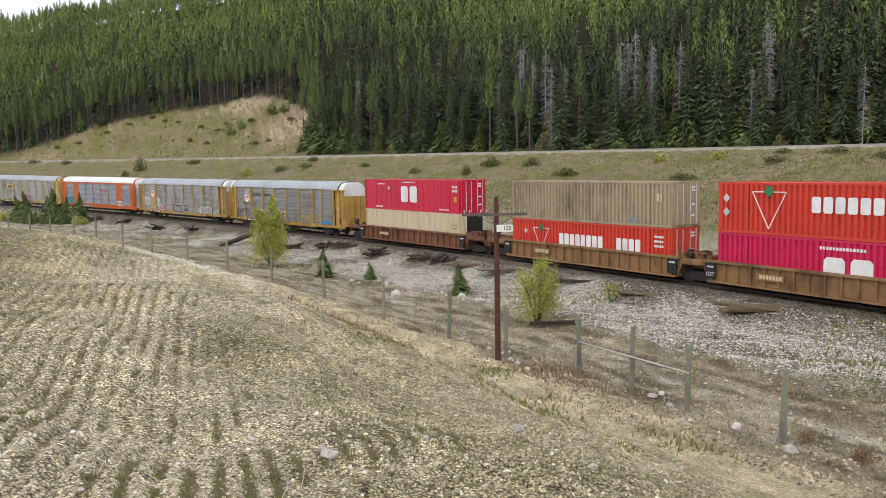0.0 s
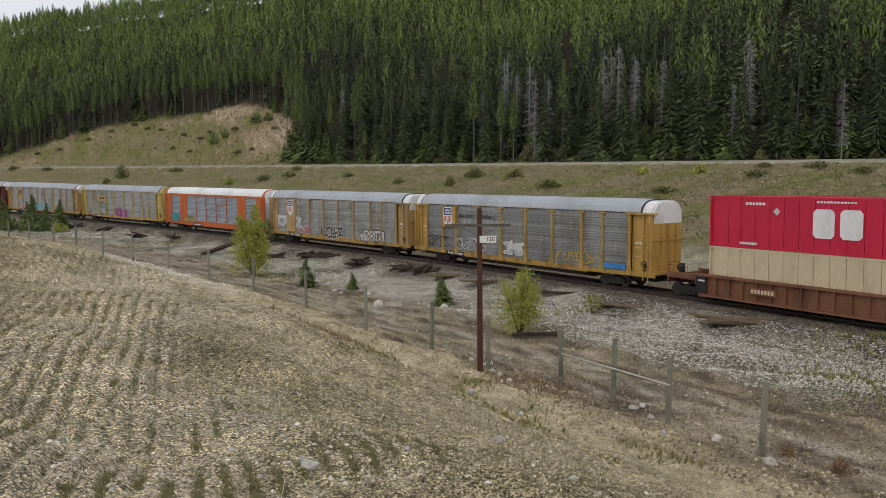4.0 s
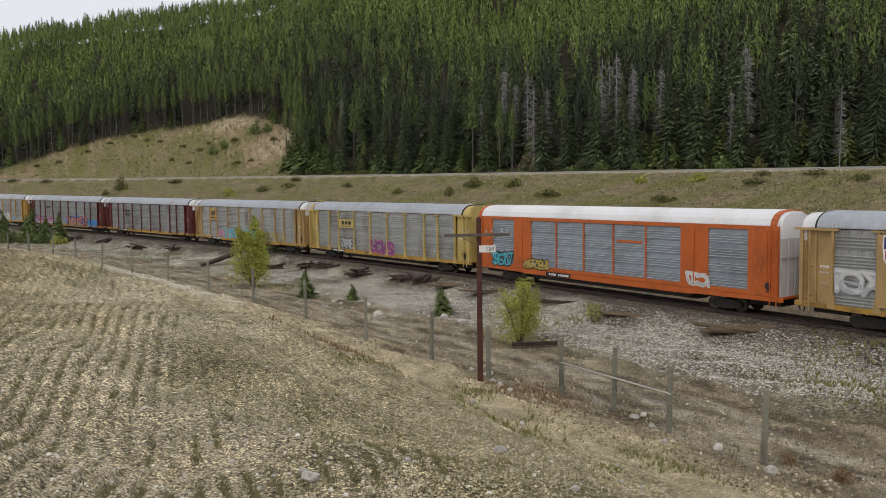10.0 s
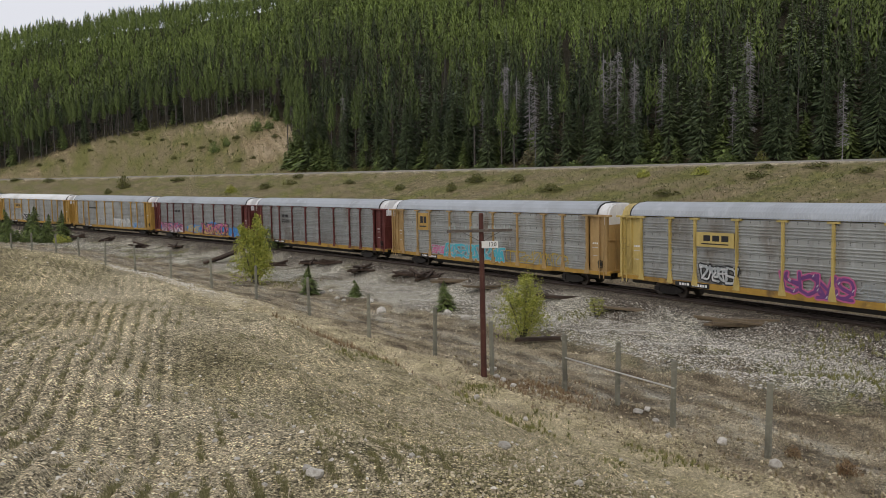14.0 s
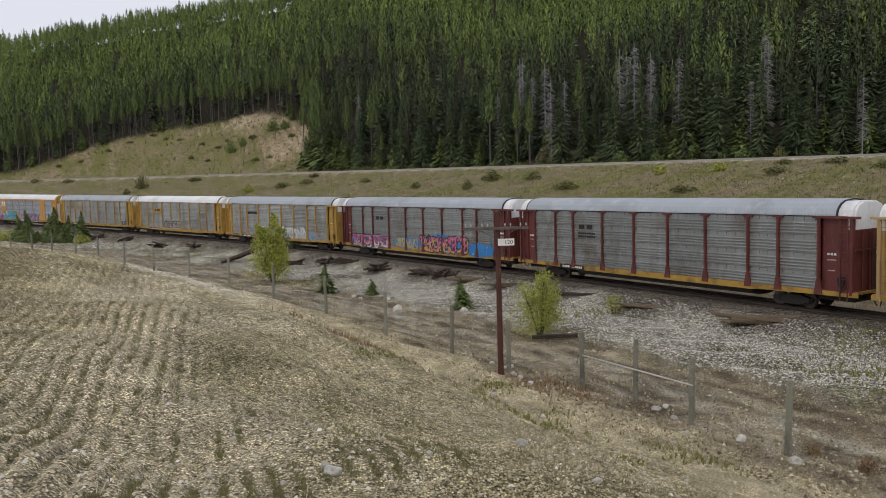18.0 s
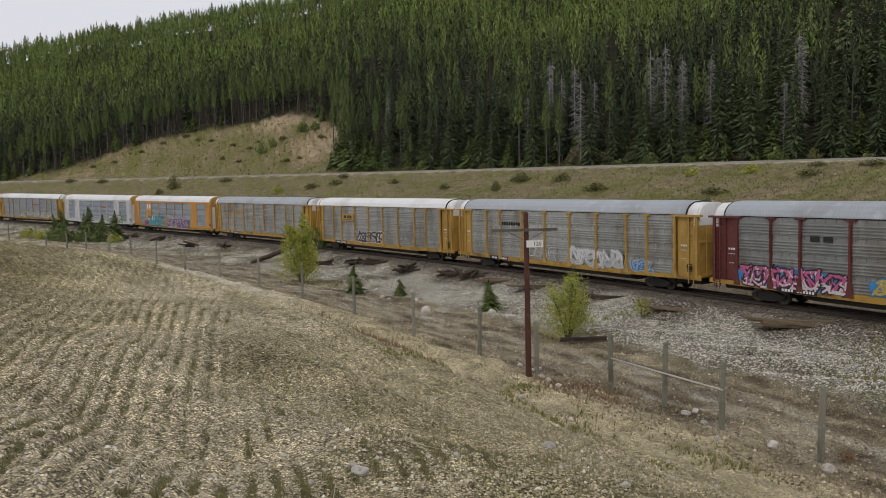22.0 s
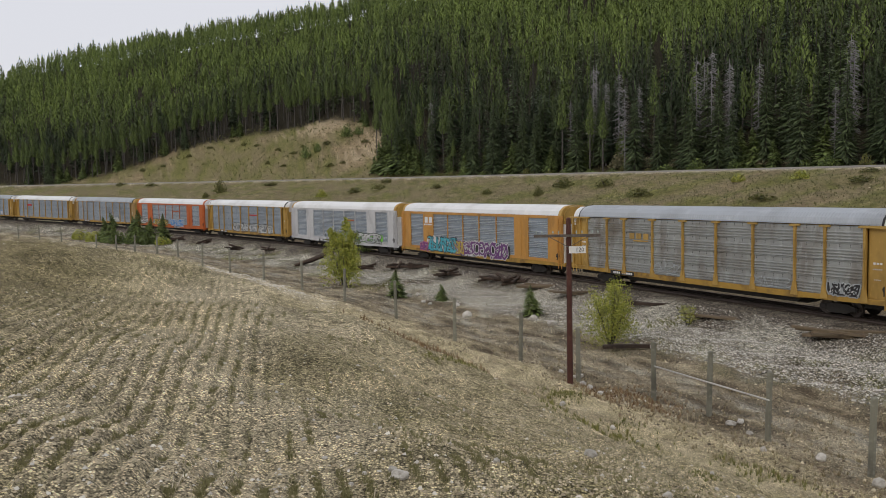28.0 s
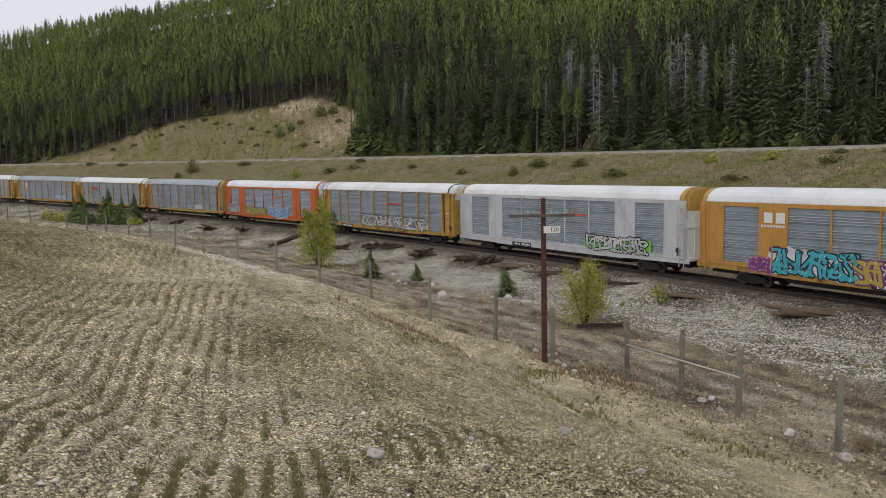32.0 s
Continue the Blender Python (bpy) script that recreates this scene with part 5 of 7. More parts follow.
# ---- trees ----
def spray_kites(rng, z, a, length, width, droop, roll):
    """Boughs as drooping kites: arrays of height, azimuth, length, width, drop of the tip, and roll."""
    n = len(z)
    ca, sa = np.cos(a), np.sin(a)
    out = np.stack([ca, sa], 1)
    side = np.stack([-sa, ca], 1)
    v = np.zeros((n, 4, 3))
    v[:, 0, 2] = z
    v[:, 0, :2] = out * 0.04
    mid = length * 0.55
    for k, sg in ((1, 1), (3, -1)):
        v[:, k, :2] = out * mid[:, None] + side * (sg * width * np.cos(roll))[:, None]
        v[:, k, 2] = z - droop * 0.45 + sg * width * np.sin(roll)
    v[:, 2, :2] = out * length[:, None]
    v[:, 2, 2] = z - droop
    f = np.arange(n * 4).reshape(n, 4)
    return v.reshape(-1, 3), f


def outward(v, f, h, lift=0.5):
    """Soft normals that lean out from the stem and up, and faces wound to agree with them."""
    q = np.linalg.norm(v[:, :2], axis=1)[:, None] + 1e-6
    nrm = np.concatenate([v[:, :2] / q * np.clip(q / 0.5, 0, 1), np.full((len(v), 1), lift)], 1)
    nrm[:, 2] += 0.8 * np.clip(v[:, 2] / h - 0.75, 0, 1)
    nrm += np.repeat(np.random.RandomState(len(v)).normal(0, 0.38, (len(v) // 4, 3)), 4, 0)
    nrm /= np.linalg.norm(nrm, axis=1)[:, None]
    a, b, c = v[f[:, 0]], v[f[:, 1]], v[f[:, 2]]
    back = np.einsum("ij,ij->i", np.cross(b - a, c - a), nrm[f].mean(1)) < 0
    f = np.where(back[:, None], f[:, ::-1], f)
    return nrm, f


def conifer_crown(rng, h, base, r, n, kind):
    """Spruce: drooping boughs in a spiral up the stem. Pine: upright tufts of needles round a narrow, pointed crown."""
    u = (np.arange(n) + rng.uniform(0, 1, n)) / n
    a = np.arange(n) * 2.4 + rng.uniform(-0.5, 0.5, n)
    if kind == "spruce":
        u = u ** 0.85
        z = h * (base + (0.99 - base) * u)
        tier = np.sin(z * 2 * np.pi / (0.055 * h) + 1.5 * np.sin(a + 2 * u))
        reach = r * (1 - u) ** 0.85 * np.clip(0.85 + 0.22 * tier + rng.uniform(-0.3, 0.25, n), 0.2, 1.3) + 0.08
        droop = reach * rng.uniform(0.2, 0.5, n)
        width = (reach * rng.uniform(0.10, 0.2, n) + 0.03) * (0.3 if n > 1000 else 0.5 if n > 300 else 1.0) + 1.3 / max(n, 30) ** 0.66
        v, f = spray_kites(rng, z, a, reach, width, droop, rng.uniform(-0.7, 0.7, n))
    else:
        u = u ** 0.9
        z = h * (base + (0.97 - base) * u)
        lobe = 0.8 + 0.3 * np.sin(2.3 * a / 2.4 + 9 * u + rng.uniform(0, 6))
        reach = r * (1 - u) ** 0.7 * np.clip(0.5 + 2.2 * u, 0, 1) * lobe * rng.uniform(0.3, 1.1, n) ** 0.6 + 0.05
        size = (0.95 if n < 75 else 0.72 if n < 140 else 0.52 if n < 300 else 0.34) * rng.uniform(0.7, 1.3, n) * (1.1 - 0.55 * u)
        wide = size * rng.uniform(0.22, 0.38, n)
        out = np.stack([np.cos(a), np.sin(a)], 1)
        twist = a + rng.uniform(-0.8, 0.8, n)
        side = np.stack([-np.sin(twist), np.cos(twist)], 1)
        c = np.concatenate([out * reach[:, None], z[:, None]], 1)
        v = np.zeros((n, 4, 3))
        lean = rng.uniform(0.1, 0.6, n)
        v[:, 0] = c
        v[:, 0, :2] -= out * (lean * size * 0.5)[:, None]
        v[:, 0, 2] -= size * 0.55
        v[:, 2] = c
        v[:, 2, :2] += out * (lean * size * 0.4)[:, None]
        v[:, 2, 2] += size * 0.75
        for k, sg in ((1, 1), (3, -1)):
            v[:, k] = c
            v[:, k, :2] += side * (sg * wide)[:, None]
            v[:, k, 2] += size * rng.uniform(-0.15, 0.2, n)
        v, f = v.reshape(-1, 3), np.arange(n * 4).reshape(n, 4)
    tip = np.array([[0.0, 0.0, h * 1.05], [0.13, 0.0, h * 0.95], [0.0, 0.0, h * 0.91], [-0.13, 0.03, h * 0.95]])
    return np.concatenate([v, tip]), np.concatenate([f, np.arange(4)[None] + len(v)])


def trunk_tris(h, r0, sides=5, top=0.03):
    a = np.arange(sides) * 2 * np.pi / sides
    v = np.concatenate([np.stack([np.cos(a) * r0, np.sin(a) * r0, np.full(sides, -0.5)], 1), np.stack([np.cos(a) * top, np.sin(a) * top, np.full(sides, h)], 1)])
    f = np.array([[i, (i + 1) % sides, sides + (i + 1) % sides, sides + i] for i in range(sides)])
    return v, f


def far_woods():
    """The wooded hillside: thousands of pines and spruces, joined, with the nearest ranks left to single trees."""
    rng = np.random.RandomState(7)
    xs, ys = np.meshgrid(np.arange(-520, 420, 4.1), np.arange(60, 720, 4.1))
    x = (xs + rng.uniform(-2.1, 2.1, xs.shape)).ravel()
    y = (ys + rng.uniform(-2.1, 2.1, ys.shape)).ravel()
    az = np.degrees(np.arctan2(x, y))
    r = np.hypot(x, y)
    ok = (az > -44) & (az < 41) & (r < 690)
    x, y, r = x[ok], y[ok], r[ok]
    s, d = s_and_d(x, y)
    depth = -d - tree_line(s)
    ok = (depth > 3.5) & (rng.uniform(0, 1, len(x)) < np.where(r > 380, 0.8, 0.96))
    x, y, r, depth, s = x[ok], y[ok], r[ok], depth[ok], s[ok]
    z = land(x, y)
    # trees hidden from the camera are left out, but for a belt behind the brow
    order = np.argsort(r)
    x, y, r, depth, s, z = x[order], y[order], r[order], depth[order], s[order], z[order]
    sector = np.floor(np.degrees(np.arctan2(x, y)) / 0.5).astype(int) + 200
    brow = np.full(400, -9.0)
    reach = np.zeros(400)
    ok = np.ones(len(x), bool)
    for i in range(len(x)):
        a = (z[i] - EYE[2]) / r[i]
        if a > brow[sector[i]]:
            brow[sector[i]], reach[sector[i]] = a, r[i]
        ok[i] = r[i] < reach[sector[i]] + 42
    x, y, r, depth, s, z = x[ok], y[ok], r[ok], depth[ok], s[ok], z[ok]
    patch = waves(x, y, 90, 41)
    variants = {}
    vr = np.random.RandomState(3)
    for kind in ("pine", "spruce"):
        for lod, n in (("a", 270), ("b", 130), ("c", 72)):
            for q in range(5):
                cv, cf = conifer_crown(vr, 16.0, (0.47 if lod == "a" else 0.44 if lod == "b" else 0.42) if kind == "pine" else 0.08, (1.7 if lod == "a" else 1.9) if kind == "pine" else 2.1, n, kind)
                nv, cf = outward(cv, cf, 16.0)
                variants[kind, lod, q] = ((cv, cf, nv), trunk_tris(16.0, 0.14, 4))
    crowns = {"pine": ([], [], [], []), "spruce": ([], [], [], [])}
    trunks = ([], [])
    cn = {"pine": 0, "spruce": 0}
    tn = 0
    for i in range(len(x)):
        kind = "spruce" if rng.uniform() < (0.55 if s[i] < 130 and depth[i] < 45 else 0.35 if depth[i] < 30 else 0.12) else "pine"
        lod = "a" if depth[i] < 20 or r[i] < 170 else "b" if r[i] < 290 else "c"
        (cv, cf, nv), (tv, tf) = variants[kind, lod, rng.randint(5)]
        k = rng.uniform(0.7, 1.15) * (0.92 if r[i] > 360 else 1.0) * (1.14 if rng.uniform() < 0.08 else 1.0)
        a = rng.uniform(0, 6.28)
        m = np.array([[math.cos(a), -math.sin(a)], [math.sin(a), math.cos(a)]])
        wide = rng.uniform(0.85, 1.2) * (1.2 if r[i] > 330 else 1.0)
        def put(v):
            o = v * np.array([wide * k, wide * k, k])
            o[:, :2] = o[:, :2] @ m.T
            return o + np.array([x[i], y[i], z[i]])
        V, F, T, N = crowns[kind]
        V.append(put(cv))
        turned = nv.copy()
        turned[:, :2] = turned[:, :2] @ m.T
        N.append(turned)
        F.append(cf + cn[kind])
        # shade put into the tint: darker at the forest edge and low in crowns
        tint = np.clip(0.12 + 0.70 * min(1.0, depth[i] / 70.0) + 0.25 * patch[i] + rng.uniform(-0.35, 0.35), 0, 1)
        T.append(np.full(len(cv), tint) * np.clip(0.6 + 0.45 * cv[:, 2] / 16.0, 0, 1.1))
        cn[kind] += len(cv)
        if depth[i] < 60:
            trunks[0].append(put(tv))
            trunks[1].append(tf + tn)
            tn += len(tv)
    woods = tagged(new("woods"), "dense pine and spruce forest covering the hillside", "forest", kind="stuff")
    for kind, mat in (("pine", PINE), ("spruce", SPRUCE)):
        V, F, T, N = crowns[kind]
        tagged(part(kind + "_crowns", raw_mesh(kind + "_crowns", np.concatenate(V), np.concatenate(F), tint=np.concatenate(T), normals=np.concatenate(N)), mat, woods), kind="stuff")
    tagged(part("tree_trunks", raw_mesh("tree_trunks", np.concatenate(trunks[0]), np.concatenate(trunks[1])), BARK, woods), kind="stuff")


far_woods()


def conifer_meshes(kind, seed, h, base, r, n):
    rng = np.random.RandomState(seed)
    v, f = conifer_crown(rng, h, base, r, n, kind)
    v[:, :2] += 0.12 * np.sin(v[:, 2:3] * np.array([[1.1, 1.7]]) + seed)
    t = np.repeat(np.clip(rng.uniform(0.05, 0.65, len(v) // 4) + rng.uniform(-0.1, 0.2), 0, 1), 4)
    nrm, f = outward(v, f, h)
    crown = raw_mesh("crown", v, f, tint=t, normals=nrm)
    tv, tf = trunk_tris(h * 0.98, 0.011 * h, 8)
    b = Build()
    b.add([tuple(q) for q in tv], [tuple(q) for q in tf])
    for k in range(14):
        z = h * (0.12 + 0.5 * rng.uniform())
        a = rng.uniform(0, 6.28)
        q = r * rng.uniform(0.3, 0.7)
        b.tube((0, 0, z), (q * math.cos(a), q * math.sin(a), z - 0.1 * q), 0.03, 0.01, 4)
    return crown, b.mesh("trunk")


KINDS = {("pine", k): conifer_meshes("pine", 50 + k, 17.0, 0.48, 1.7, 1150) for k in range(4)}
KINDS.update({("spruce", k): conifer_meshes("spruce", 70 + k, 15.0, 0.05, 2.3, 1900) for k in range(4)})
KINDS.update({("young", k): conifer_meshes("spruce", 90 + k, 5.0, 0.02, 1.5, 700) for k in range(3)})


def dead_meshes(seed):
    rng = np.random.RandomState(seed)
    b = Build()
    h = 15.0
    v, f = trunk_tris(h, 0.11, 8)
    b.add([tuple(q) for q in v], [tuple(q) for q in f])
    for k in range(150):
        u = rng.uniform(0.25, 0.97)
        a, q = rng.uniform(0, 6.28), (1 - u) * 1.3 * rng.uniform(0.4, 1.2) + 0.25
        z = h * u
        e = (q * math.cos(a), q * math.sin(a), z - 0.3 * q)
        b.tube((0, 0, z), e, 0.045, 0.02, 3)
        for j in range(2):
            t = rng.uniform(0.4, 0.9)
            c = a + rng.uniform(-0.9, 0.9)
            p = (e[0] * t, e[1] * t, z - 0.3 * q * t)
            b.tube(p, (p[0] + 0.45 * math.cos(c), p[1] + 0.45 * math.sin(c), p[2] - 0.2), 0.03, 0.015, 3)
    return b.mesh("trunk")


DEAD = [dead_meshes(k) for k in (1, 2)]


def conifer(kind, k, x, y, scale, turn, label, group, wide=1.0):
    crown, trunk = KINDS[kind, k]
    t = tagged(new("pine_tree" if kind == "pine" else "spruce_tree"), label, "tree", group)
    t.matrix_basis = pose(x, y, rest(x, y, 0.1), 0, 0, turn) @ Matrix.Diagonal((scale * wide, scale * wide, scale, 1))
    part("crown", crown, PINE if kind == "pine" else YOUNGGREEN if kind == "young" else SPRUCE, t)
    part("trunk", trunk, BARK, t)
    return t


def forest_edge():
    rng = random.Random(11)
    s = -95.0
    while s < 300:
        edge = float(tree_line(s))
        for rank in range(2):
            d = -(edge + 0.5 + rank * 3.0 + rng.uniform(-1.2, 1.2))
            q = s + rng.uniform(-1.2, 1.2)
            x, y, _ = on_track(q, d)
            kind = "pine" if (s > 135 and rng.random() < 0.9) or rng.random() < 0.22 else "spruce"
            roll = rng.random()
            if roll < 0.03 and s < 120:
                t = tagged(new("dead_tree"), "bare grey dead conifer at the forest edge", "tree", "dead trees at the forest edge")
                t.matrix_basis = pose(x, y, rest(x, y, 0.1), 0, 0, rng.uniform(0, 360)) @ Matrix.Diagonal((1, 1, 1.1, 1))
                part("trunk", DEAD[rng.randrange(2)], DEADWOOD, t)
            elif roll < (0.22 if s > 130 else 0.42):
                conifer("young", rng.randrange(3), x, y, rng.uniform(0.8, 1.6), rng.uniform(0, 360), "young green spruce before the forest", "young trees at the forest edge", rng.uniform(1.0, 1.35))
            else:
                conifer(kind, rng.randrange(4), x, y, rng.uniform(0.75, 1.15), rng.uniform(0, 360),
                        "tall lodgepole pine with bare lower trunk" if kind == "pine" else "dark green spruce at the forest edge", "trees at the forest edge")
        s += 3.3


forest_edge()


def bank_foot():
    """Green young trees where the bare bank runs out against the forest."""
    for x, y, k, i in ((-39.9, 209.3, 1.5, 0), (-37.3, 206.2, 1.9, 1), (-34.2, 203.1, 2.1, 2), (-31.2, 200.2, 1.7, 0), (-37.5, 214.3, 1.6, 1), (-28.3, 197.4, 1.3, 2), (-41.4, 209.8, 0.9, 2), (-33.4, 207.2, 2.0, 1), (-41.3, 225.9, 1.2, 0)):
        conifer("young", i, x, y, k, 47 * i + 13 * x, "bushy green young pine at the end of the bank", "young trees at the forest edge", 1.25)


bank_foot()


def leafy(name, x, y, h, r, leaves, seed, label, mat=None, stems=7, leaf=0.09, low=0.08, narrow=1.0, taper=0.4):
    """A shrub or sapling: stems that fork, and a loose crown of single leaves."""
    rng = np.random.RandomState(seed)
    t = tagged(new(name), label, "bush" if name != "sapling_tree" else "tree")
    t.matrix_basis = pose(x, y, rest(x, y, 0.03))
    b = Build()
    tips = []
    for k in range(stems):
        a, q = rng.uniform(0, 6.28), rng.uniform(0.15, 0.8) * r
        hh = h * rng.uniform(0.65, 1.0) * (1 - 0.35 * (q / r) ** 2)
        p0, p1, p2 = (0.08 * math.cos(a), 0.08 * math.sin(a), 0), (q * 0.5 * math.cos(a), q * 0.5 * math.sin(a), hh * 0.55), (q * math.cos(a), q * math.sin(a), hh)
        b.tube(p0, p1, 0.008 * h + 0.008, 0.006 * h, 5)
        b.tube(p1, p2, 0.006 * h, 0.004, 5)
        for j in range(9):
            u = rng.uniform(low + 0.1, 1)
            base = np.array(p0) * (1 - u) + np.array(p2) * u + np.array([0, 0, 0.1 * hh * math.sin(u * 3.1)])
            c, l = rng.uniform(0, 6.28), r * rng.uniform(0.25, 0.6) * (1.15 - 0.75 * u) * narrow
            e = base + np.array([l * math.cos(c), l * math.sin(c), l * rng.uniform(0.2, 0.8)])
            b.tube(tuple(base), tuple(e), 0.008, 0.003, 3)
            tips.append((base, e))
    part("stem", b, BARK, t)
    tips_a, tips_b = np.array([q[0] for q in tips]), np.array([q[1] for q in tips])
    k = rng.randint(len(tips), size=leaves)
    u = rng.uniform(0.1, 1.1, leaves)[:, None]
    c = tips_a[k] * (1 - u) + tips_b[k] * u + rng.normal(0, 0.10 + 0.03 * r, (leaves, 3))
    m = leaves * 2 // 5
    w = rng.normal(0, 1, (m, 3))
    w /= np.linalg.norm(w, axis=1)[:, None]
    w *= rng.uniform(0.2, 1.0, m)[:, None] ** 0.5 * (1 + 0.25 * np.sin(5 * w[:, :1] + 3 * w[:, 1:2]))
    c[:m] = w * np.array([r * 0.85, r * 0.85, h * 0.45]) + np.array([0, 0, h * (0.38 + low)])
    c[:, :2] *= 1.0 + 0.3 * taper - taper * np.clip(c[:, 2:3] / h, 0, 1)
    ax = rng.normal(0, 1, (leaves, 3))
    ax /= np.linalg.norm(ax, axis=1)[:, None]
    bx = np.cross(ax, rng.normal(0, 1, (leaves, 3)))
    bx /= np.linalg.norm(bx, axis=1)[:, None]
    size = leaf * rng.uniform(0.6, 1.3, leaves)[:, None]
    v = np.stack([c - ax * size, c + bx * size * 0.6, c + ax * size, c - bx * size * 0.6], 1).reshape(-1, 3)
    v[:, 2] = np.maximum(v[:, 2], 0.02)
    tint = np.repeat(np.clip(rng.normal(0.45, 0.28, leaves), 0, 1), 4)
    part("leaves", raw_mesh("leaves", v, np.arange(leaves * 4).reshape(-1, 4), tint=tint), mat or LEAF, t)
    return t


leafy("sapling_tree", -17.4, 72.6, 6.6, 2.35, 10500, 5, "yellow-green poplar sapling on the gravel verge", stems=9, leaf=0.09, low=0.03, narrow=0.95, taper=0.8)
leafy("bush", 4.1, 45.7, 3.8, 1.95, 9000, 6, "yellow-green leafy bush beside the track", stems=18, leaf=0.052, low=0.0, taper=0.32)
leafy("bush", -20.3, 96.1, 3.0, 1.7, 3600, 8, "dark green bush beside the sapling", YOUNGGREEN, 10, 0.08, 0.0)
leafy("bush", 9.2, 50.6, 1.5, 0.8, 500, 9, "thin yellow-green weed bush on the gravel", LEAF, 8, 0.05)


def small_conifers():
    for x, y, k, i in ((-72.5, 133, 1.0, 0), (-69.5, 134.5, 0.8, 1), (-66.8, 131, 1.1, 2), (-64.2, 130.2, 0.8, 1), (-62.3, 131.0, 0.9, 2), (-75.5, 136, 0.8, 0), (-63.6, 127.5, 0.6, 0), (-70.8, 130.5, 0.65, 1)):
        conifer("young", i, x, y, 1.08 * k, 70 * i + 11 * x, "small dark spruce on the gravel verge", "small spruces on the verge", 1.3)


small_conifers()
for x, y, h, k in ((-0.35, 55.9, 1.9, 31), (-11.4, 65.6, 2.1, 32), (-7.5, 64.1, 1.4, 33)):
    conifer("young", k % 3, x, y, h / 4.6, 40 * k, "small ragged green spruce on the gravel verge", "small spruces on the verge", 1.7)

# ---- fence, pole, sign ----
FENCE = [(150, 26), (140, 25.5), (130, 25), (120, 24.6), (110, 24.2), (100, 23.8), (77.0, 25.3), (71.5, 24.3), (66.0, 23.6), (59.0, 23.0), (52.0, 22.7), (45.5, 22.1), (38.2, 21.6), (30.8, 20.9), (23.0, 20.3), (15.8, 19.6), (6.2, 19.9), (-2.8, 20.4), (-9.0, 20.0), (-13.0, 19.4), (-16.8, 18.3), (-20.0, 18.3), (-23.0, 18.4), (-27.0, 18.3), (-33.5, 18.6), (-40.5, 19.0), (-48, 19.5), (-56, 20)]


def make_fence():
    rng = random.Random(4)
    fence = tagged(new("wire_fence"), "tall wire fence on round weathered wooden posts", "fence")
    post = Build().tube((0, 0, -0.4), (0, 0, 2.38), 0.105, 0.095, 10).tube((0, 0, 2.38), (0, 0, 2.41), 0.095, 0.06, 10).mesh("post")
    places = []
    for s, d in FENCE:
        x, y, _ = on_track(s, d)
        z = rest(x, y)
        places.append(Vector((x, y, z)))
        part("post", post, POSTWOOD, fence, at=pose(x, y, z, rng.uniform(-1.2, 1.2), rng.uniform(-1.2, 1.2), rng.uniform(0, 360)))
    b = Build()
    for p, q in zip(places, places[1:]):
        for k in range(11):
            h = 0.12 + k * 0.215
            b.tube(p + Vector((0, -0.08, h)), q + Vector((0, -0.08, h)), 0.0013, n=3)
        n = int((q - p).length / 0.3)
        for i in range(n):
            e = p.lerp(q, (i + 0.5) / n) + Vector((0, -0.08, 0))
            b.tube(e + Vector((0, 0, 0.12)), e + Vector((0, 0, 2.27)), 0.0008, n=3)
    part("wire_mesh", b, WIRE, fence, "thin galvanised page wire")
    g = sorted(range(len(FENCE)), key=lambda i: abs(FENCE[i][0] + 19.2))[0]
    up = Vector((0, -0.1, 1.45))
    ends = (places[g - 1] + up, (places[g - 1] + places[g + 1]) / 2 + up, places[g + 1] + up)
    for a, c in zip(ends, ends[1:]):
        part("brace_rail", Build().tube(a, c, 0.03, n=8), PIPE, fence, "pale metal brace rail")


make_fence()


def make_pole(x, y):
    z = rest(x, y, 0.1)
    pole = tagged(new("telegraph_pole"), "dark red-brown wooden telegraph pole with one crossarm", "utility pole")
    pole.matrix_basis = pose(x, y, z, 0, -0.4, 0)
    b = Build()
    b.tube((0, 0, -0.6), (0, 0, 6.75), 0.125, 0.095, 14)
    b.tube((0, 0, 6.75), (0, 0, 6.8), 0.095, 0.05, 14)
    part("shaft", b, POLEWOOD, pole)
    arm = part("crossarm", Build().box(-1.38, 1.24, -0.2, -0.11, 6.03, 6.14), ARMWOOD, pole)
    ins = Build().tube((0, 0, 0), (0, 0, 0.09), 0.012, n=6).tube((0, 0, 0.06), (0, 0, 0.1), 0.036, 0.032, 8).tube((0, 0, 0.1), (0, 0, 0.15), 0.026, 0.018, 8).mesh("insulator")
    for q in (-1.28, -1.06, -0.62, -0.4, 0.3, 0.52, 0.92, 1.14):
        part("insulator", ins, GLASSY, arm, at=(q, -0.155, 6.14))
    for k in (-1, 1):
        part("brace", Build().tube((k * 0.75, -0.2, 6.04), (0.0, -0.12, 5.62), 0.014, n=6), WIRE, pole)
    sign = part("mile_board", Build().box(0.0, 0.66, -0.15, -0.125, 5.38, 5.66), SIGNWHITE, pole, "white board with a black number")
    me = lettering("120", 0.23, 0.006)
    me.transform(pose(0, 0, 0, 0, 0, 180))
    part("digits", me, BLACK, sign, at=(0.43, -0.158, 5.52))


make_pole(1.35, 32.8)


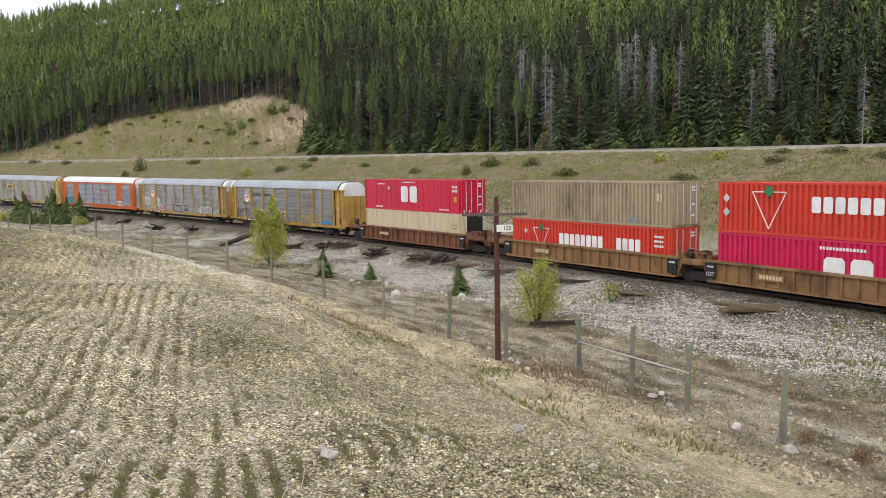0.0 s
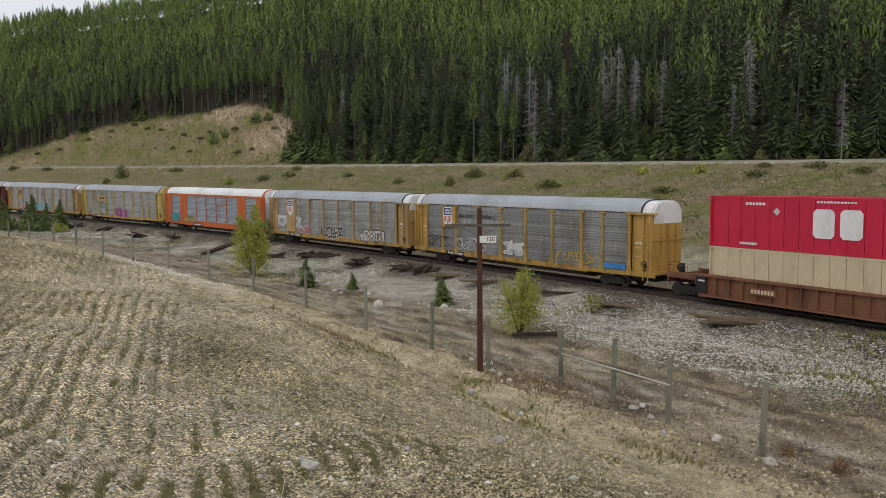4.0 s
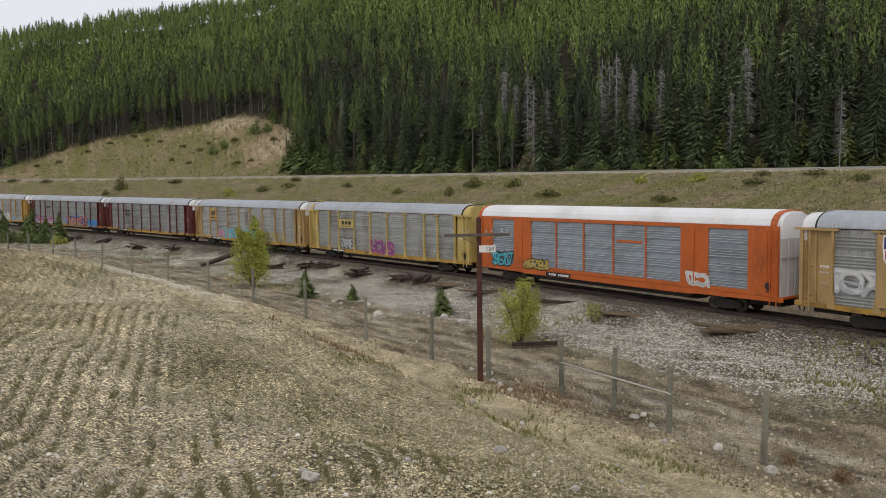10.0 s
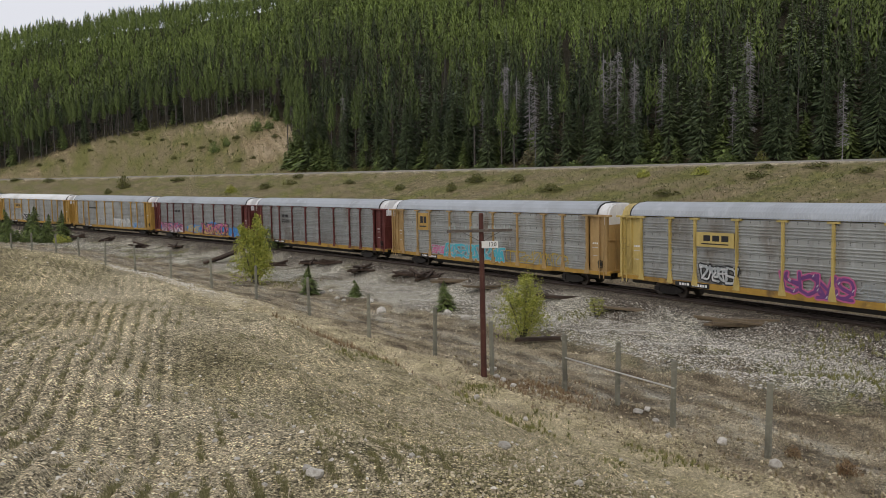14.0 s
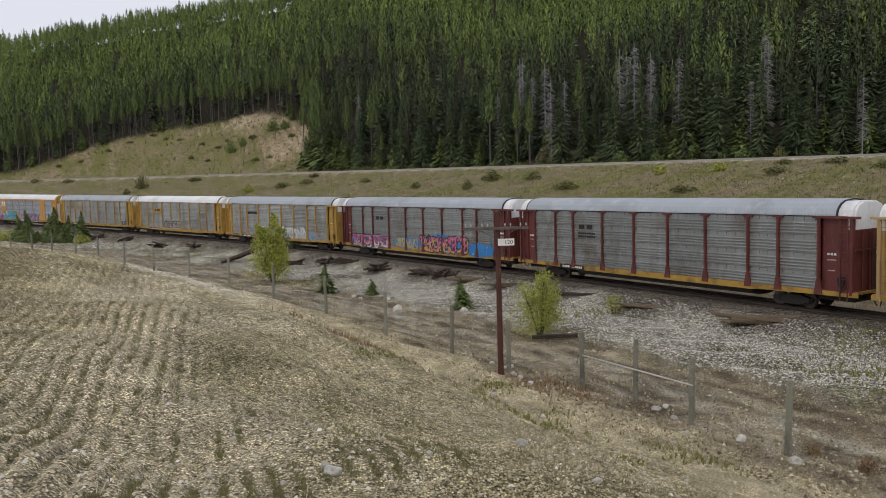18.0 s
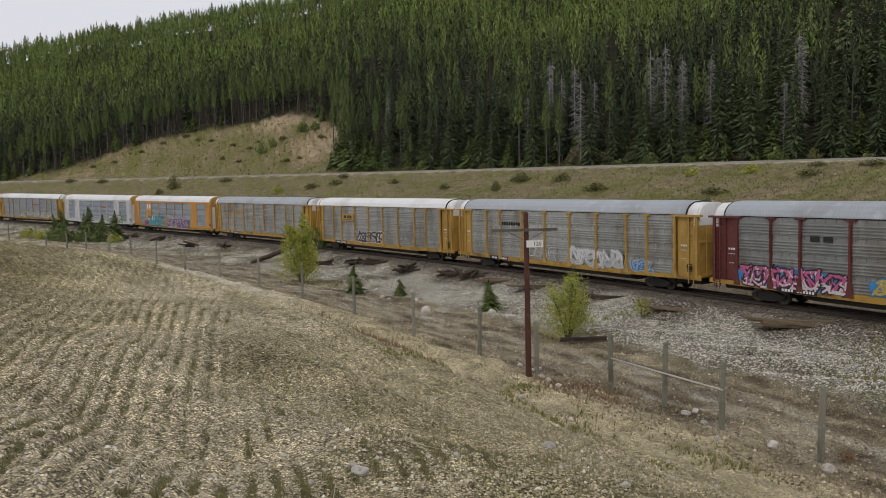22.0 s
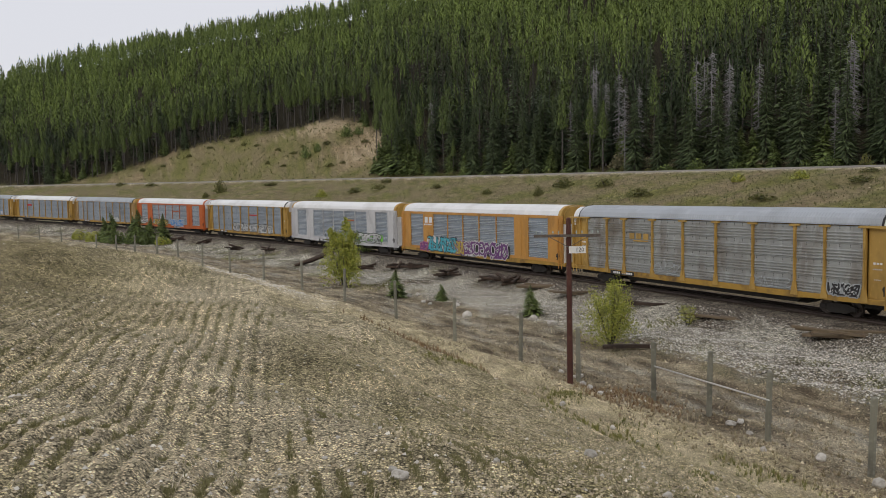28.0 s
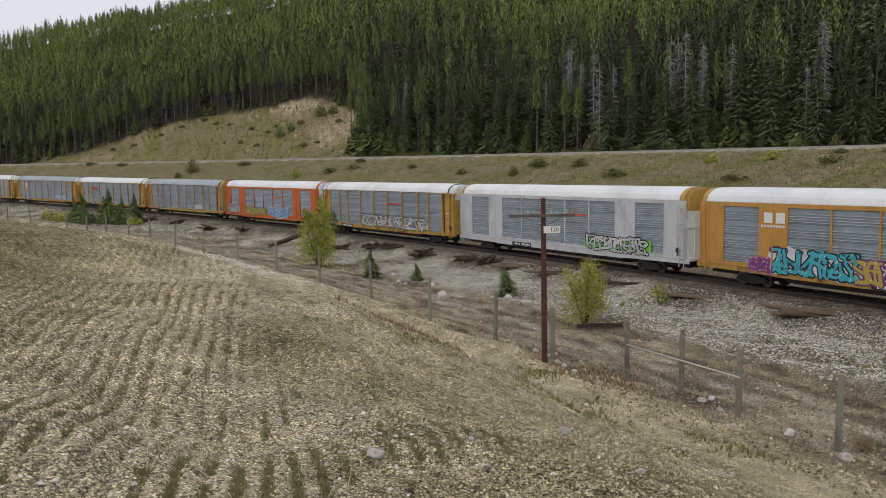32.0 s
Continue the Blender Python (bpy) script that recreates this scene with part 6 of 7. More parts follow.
# ---- stones, logs, tufts ----
def stone_mesh(seed, flat=0.7):
    b = bmesh.new()
    bmesh.ops.create_icosphere(b, subdivisions=2, radius=1.0)
    rng = random.Random(seed)
    o = Vector((rng.uniform(0, 50), rng.uniform(0, 50), 0))
    for v in b.verts:
        k = 1 + 0.35 * noise.noise(v.co * 1.3 + o) + 0.12 * noise.noise(v.co * 3 + o)
        v.co = Vector((v.co.x * k, v.co.y * k * 0.8, v.co.z * k * flat))
    me = bpy.data.meshes.new("boulder")
    b.to_mesh(me)
    b.free()
    return me


STONES = [stone_mesh(k, 0.55 + 0.1 * k) for k in range(4)]


def boulder(x, y, r, k, turn):
    t = tagged(new("boulder", STONES[k]), "pale limestone boulder lying on the ground", "rock", "loose pale boulders")
    if not STONES[k].materials:
        STONES[k].materials.append(ROCK)
    t.matrix_basis = pose(x, y, rest(x, y) + r * 0.35, 0, 0, turn) @ Matrix.Diagonal((r, r, r, 1))


boulder(-8.74, 62.63, 0.22, 0, 0)
boulder(-8.02, 61.11, 0.20, 1, 67)
boulder(-6.01, 61.03, 0.30, 2, 134)
boulder(-4.71, 55.22, 0.34, 3, 201)
boulder(-0.18, 54.31, 0.36, 0, 268)
boulder(0.96, 52.01, 0.33, 1, 335)
boulder(-10.46, 66.63, 0.22, 2, 42)
boulder(-9.75, 66.59, 0.20, 3, 109)


def scatter(name, n, place, sizes, material, seed, label, keep_if=None):
    """Loose stones, too many to count, joined."""
    rng = np.random.RandomState(seed)
    x, y = place(rng, n)
    if keep_if:
        ok = keep_if(x, y, rng)
        x, y = x[ok], y[ok]
        n = len(x)
    z = land(x, y)
    r = rng.uniform(0, 1, n) ** 3 * (sizes[1] - sizes[0]) + sizes[0]
    # a chip: an uneven five-cornered rim below a broken ridge of two points
    ico = np.array([(0.35, 0.1, 0.75), (-0.4, -0.1, 0.6), (1.0, 0, -0.25), (0.28, 0.9, -0.3), (-0.85, 0.5, -0.25), (-0.75, -0.6, -0.3), (0.3, -0.9, -0.25)])
    tri = np.array([(0, 2, 3), (0, 3, 1), (1, 3, 4), (1, 4, 5), (1, 5, 6), (1, 6, 0), (0, 6, 2)])
    a = rng.uniform(0, 6.28, n)
    k = rng.uniform(0.6, 1.4, (n, 7, 3))
    v = ico[None] * k * r[:, None, None] * np.array([1, 0.8, 0.8])
    c, s = np.cos(a)[:, None], np.sin(a)[:, None]
    vx, vy = v[..., 0] * c - v[..., 1] * s, v[..., 0] * s + v[..., 1] * c
    v = np.stack([vx + x[:, None], vy + y[:, None], v[..., 2] + (z + r * 0.25)[:, None]], 2).reshape(-1, 3)
    f = (tri[None] + 7 * np.arange(n)[:, None, None]).reshape(-1, 3)
    return tagged(part(name, raw_mesh(name, v, f), material), label, "stones", kind="stuff")


def in_wedge(lo, hi, az0=-37.0, az1=33.0, dlo=None, dhi=None):
    def place(rng, n):
        xs, ys = [], []
        got = 0
        while got < n:
            m = n * 2
            r = np.exp(rng.uniform(math.log(lo), math.log(hi), m))
            a = np.radians(rng.uniform(az0, az1, m))
            x, y = r * np.sin(a), r * np.cos(a)
            if dlo is not None:
                _, d = s_and_d(x, y)
                ok = (d > dlo) & (d < dhi)
                x, y = x[ok], y[ok]
            xs.append(x)
            ys.append(y)
            got += len(x)
        return np.concatenate(xs)[:n], np.concatenate(ys)[:n]
    return place


def furrow_back(x, y, rng):
    _, d = s_and_d(x, y)
    return 1.0 * furrow(x, y) * sown(x, y, d) + rng.uniform(-0.5, 0.5, len(x)) > -0.15


def foot_line(rng, n):
    """Along the foot of the mound, thickest by the pole."""
    s = rng.choice((rng.normal(21, 3.5), 0)) + rng.normal(13, 9, n)
    p = np.array([on_track(float(q), float(e)) for q, e in zip(s, rng.normal(22.0, 0.7, n))])
    return p[:, 0], p[:, 1]


scatter("mound_pebbles", 36000, in_wedge(3.2, 30, dlo=22, dhi=60), (0.004, 0.02), PEBBLE, 1, "pale gravel chips scattered over the mound", furrow_back)
scatter("crumbled_soil", 14000, in_wedge(3.4, 28, dlo=34, dhi=60), (0.007, 0.02), CRUMB, 31, "dry crumbled lumps of soil on the mound", furrow_back)
scatter("white_chips", 6000, in_wedge(3.2, 30, dlo=22, dhi=60), (0.006, 0.025), WHITECHIP, 21, "white limestone chips on the mound", furrow_back)
scatter("slope_gravel", 22000, in_wedge(5.0, 34, -18, 33, dlo=20, dhi=37), (0.005, 0.02), PEBBLE, 11, "gravel on the side of the mound")
scatter("foot_stones", 1500, foot_line, (0.02, 0.10), WHITECHIP, 32, "pale stones washed to the foot of the mound")
scatter("ballast_stones", 32000, in_wedge(36, 95, dlo=2.7, dhi=11), (0.02, 0.075), BALLAST, 2, "grey and white crushed stone beside the track")
scatter("white_ballast", 12000, in_wedge(36, 85, dlo=4.2, dhi=10.3), (0.02, 0.06), WHITECHIP, 22, "white crushed stone beside the track")
scatter("earth_clods", 9000, in_wedge(18, 75, dlo=10.5, dhi=22.5), (0.012, 0.075), CLOD, 23, "brown clods and stones on the dirt")
scatter("verge_stones", 3000, in_wedge(22, 80, dlo=11, dhi=22), (0.015, 0.08), PEBBLE, 3, "stones along the dirt track")
scatter("slope_stones", 800, in_wedge(75, 260, dlo=-44, dhi=-9), (0.03, 0.16), PEBBLE, 4, "stones on the grassy slope")


def tufts(name, n, place, size, material, seed, label, rows=None, blades=5, lean=0.5):
    rng = np.random.RandomState(seed)
    x, y = place(rng, n)
    if rows:
        ux, uy, gap = rows
        k = row_phase(x, y)
        q = (np.round(k) - k + rng.normal(0, 0.10, n)) * gap
        x, y = x + q * uy, y - q * ux
        _, d = s_and_d(x, y)
        thin = waves(x, y, 2.2, 61) + 0.6 * waves(x, y, 0.7, 62) + 0.9 * sown(x, y, d) - 0.4
        ok = thin + rng.uniform(-0.3, 0.3, n) > 0.3
        x, y = x[ok], y[ok]
        n = len(x)
    z = land(x, y)
    m = n * blades
    X, Y, Z = np.repeat(x, blades), np.repeat(y, blades), np.repeat(z, blades)
    h = rng.uniform(size[0], size[1], m)
    a = rng.uniform(0, 6.28, m)
    w = h * 0.09 + 0.0015
    lx, ly = np.cos(a), np.sin(a)
    off = rng.uniform(0, 0.35, m) * np.repeat(rng.uniform(size[0], size[1], n), blades)
    bx, by = X + lx * off, Y + ly * off
    t = rng.uniform(0.15, lean + 0.15, m) * h
    p0 = np.stack([bx - ly * w, by + lx * w, Z - 0.01], 1)
    p1 = np.stack([bx + ly * w, by - lx * w, Z - 0.01], 1)
    p2 = np.stack([bx + lx * t, by + ly * t, Z + h], 1)
    v = np.stack([p0, p1, p2], 1).reshape(-1, 3)
    tint = np.repeat(np.clip(np.repeat(rng.uniform(0, 1, n), blades) + rng.uniform(-0.2, 0.2, m), 0, 1), 3)
    return tagged(part(name, raw_mesh(name, v, np.arange(m * 3).reshape(-1, 3), tint=tint), material), label, "grass", kind="stuff")


ROWS = (-0.31, 0.951, FURROW)
tufts("mound_grass", 90000, in_wedge(3.4, 30, dlo=35, dhi=60), (0.010, 0.03), SPROUT, 5, "sparse grass sprouting in sown rows", ROWS, 4)
tufts("flank_grass", 14000, in_wedge(4.5, 26, -22, 30, dlo=24, dhi=37), (0.010, 0.035), SPROUT, 25, "thin grass on the gravelly flank of the mound", None, 4)
tufts("mound_dry_grass", 3500, in_wedge(3.4, 30, dlo=21, dhi=60), (0.012, 0.035), DRYGRASS, 6, "dry straw and grass on the mound", None, 4, 1.2)
tufts("verge_grass", 2200, in_wedge(22, 110, dlo=9, dhi=23), (0.05, 0.18), DRYGRASS, 7, "dry grass along the fence", None, 6)
tufts("slope_weeds", 600, in_wedge(75, 280, dlo=-43, dhi=-10), (0.1, 0.35), SHRUBLEAF, 18, "low dark weeds on the slope", None, 9)
tufts("slope_grass", 12000, in_wedge(75, 280, dlo=-44, dhi=-10), (0.10, 0.28), GRASS, 8, "grass on the slope below the highway", None, 6)
tufts("bank_weeds", 500, in_wedge(170, 330, -37, -8, dlo=-95, dhi=-60), (0.3, 0.8), SHRUBLEAF, 19, "low dark weeds on the bank", None, 9)
tufts("bank_grass", 6000, in_wedge(150, 330, dlo=-100, dhi=-60), (0.2, 0.6), GRASS, 9, "grass on the bare bank above the highway", None, 5)


# ---- heaps of old ties and timbers beside the track ----
TIMBER = Build().box(-1.25, 1.25, -0.115, 0.115, -0.09, 0.09).mesh("timber")


PLANK = Build().box(-1.75, 1.75, -0.13, 0.13, -0.06, 0.06).mesh("timber")


def timber_heap(x, y, count, turn, spread, wood, seed, label):
    """Old ties thrown down beside the track, the upper ones across the lower."""
    rng = random.Random(seed)
    heap = tagged(new("timber_heap"), label, "timber", "heaps of old ties beside the track")
    z = rest(x, y)
    if wood is PLANKWOOD:
        # squared planks lying across two bearers, slid apart along their length
        for k in range(count):
            layer, side = divmod(k, 3)
            a = radians(turn)
            u, q = rng.uniform(-0.6, 0.6), (side - 1) * 0.3 + rng.uniform(-0.05, 0.05)
            part("timber", PLANK, wood, heap, at=pose(x + u * math.cos(a) - q * math.sin(a), y + u * math.sin(a) + q * math.cos(a), z + 0.07 + 0.125 * layer, rng.uniform(-5, 5), rng.uniform(-2, 4), turn + rng.uniform(-spread, spread)))
        return heap
    for k in range(count):
        layer = k // 4
        a = turn + rng.uniform(-spread, spread) + (90 if layer % 2 and spread > 20 else 0)
        part("timber", TIMBER, wood, heap, at=pose(x + rng.uniform(-0.5, 0.5), y + rng.uniform(-0.35, 0.35) + 0.26 * (k % 4 - 1.5), z + 0.1 + 0.19 * layer + rng.uniform(0, 0.05), rng.uniform(-6, 6), rng.uniform(-14, 14) if spread > 20 else rng.uniform(-3, 3), a))
    return heap


timber_heap(-59.6, 131.3, 6, -20, 25, TIEWOOD, 1, "tumbled heap of dark rotten ties")
timber_heap(-52.3, 124.5, 7, -10, 30, TIEWOOD, 2, "tumbled heap of dark rotten ties")
timber_heap(-43.8, 114.8, 9, -15, 30, TIEWOOD, 3, "tumbled heap of dark rotten ties")
timber_heap(-36.3, 109.2, 5, -12, 25, TIEWOOD, 4, "tumbled heap of dark rotten ties")
timber_heap(-18.6, 87.0, 6, -20, 25, TIEWOOD, 6, "tumbled heap of dark rotten ties")
timber_heap(-14.1, 84.1, 6, -10, 30, TIEWOOD, 7, "tumbled heap of dark rotten ties")
timber_heap(-12.3, 82.4, 5, -15, 25, TIEWOOD, 8, "tumbled heap of dark rotten ties")
timber_heap(-8.0, 76.4, 8, -10, 35, TIEWOOD, 9, "tumbled heap of dark rotten ties")
timber_heap(-3.4, 70.8, 6, -10, 35, TIEWOOD, 10, "tumbled heap of dark rotten ties")
timber_heap(-1.8, 68.7, 8, -15, 30, TIEWOOD, 11, "tumbled heap of dark rotten ties")
timber_heap(0.3, 65.7, 6, -6, 8, PLANKWOOD, 12, "stack of weathered brown planks")
timber_heap(3.0, 61.9, 4, -12, 10, PLANKWOOD, 13, "stack of weathered brown planks")
timber_heap(7.4, 55.6, 3, -18, 6, TIEWOOD, 14, "tumbled heap of dark rotten ties")
timber_heap(5.3, 44.5, 1, -10, 4, TIEWOOD, 15, "tumbled heap of dark rotten ties")
timber_heap(10.9, 50.4, 2, -35, 5, PLANKWOOD, 16, "stack of weathered brown planks")
timber_heap(15.5, 43.6, 8, -20, 9, PLANKWOOD, 17, "stack of weathered brown planks")

log_heap = tagged(new("log_heap"), "dark long poles leaning in a heap", "timber")
for k, (a, l) in enumerate(((18, 4.4), (24, 4.0), (12, 3.4), (2, 2.4), (30, 3.0), (-8, 2.6), (40, 1.8), (15, 2.8))):
    part("pole", Build().tube((0, 0, 0), (l, 0, 0.36 * l), 0.17, 0.13, 8), TIEWOOD, log_heap, at=pose(-27.8 + 0.22 * k, 91.6 + 0.12 * k, rest(-27.8, 91.6) + 0.1 + 0.05 * k, 0, 0, a))


# ---- shrubs of the slopes ----
def shrub_meshes(seed):
    rng = np.random.RandomState(seed)
    b = Build()
    for k in range(9):
        a, q, h = rng.uniform(0, 6.28), rng.uniform(0.2, 0.7), rng.uniform(0.5, 1.0)
        b.tube((0, 0, -0.05), (q * math.cos(a), q * math.sin(a), h), 0.02, 0.008, 4)
    n = 620
    a, q = rng.uniform(0, 6.28, n), rng.uniform(0, 1, n) ** 0.5
    lump = 0.75 + 0.3 * np.sin(3 * a + rng.uniform(0, 6)) * rng.uniform(0.4, 1)
    c = np.stack([q * lump * np.cos(a), q * lump * np.sin(a), rng.uniform(0.02, 1.0, n) * (1.05 - 0.75 * q ** 2)], 1)
    ax, bx = rng.normal(0, 1, (n, 3)), rng.normal(0, 1, (n, 3))
    ax /= np.linalg.norm(ax, axis=1)[:, None]
    bx /= np.linalg.norm(bx, axis=1)[:, None]
    s = rng.uniform(0.05, 0.11, n)[:, None]
    v = np.stack([c - ax * s, c + bx * s * 0.7, c + ax * s, c - bx * s * 0.7], 1).reshape(-1, 3)
    v[:, 2] = np.maximum(v[:, 2], 0.0)
    return b.mesh("stem"), raw_mesh("leaves", v, np.arange(n * 4).reshape(-1, 4), tint=np.repeat(rng.uniform(0, 1, n), 4))


SHRUBS = [shrub_meshes(k) for k in range(4)]


def shrub(x, y, w, h, k, leaf, label):
    t = tagged(new("shrub"), label, "bush", "shrubs of the grassy slopes")
    t.matrix_basis = pose(x, y, rest(x, y, 0.04), 0, 0, 37 * k) @ Matrix.Diagonal((w, w, h, 1))
    part("stem", SHRUBS[k % 4][0], BARK, t)
    part("leaves", SHRUBS[k % 4][1], leaf, t)


shrub(-77.0, 193.8, 1.8, 3.6, 0, SHRUBLEAF, "dark green low shrub on the grassy slope")
shrub(-79.8, 191.7, 1.3, 1.6, 1, SHRUBLEAF, "dark green low shrub on the grassy slope")
shrub(-43.7, 164.5, 1.3, 1.7, 2, LEAF, "yellowing low shrub on the grassy slope")
shrub(-122.9, 232.2, 2.2, 1.0, 3, SHRUBLEAF, "dark green low shrub on the grassy slope")
shrub(-108.3, 221.3, 1.8, 1.0, 4, SHRUBLEAF, "dark green low shrub on the grassy slope")
shrub(-63.2, 191.6, 2.2, 1.1, 5, SHRUBLEAF, "dark green low shrub on the grassy slope")
shrub(-36.0, 161.1, 1.9, 1.2, 6, SHRUBLEAF, "dark green low shrub on the grassy slope")
shrub(-30.4, 166.9, 1.5, 1.0, 7, SHRUBLEAF, "dark green low shrub on the grassy slope")
shrub(-30.8, 159.8, 1.6, 1.1, 8, SHRUBLEAF, "dark green low shrub on the grassy slope")
shrub(0.5, 123.7, 1.0, 1.5, 9, SHRUBLEAF, "dark green low shrub on the grassy slope")
shrub(4.4, 126.2, 1.9, 1.5, 10, SHRUBLEAF, "dark green low shrub on the grassy slope")
shrub(10.0, 120.0, 1.6, 1.3, 11, SHRUBLEAF, "dark green low shrub on the grassy slope")
shrub(13.5, 108.2, 1.9, 1.1, 12, SHRUBLEAF, "dark green low shrub on the grassy slope")
shrub(24.9, 104.5, 1.2, 1.1, 13, LEAF, "yellowing low shrub on the grassy slope")
shrub(30.7, 99.4, 1.2, 1.1, 14, LEAF, "yellowing low shrub on the grassy slope")
shrub(34.7, 92.2, 1.8, 0.8, 15, SHRUBLEAF, "dark green low shrub on the grassy slope")
shrub(24.5, 92.9, 1.8, 0.7, 16, SHRUBLEAF, "dark green low shrub on the grassy slope")
shrub(-7.8, 133.1, 1.2, 0.9, 17, SHRUBLEAF, "dark green low shrub on the grassy slope")
shrub(-17.8, 148.1, 1.3, 0.9, 18, SHRUBLEAF, "dark green low shrub on the grassy slope")
shrub(40.5, 89.5, 1.6, 0.7, 19, SHRUBLEAF, "dark green low shrub on the grassy slope")
shrub(42.0, 82.7, 1.4, 0.7, 20, SHRUBLEAF, "dark green low shrub on the grassy slope")
shrub(36.8, 95.1, 1.3, 0.6, 21, SHRUBLEAF, "dark green low shrub on the grassy slope")
shrub(-83.0, 141.0, 2.2, 2.0, 3, LEAF, "yellow-green shrub beside the small spruces")
shrub(-79.0, 139.5, 1.8, 1.6, 3, LEAF, "yellow-green shrub beside the small spruces")
shrub(-60.5, 126.5, 1.6, 1.4, 3, LEAF, "yellow-green shrub beside the small spruces")
shrub(-77.5, 135.0, 1.5, 1.2, 3, LEAF, "yellow-green shrub beside the small spruces")
shrub(-71.0, 132.5, 2.3, 2.0, 0, YOUNGGREEN, "bushy green thicket among the small spruces")
shrub(-68.0, 131.5, 2.0, 1.6, 1, YOUNGGREEN, "bushy green thicket among the small spruces")
shrub(-65.5, 129.5, 2.2, 1.8, 2, YOUNGGREEN, "bushy green thicket among the small spruces")
shrub(-63.0, 128.5, 1.8, 1.3, 3, YOUNGGREEN, "bushy green thicket among the small spruces")
shrub(-74.0, 134.5, 2.0, 1.6, 4, YOUNGGREEN, "bushy green thicket among the small spruces")
shrub(-76.5, 136.5, 1.8, 1.2, 5, YOUNGGREEN, "bushy green thicket among the small spruces")
shrub(-61.0, 128.0, 1.6, 1.1, 6, YOUNGGREEN, "bushy green thicket among the small spruces")
shrub(-67.0, 235.6, 1.7, 3.6, 0, YOUNGGREEN, "bushy young growth on the bare bank")
shrub(-63.6, 236.3, 1.4, 2.8, 1, YOUNGGREEN, "bushy young growth on the bare bank")
shrub(-55.4, 239.3, 2.0, 3.8, 2, YOUNGGREEN, "bushy young growth on the bare bank")
shrub(-52.1, 240.3, 1.8, 3.0, 3, YOUNGGREEN, "bushy young growth on the bare bank")
shrub(-95.8, 263.6, 1.5, 0.9, 4, SHRUBLEAF, "low dark shrub on the bare bank")
shrub(-102.5, 270.7, 1.8, 1.1, 5, SHRUBLEAF, "low dark shrub on the bare bank")
shrub(-90.0, 259.3, 1.2, 0.9, 6, SHRUBLEAF, "low dark shrub on the bare bank")
shrub(-79.5, 249.2, 1.5, 1.1, 7, SHRUBLEAF, "low dark shrub on the bare bank")
shrub(-72.3, 242.0, 1.8, 0.9, 8, SHRUBLEAF, "low dark shrub on the bare bank")
shrub(-81.0, 242.9, 1.2, 1.1, 9, SHRUBLEAF, "low dark shrub on the bare bank")
shrub(-73.9, 236.3, 1.5, 0.9, 10, SHRUBLEAF, "low dark shrub on the bare bank")
shrub(-57.1, 224.7, 1.8, 1.1, 11, SHRUBLEAF, "low dark shrub on the bare bank")
shrub(-53.0, 223.8, 1.2, 0.9, 12, SHRUBLEAF, "low dark shrub on the bare bank")
shrub(-134.7, 270.0, 1.5, 1.1, 13, SHRUBLEAF, "low dark shrub on the bare bank")
shrub(-126.2, 267.9, 1.8, 0.9, 14, SHRUBLEAF, "low dark shrub on the bare bank")
shrub(-117.5, 269.2, 1.2, 1.1, 15, SHRUBLEAF, "low dark shrub on the bare bank")
shrub(-110.7, 271.2, 1.5, 0.9, 16, SHRUBLEAF, "low dark shrub on the bare bank")
shrub(-61.2, 238.2, 1.8, 1.1, 17, SHRUBLEAF, "low dark shrub on the bare bank")
shrub(-70.2, 243.8, 1.2, 0.9, 18, SHRUBLEAF, "low dark shrub on the bare bank")
shrub(-48.8, 233.4, 1.5, 1.1, 19, SHRUBLEAF, "low dark shrub on the bare bank")
conifer("spruce", 0, -34.1, 202.4, 1.00, 0, "green conifer standing forward of the forest", "trees at the forest edge")
conifer("young", 1, -39.9, 212.8, 1.20, 70, "green conifer standing forward of the forest", "trees at the forest edge")
conifer("spruce", 2, -27.2, 197.9, 0.62, 140, "green conifer standing forward of the forest", "trees at the forest edge")
conifer("pine", 0, -18.8, 189.3, 0.50, 210, "green conifer standing forward of the forest", "trees at the forest edge")
conifer("pine", 1, -9.3, 180.8, 0.55, 280, "green conifer standing forward of the forest", "trees at the forest edge")
conifer("spruce", 2, 4.1, 167.4, 0.45, 350, "green conifer standing forward of the forest", "trees at the forest edge")
conifer("pine", 0, 10.6, 160.4, 0.50, 420, "green conifer standing forward of the forest", "trees at the forest edge")
conifer("spruce", 1, 42.4, 125.4, 0.45, 490, "green conifer standing forward of the forest", "trees at the forest edge")
conifer("spruce", 2, -31.1, 201.3, 0.70, 560, "green conifer standing forward of the forest", "trees at the forest edge")
conifer("spruce", 0, -24.8, 195.0, 0.50, 630, "green conifer standing forward of the forest", "trees at the forest edge")

shrub(16.1, 156.0, 3.0, 3.2, 2, BRUSH, "pale dry brush in an opening of the forest edge")
shrub(18.2, 154.5, 2.6, 2.6, 0, BRUSH, "pale dry brush in an opening of the forest edge")
shrub(20.3, 152.6, 2.2, 1.8, 3, BRUSH, "pale dry brush in an opening of the forest edge")
shrub(24.8, 146.9, 2.4, 1.6, 2, BRUSH, "pale dry brush in an opening of the forest edge")
shrub(39.7, 128.9, 2.6, 1.6, 1, BRUSH, "pale dry brush in an opening of the forest edge")
shrub(35.7, 133.8, 2.0, 1.3, 0, BRUSH, "pale dry brush in an opening of the forest edge")
shrub(-15.0, 186.6, 2.2, 1.6, 0, BRUSH, "pale dry brush in an opening of the forest edge")
shrub(10.7, 24.95, 0.32, 0.42, 1, RUSTGRASS, "dry brown tangle of dead weeds by the fence")
shrub(11.65, 23.45, 0.42, 0.5, 2, RUSTGRASS, "dry brown tangle of dead weeds by the fence")


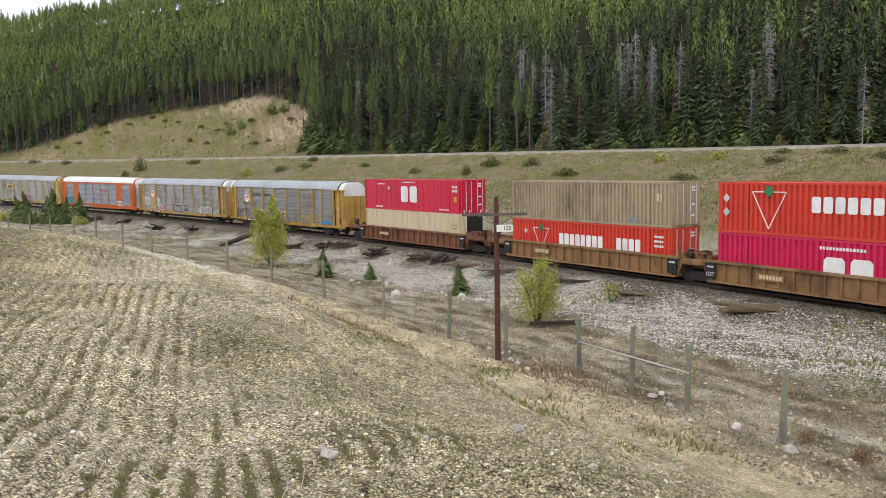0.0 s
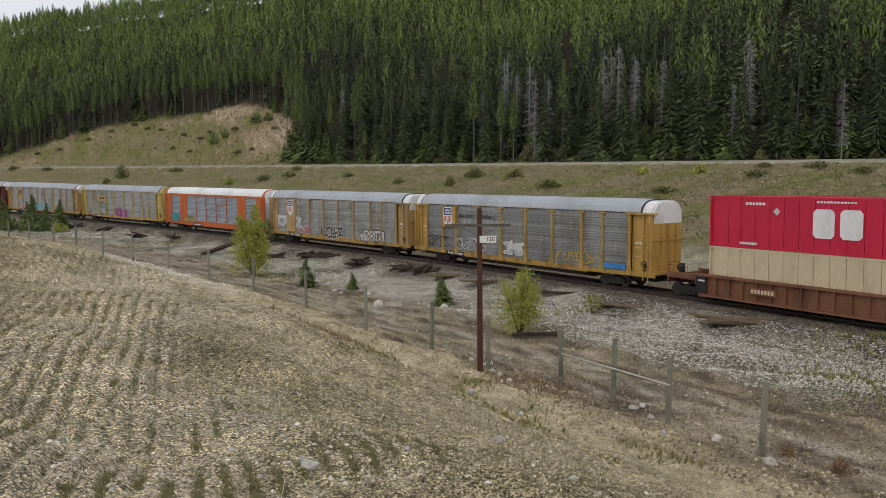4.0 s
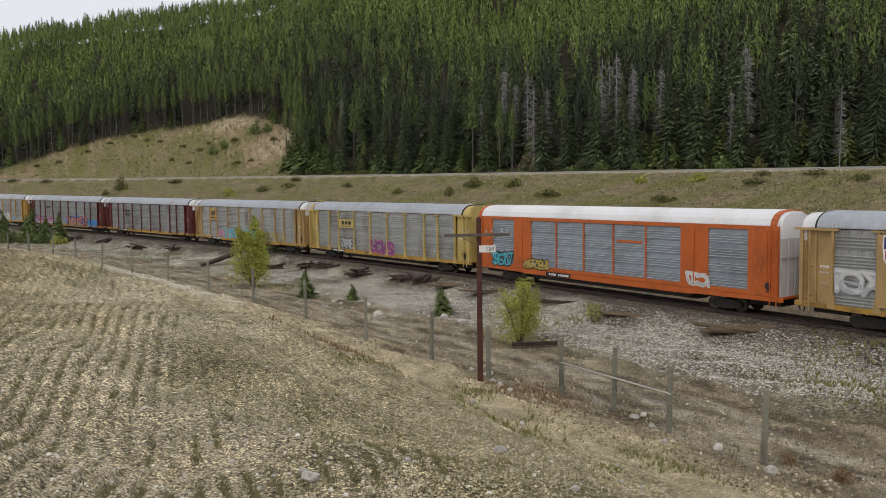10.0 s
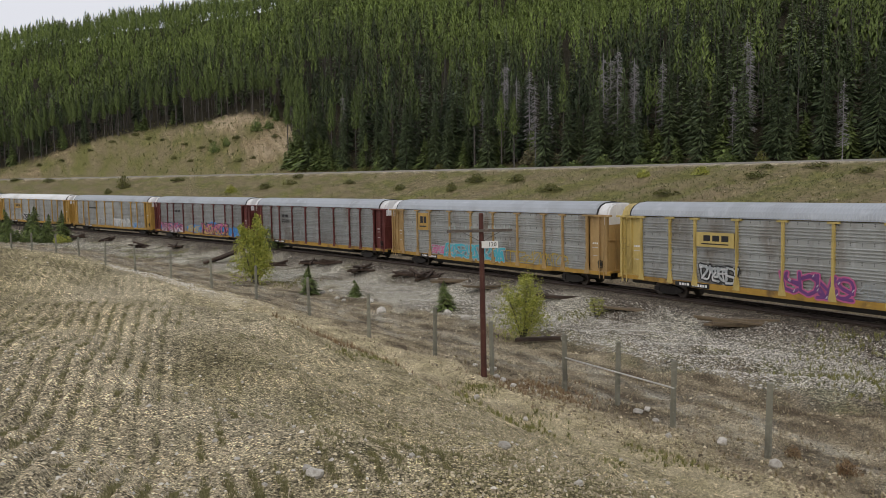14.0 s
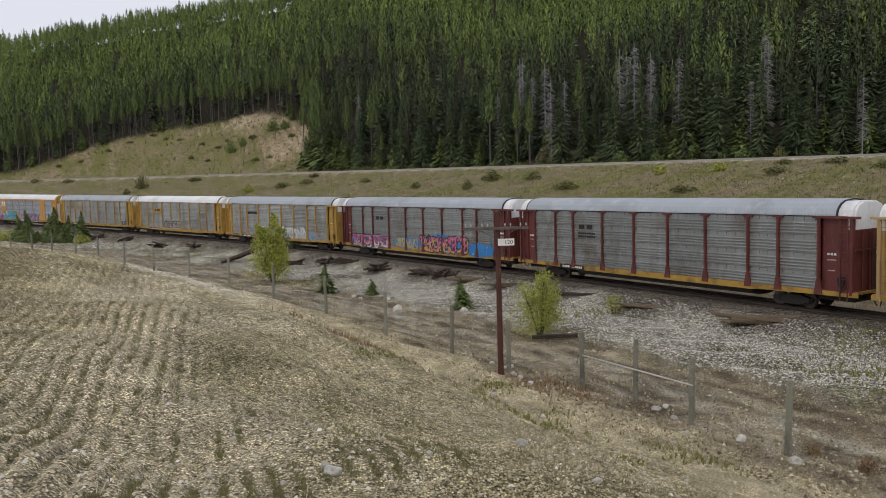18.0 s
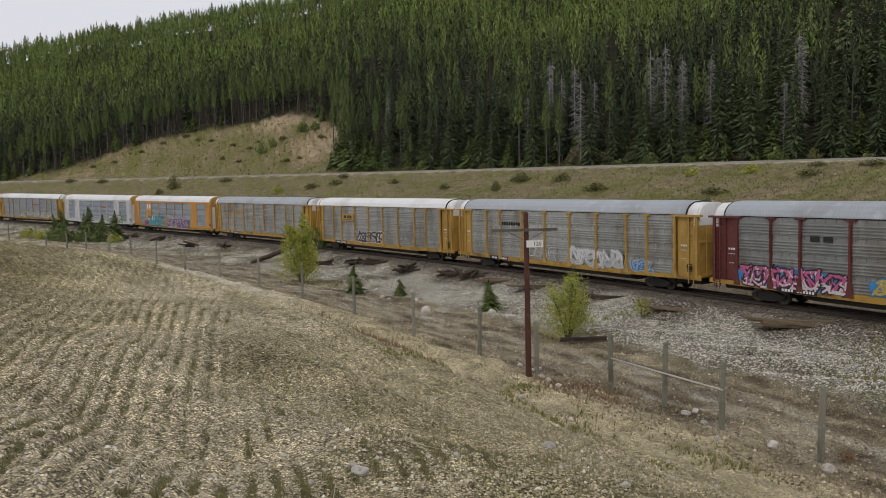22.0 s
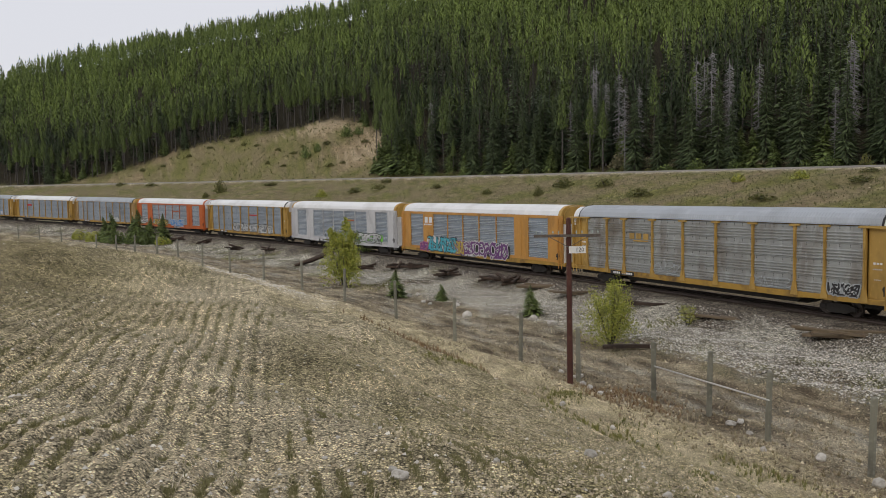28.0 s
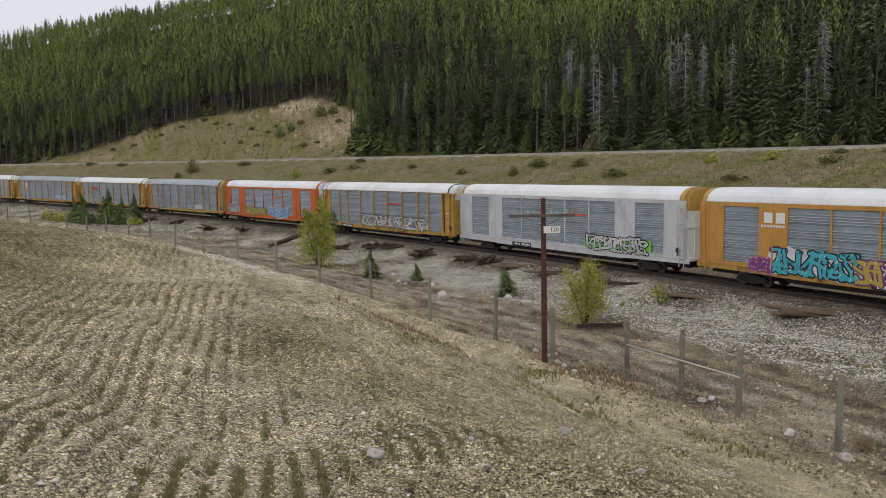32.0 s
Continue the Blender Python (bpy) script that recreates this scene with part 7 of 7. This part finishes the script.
def edge_thicket():
    rng = random.Random(15)
    s = -60.0
    while s < 128:
        x, y, _ = on_track(s, -(float(tree_line(s)) - 1.5 + rng.uniform(-1.5, 1.5)))
        shrub(x, y, rng.uniform(1.0, 2.4), rng.uniform(0.9, 2.6), rng.randrange(4), YOUNGGREEN if rng.random() < 0.6 else SHRUBLEAF, "low bushy growth along the forest edge")
        s += rng.uniform(2.0, 6.5)


edge_thicket()



def dead_tree(x, y, k):
    t = tagged(new("dead_tree"), "bare grey dead conifer at the forest edge", "tree", "dead trees at the forest edge")
    t.matrix_basis = pose(x, y, rest(x, y, 0.1), 0, 0, 91 * k) @ Matrix.Diagonal((k, k, k, 1))
    part("trunk", DEAD[int(k * 20) % 2], DEADWOOD, t)


dead_tree(12.3, 167.5, 1.25)
dead_tree(28.6, 144.2, 1.20)
dead_tree(31.7, 139.4, 1.10)
dead_tree(42.5, 122.8, 0.80)
dead_tree(51.0, 106.4, 0.75)
dead_tree(11.4, 163.4, 1.30)
dead_tree(13.6, 160.9, 1.10)
dead_tree(15.8, 158.2, 1.20)
dead_tree(27.4, 144.4, 1.25)
dead_tree(29.5, 142.6, 1.30)
dead_tree(31.6, 139.4, 1.15)
dead_tree(19.0, 154.2, 1.00)
dead_tree(7.2, 167.8, 0.90)
dead_tree(35.2, 135.2, 1.10)
dead_tree(44.8, 123.8, 1.20)

# ---- single stones on the mound ----
boulder(-0.93, 5.34, 0.069, 0, 0)
boulder(-2.91, 8.94, 0.025, 1, 53)
boulder(-2.78, 8.36, 0.023, 2, 106)
boulder(-1.88, 6.31, 0.025, 3, 159)
boulder(-1.59, 5.85, 0.025, 0, 212)
boulder(-1.24, 5.21, 0.025, 1, 265)
boulder(-1.21, 5.50, 0.023, 2, 318)
boulder(-1.01, 5.50, 0.034, 3, 11)
boulder(-1.85, 8.16, 0.021, 0, 64)
boulder(-1.32, 6.65, 0.023, 1, 117)
boulder(0.53, 8.12, 0.069, 2, 170)
boulder(0.93, 29.35, 0.138, 3, 223)
boulder(2.40, 25.91, 0.115, 0, 276)
boulder(2.93, 23.89, 0.057, 1, 329)
boulder(0.90, 5.65, 0.034, 2, 22)
boulder(2.15, 9.86, 0.034, 3, 75)
boulder(2.24, 10.56, 0.040, 0, 128)
boulder(2.38, 9.78, 0.034, 1, 181)
boulder(2.75, 10.14, 0.034, 2, 234)
boulder(-0.29, 5.71, 0.029, 3, 287)
boulder(-1.61, 6.35, 0.023, 0, 340)
boulder(6.91, 29.57, 0.20, 0, 0)
boulder(7.31, 29.87, 0.16, 1, 77)
boulder(7.35, 28.81, 0.13, 2, 154)
boulder(6.88, 25.33, 0.12, 3, 231)
boulder(1.11, 36.67, 0.15, 0, 308)
boulder(1.90, 36.37, 0.20, 1, 25)
boulder(2.12, 32.61, 0.16, 2, 102)
boulder(1.95, 34.59, 0.16, 3, 179)
boulder(2.47, 31.89, 0.14, 0, 256)
boulder(1.60, 36.12, 0.13, 1, 333)
boulder(8.81, 26.03, 0.20, 2, 50)
boulder(9.50, 23.38, 0.20, 3, 127)

straw = Build()
rng = random.Random(8)
for k in range(260):
    a, q = radians(rng.uniform(-34, 20)), 3.6 * math.exp(rng.uniform(0, 1.9))
    x, y = q * math.sin(a), q * math.cos(a)
    z, t, l = rest(x, y) + 0.008, rng.uniform(0, 6.28), 0.04 + 0.3 * rng.random() ** 4
    straw.tube((x, y, z), (x + l * math.cos(t), y + l * math.sin(t), z + rng.uniform(0, 0.015)), 0.0035, 0.002, 4)
tagged(part("twigs", straw, mottle("bleached_twig", (0.55, 0.47, 0.35), (0.35, 0.28, 0.2), (0.68, 0.6, 0.48), rough=0.9), None), "bleached twigs and straw on the mound", "twigs", kind="stuff")


def near_spots(spots, spread):
    def place(g, n):
        k = g.randint(len(spots), size=n)
        c = np.array(spots)[k]
        return c[:, 0] + g.normal(0, spread, n), c[:, 1] + g.normal(0, spread, n)
    return place


tufts("green_clumps", 450, near_spots([(1.02, 16.86), (2.79, 25.79), (2.51, 23.48), (0.97, 30.59), (5.92, 22.85), (6.24, 21.44), (0.74, 30.11), (2.05, 24.09)], 0.55), (0.05, 0.16), LUSH, 12, "fresh green grass clumps at the foot of the mound", None, 7)
tufts("green_patches", 160, near_spots([(2.12, 10.39), (-1.58, 12.34), (-1.32, 12.91), (-1.14, 13.14)], 0.14), (0.02, 0.06), LUSH, 13, "small green grass patches on the mound", None, 6)
tufts("verge_clumps", 650, near_spots([(18.54, 38.63), (19.6, 36.96), (15.51, 35.48), (16.59, 33.47), (17.4, 32.38), (7.37, 51.25), (-14.46, 72.79), (-39.16, 101.48), (-35.55, 105.48)], 1.1), (0.08, 0.26), LUSH, 14, "green weed clumps on the gravel", None, 7)
tufts("red_grass", 520, near_spots([(-2.45, 17.12), (-2.32, 16.94), (2.62, 32.26), (3.05, 32.07), (3.46, 31.64), (3.83, 31.01), (4.17, 30.28), (4.21, 34.08), (4.55, 32.23)], 0.8), (0.06, 0.18), RUSTGRASS, 15, "rust-red dry weeds by the fence", None, 6)
scatter("white_flowers", 130, near_spots([(-2.45, 17.12), (-2.32, 16.94), (2.62, 32.26), (3.05, 32.07), (3.46, 31.64), (3.83, 31.01), (4.17, 30.28), (4.21, 34.08), (4.55, 32.23)], 0.6), (0.018, 0.04), SIGNWHITE, 16, "white seed heads of weeds")


# ---- what moves: the train and its wheels ----
def motions():
    times = [0.5 * k for k in range(65)]
    for car, behind, half in CARS:
        walk(car, [(t, car_pose(behind - advance(t), half)) for t in times])
    for box, behind, z in BOXES:
        walk(box, [(t, car_pose(behind - advance(t), 10.0) @ Matrix.Translation((0, 0, z))) for t in times])
    spin = [k / 20 for k in range(641)]
    for offset, wheels in WHEELS.items():
        first = wheels[0]
        walk(first, [(t, pose(offset, 0, 0.42) @ Matrix.Rotation(-advance(t) / 0.42, 4, "Y")) for t in spin])
        for other in wheels[1:]:
            other.rotation_mode = "QUATERNION"
            other.animation_data_create()
            other.animation_data.action = first.animation_data.action
            other.animation_data.action_slot = first.animation_data.action_slot


motions()
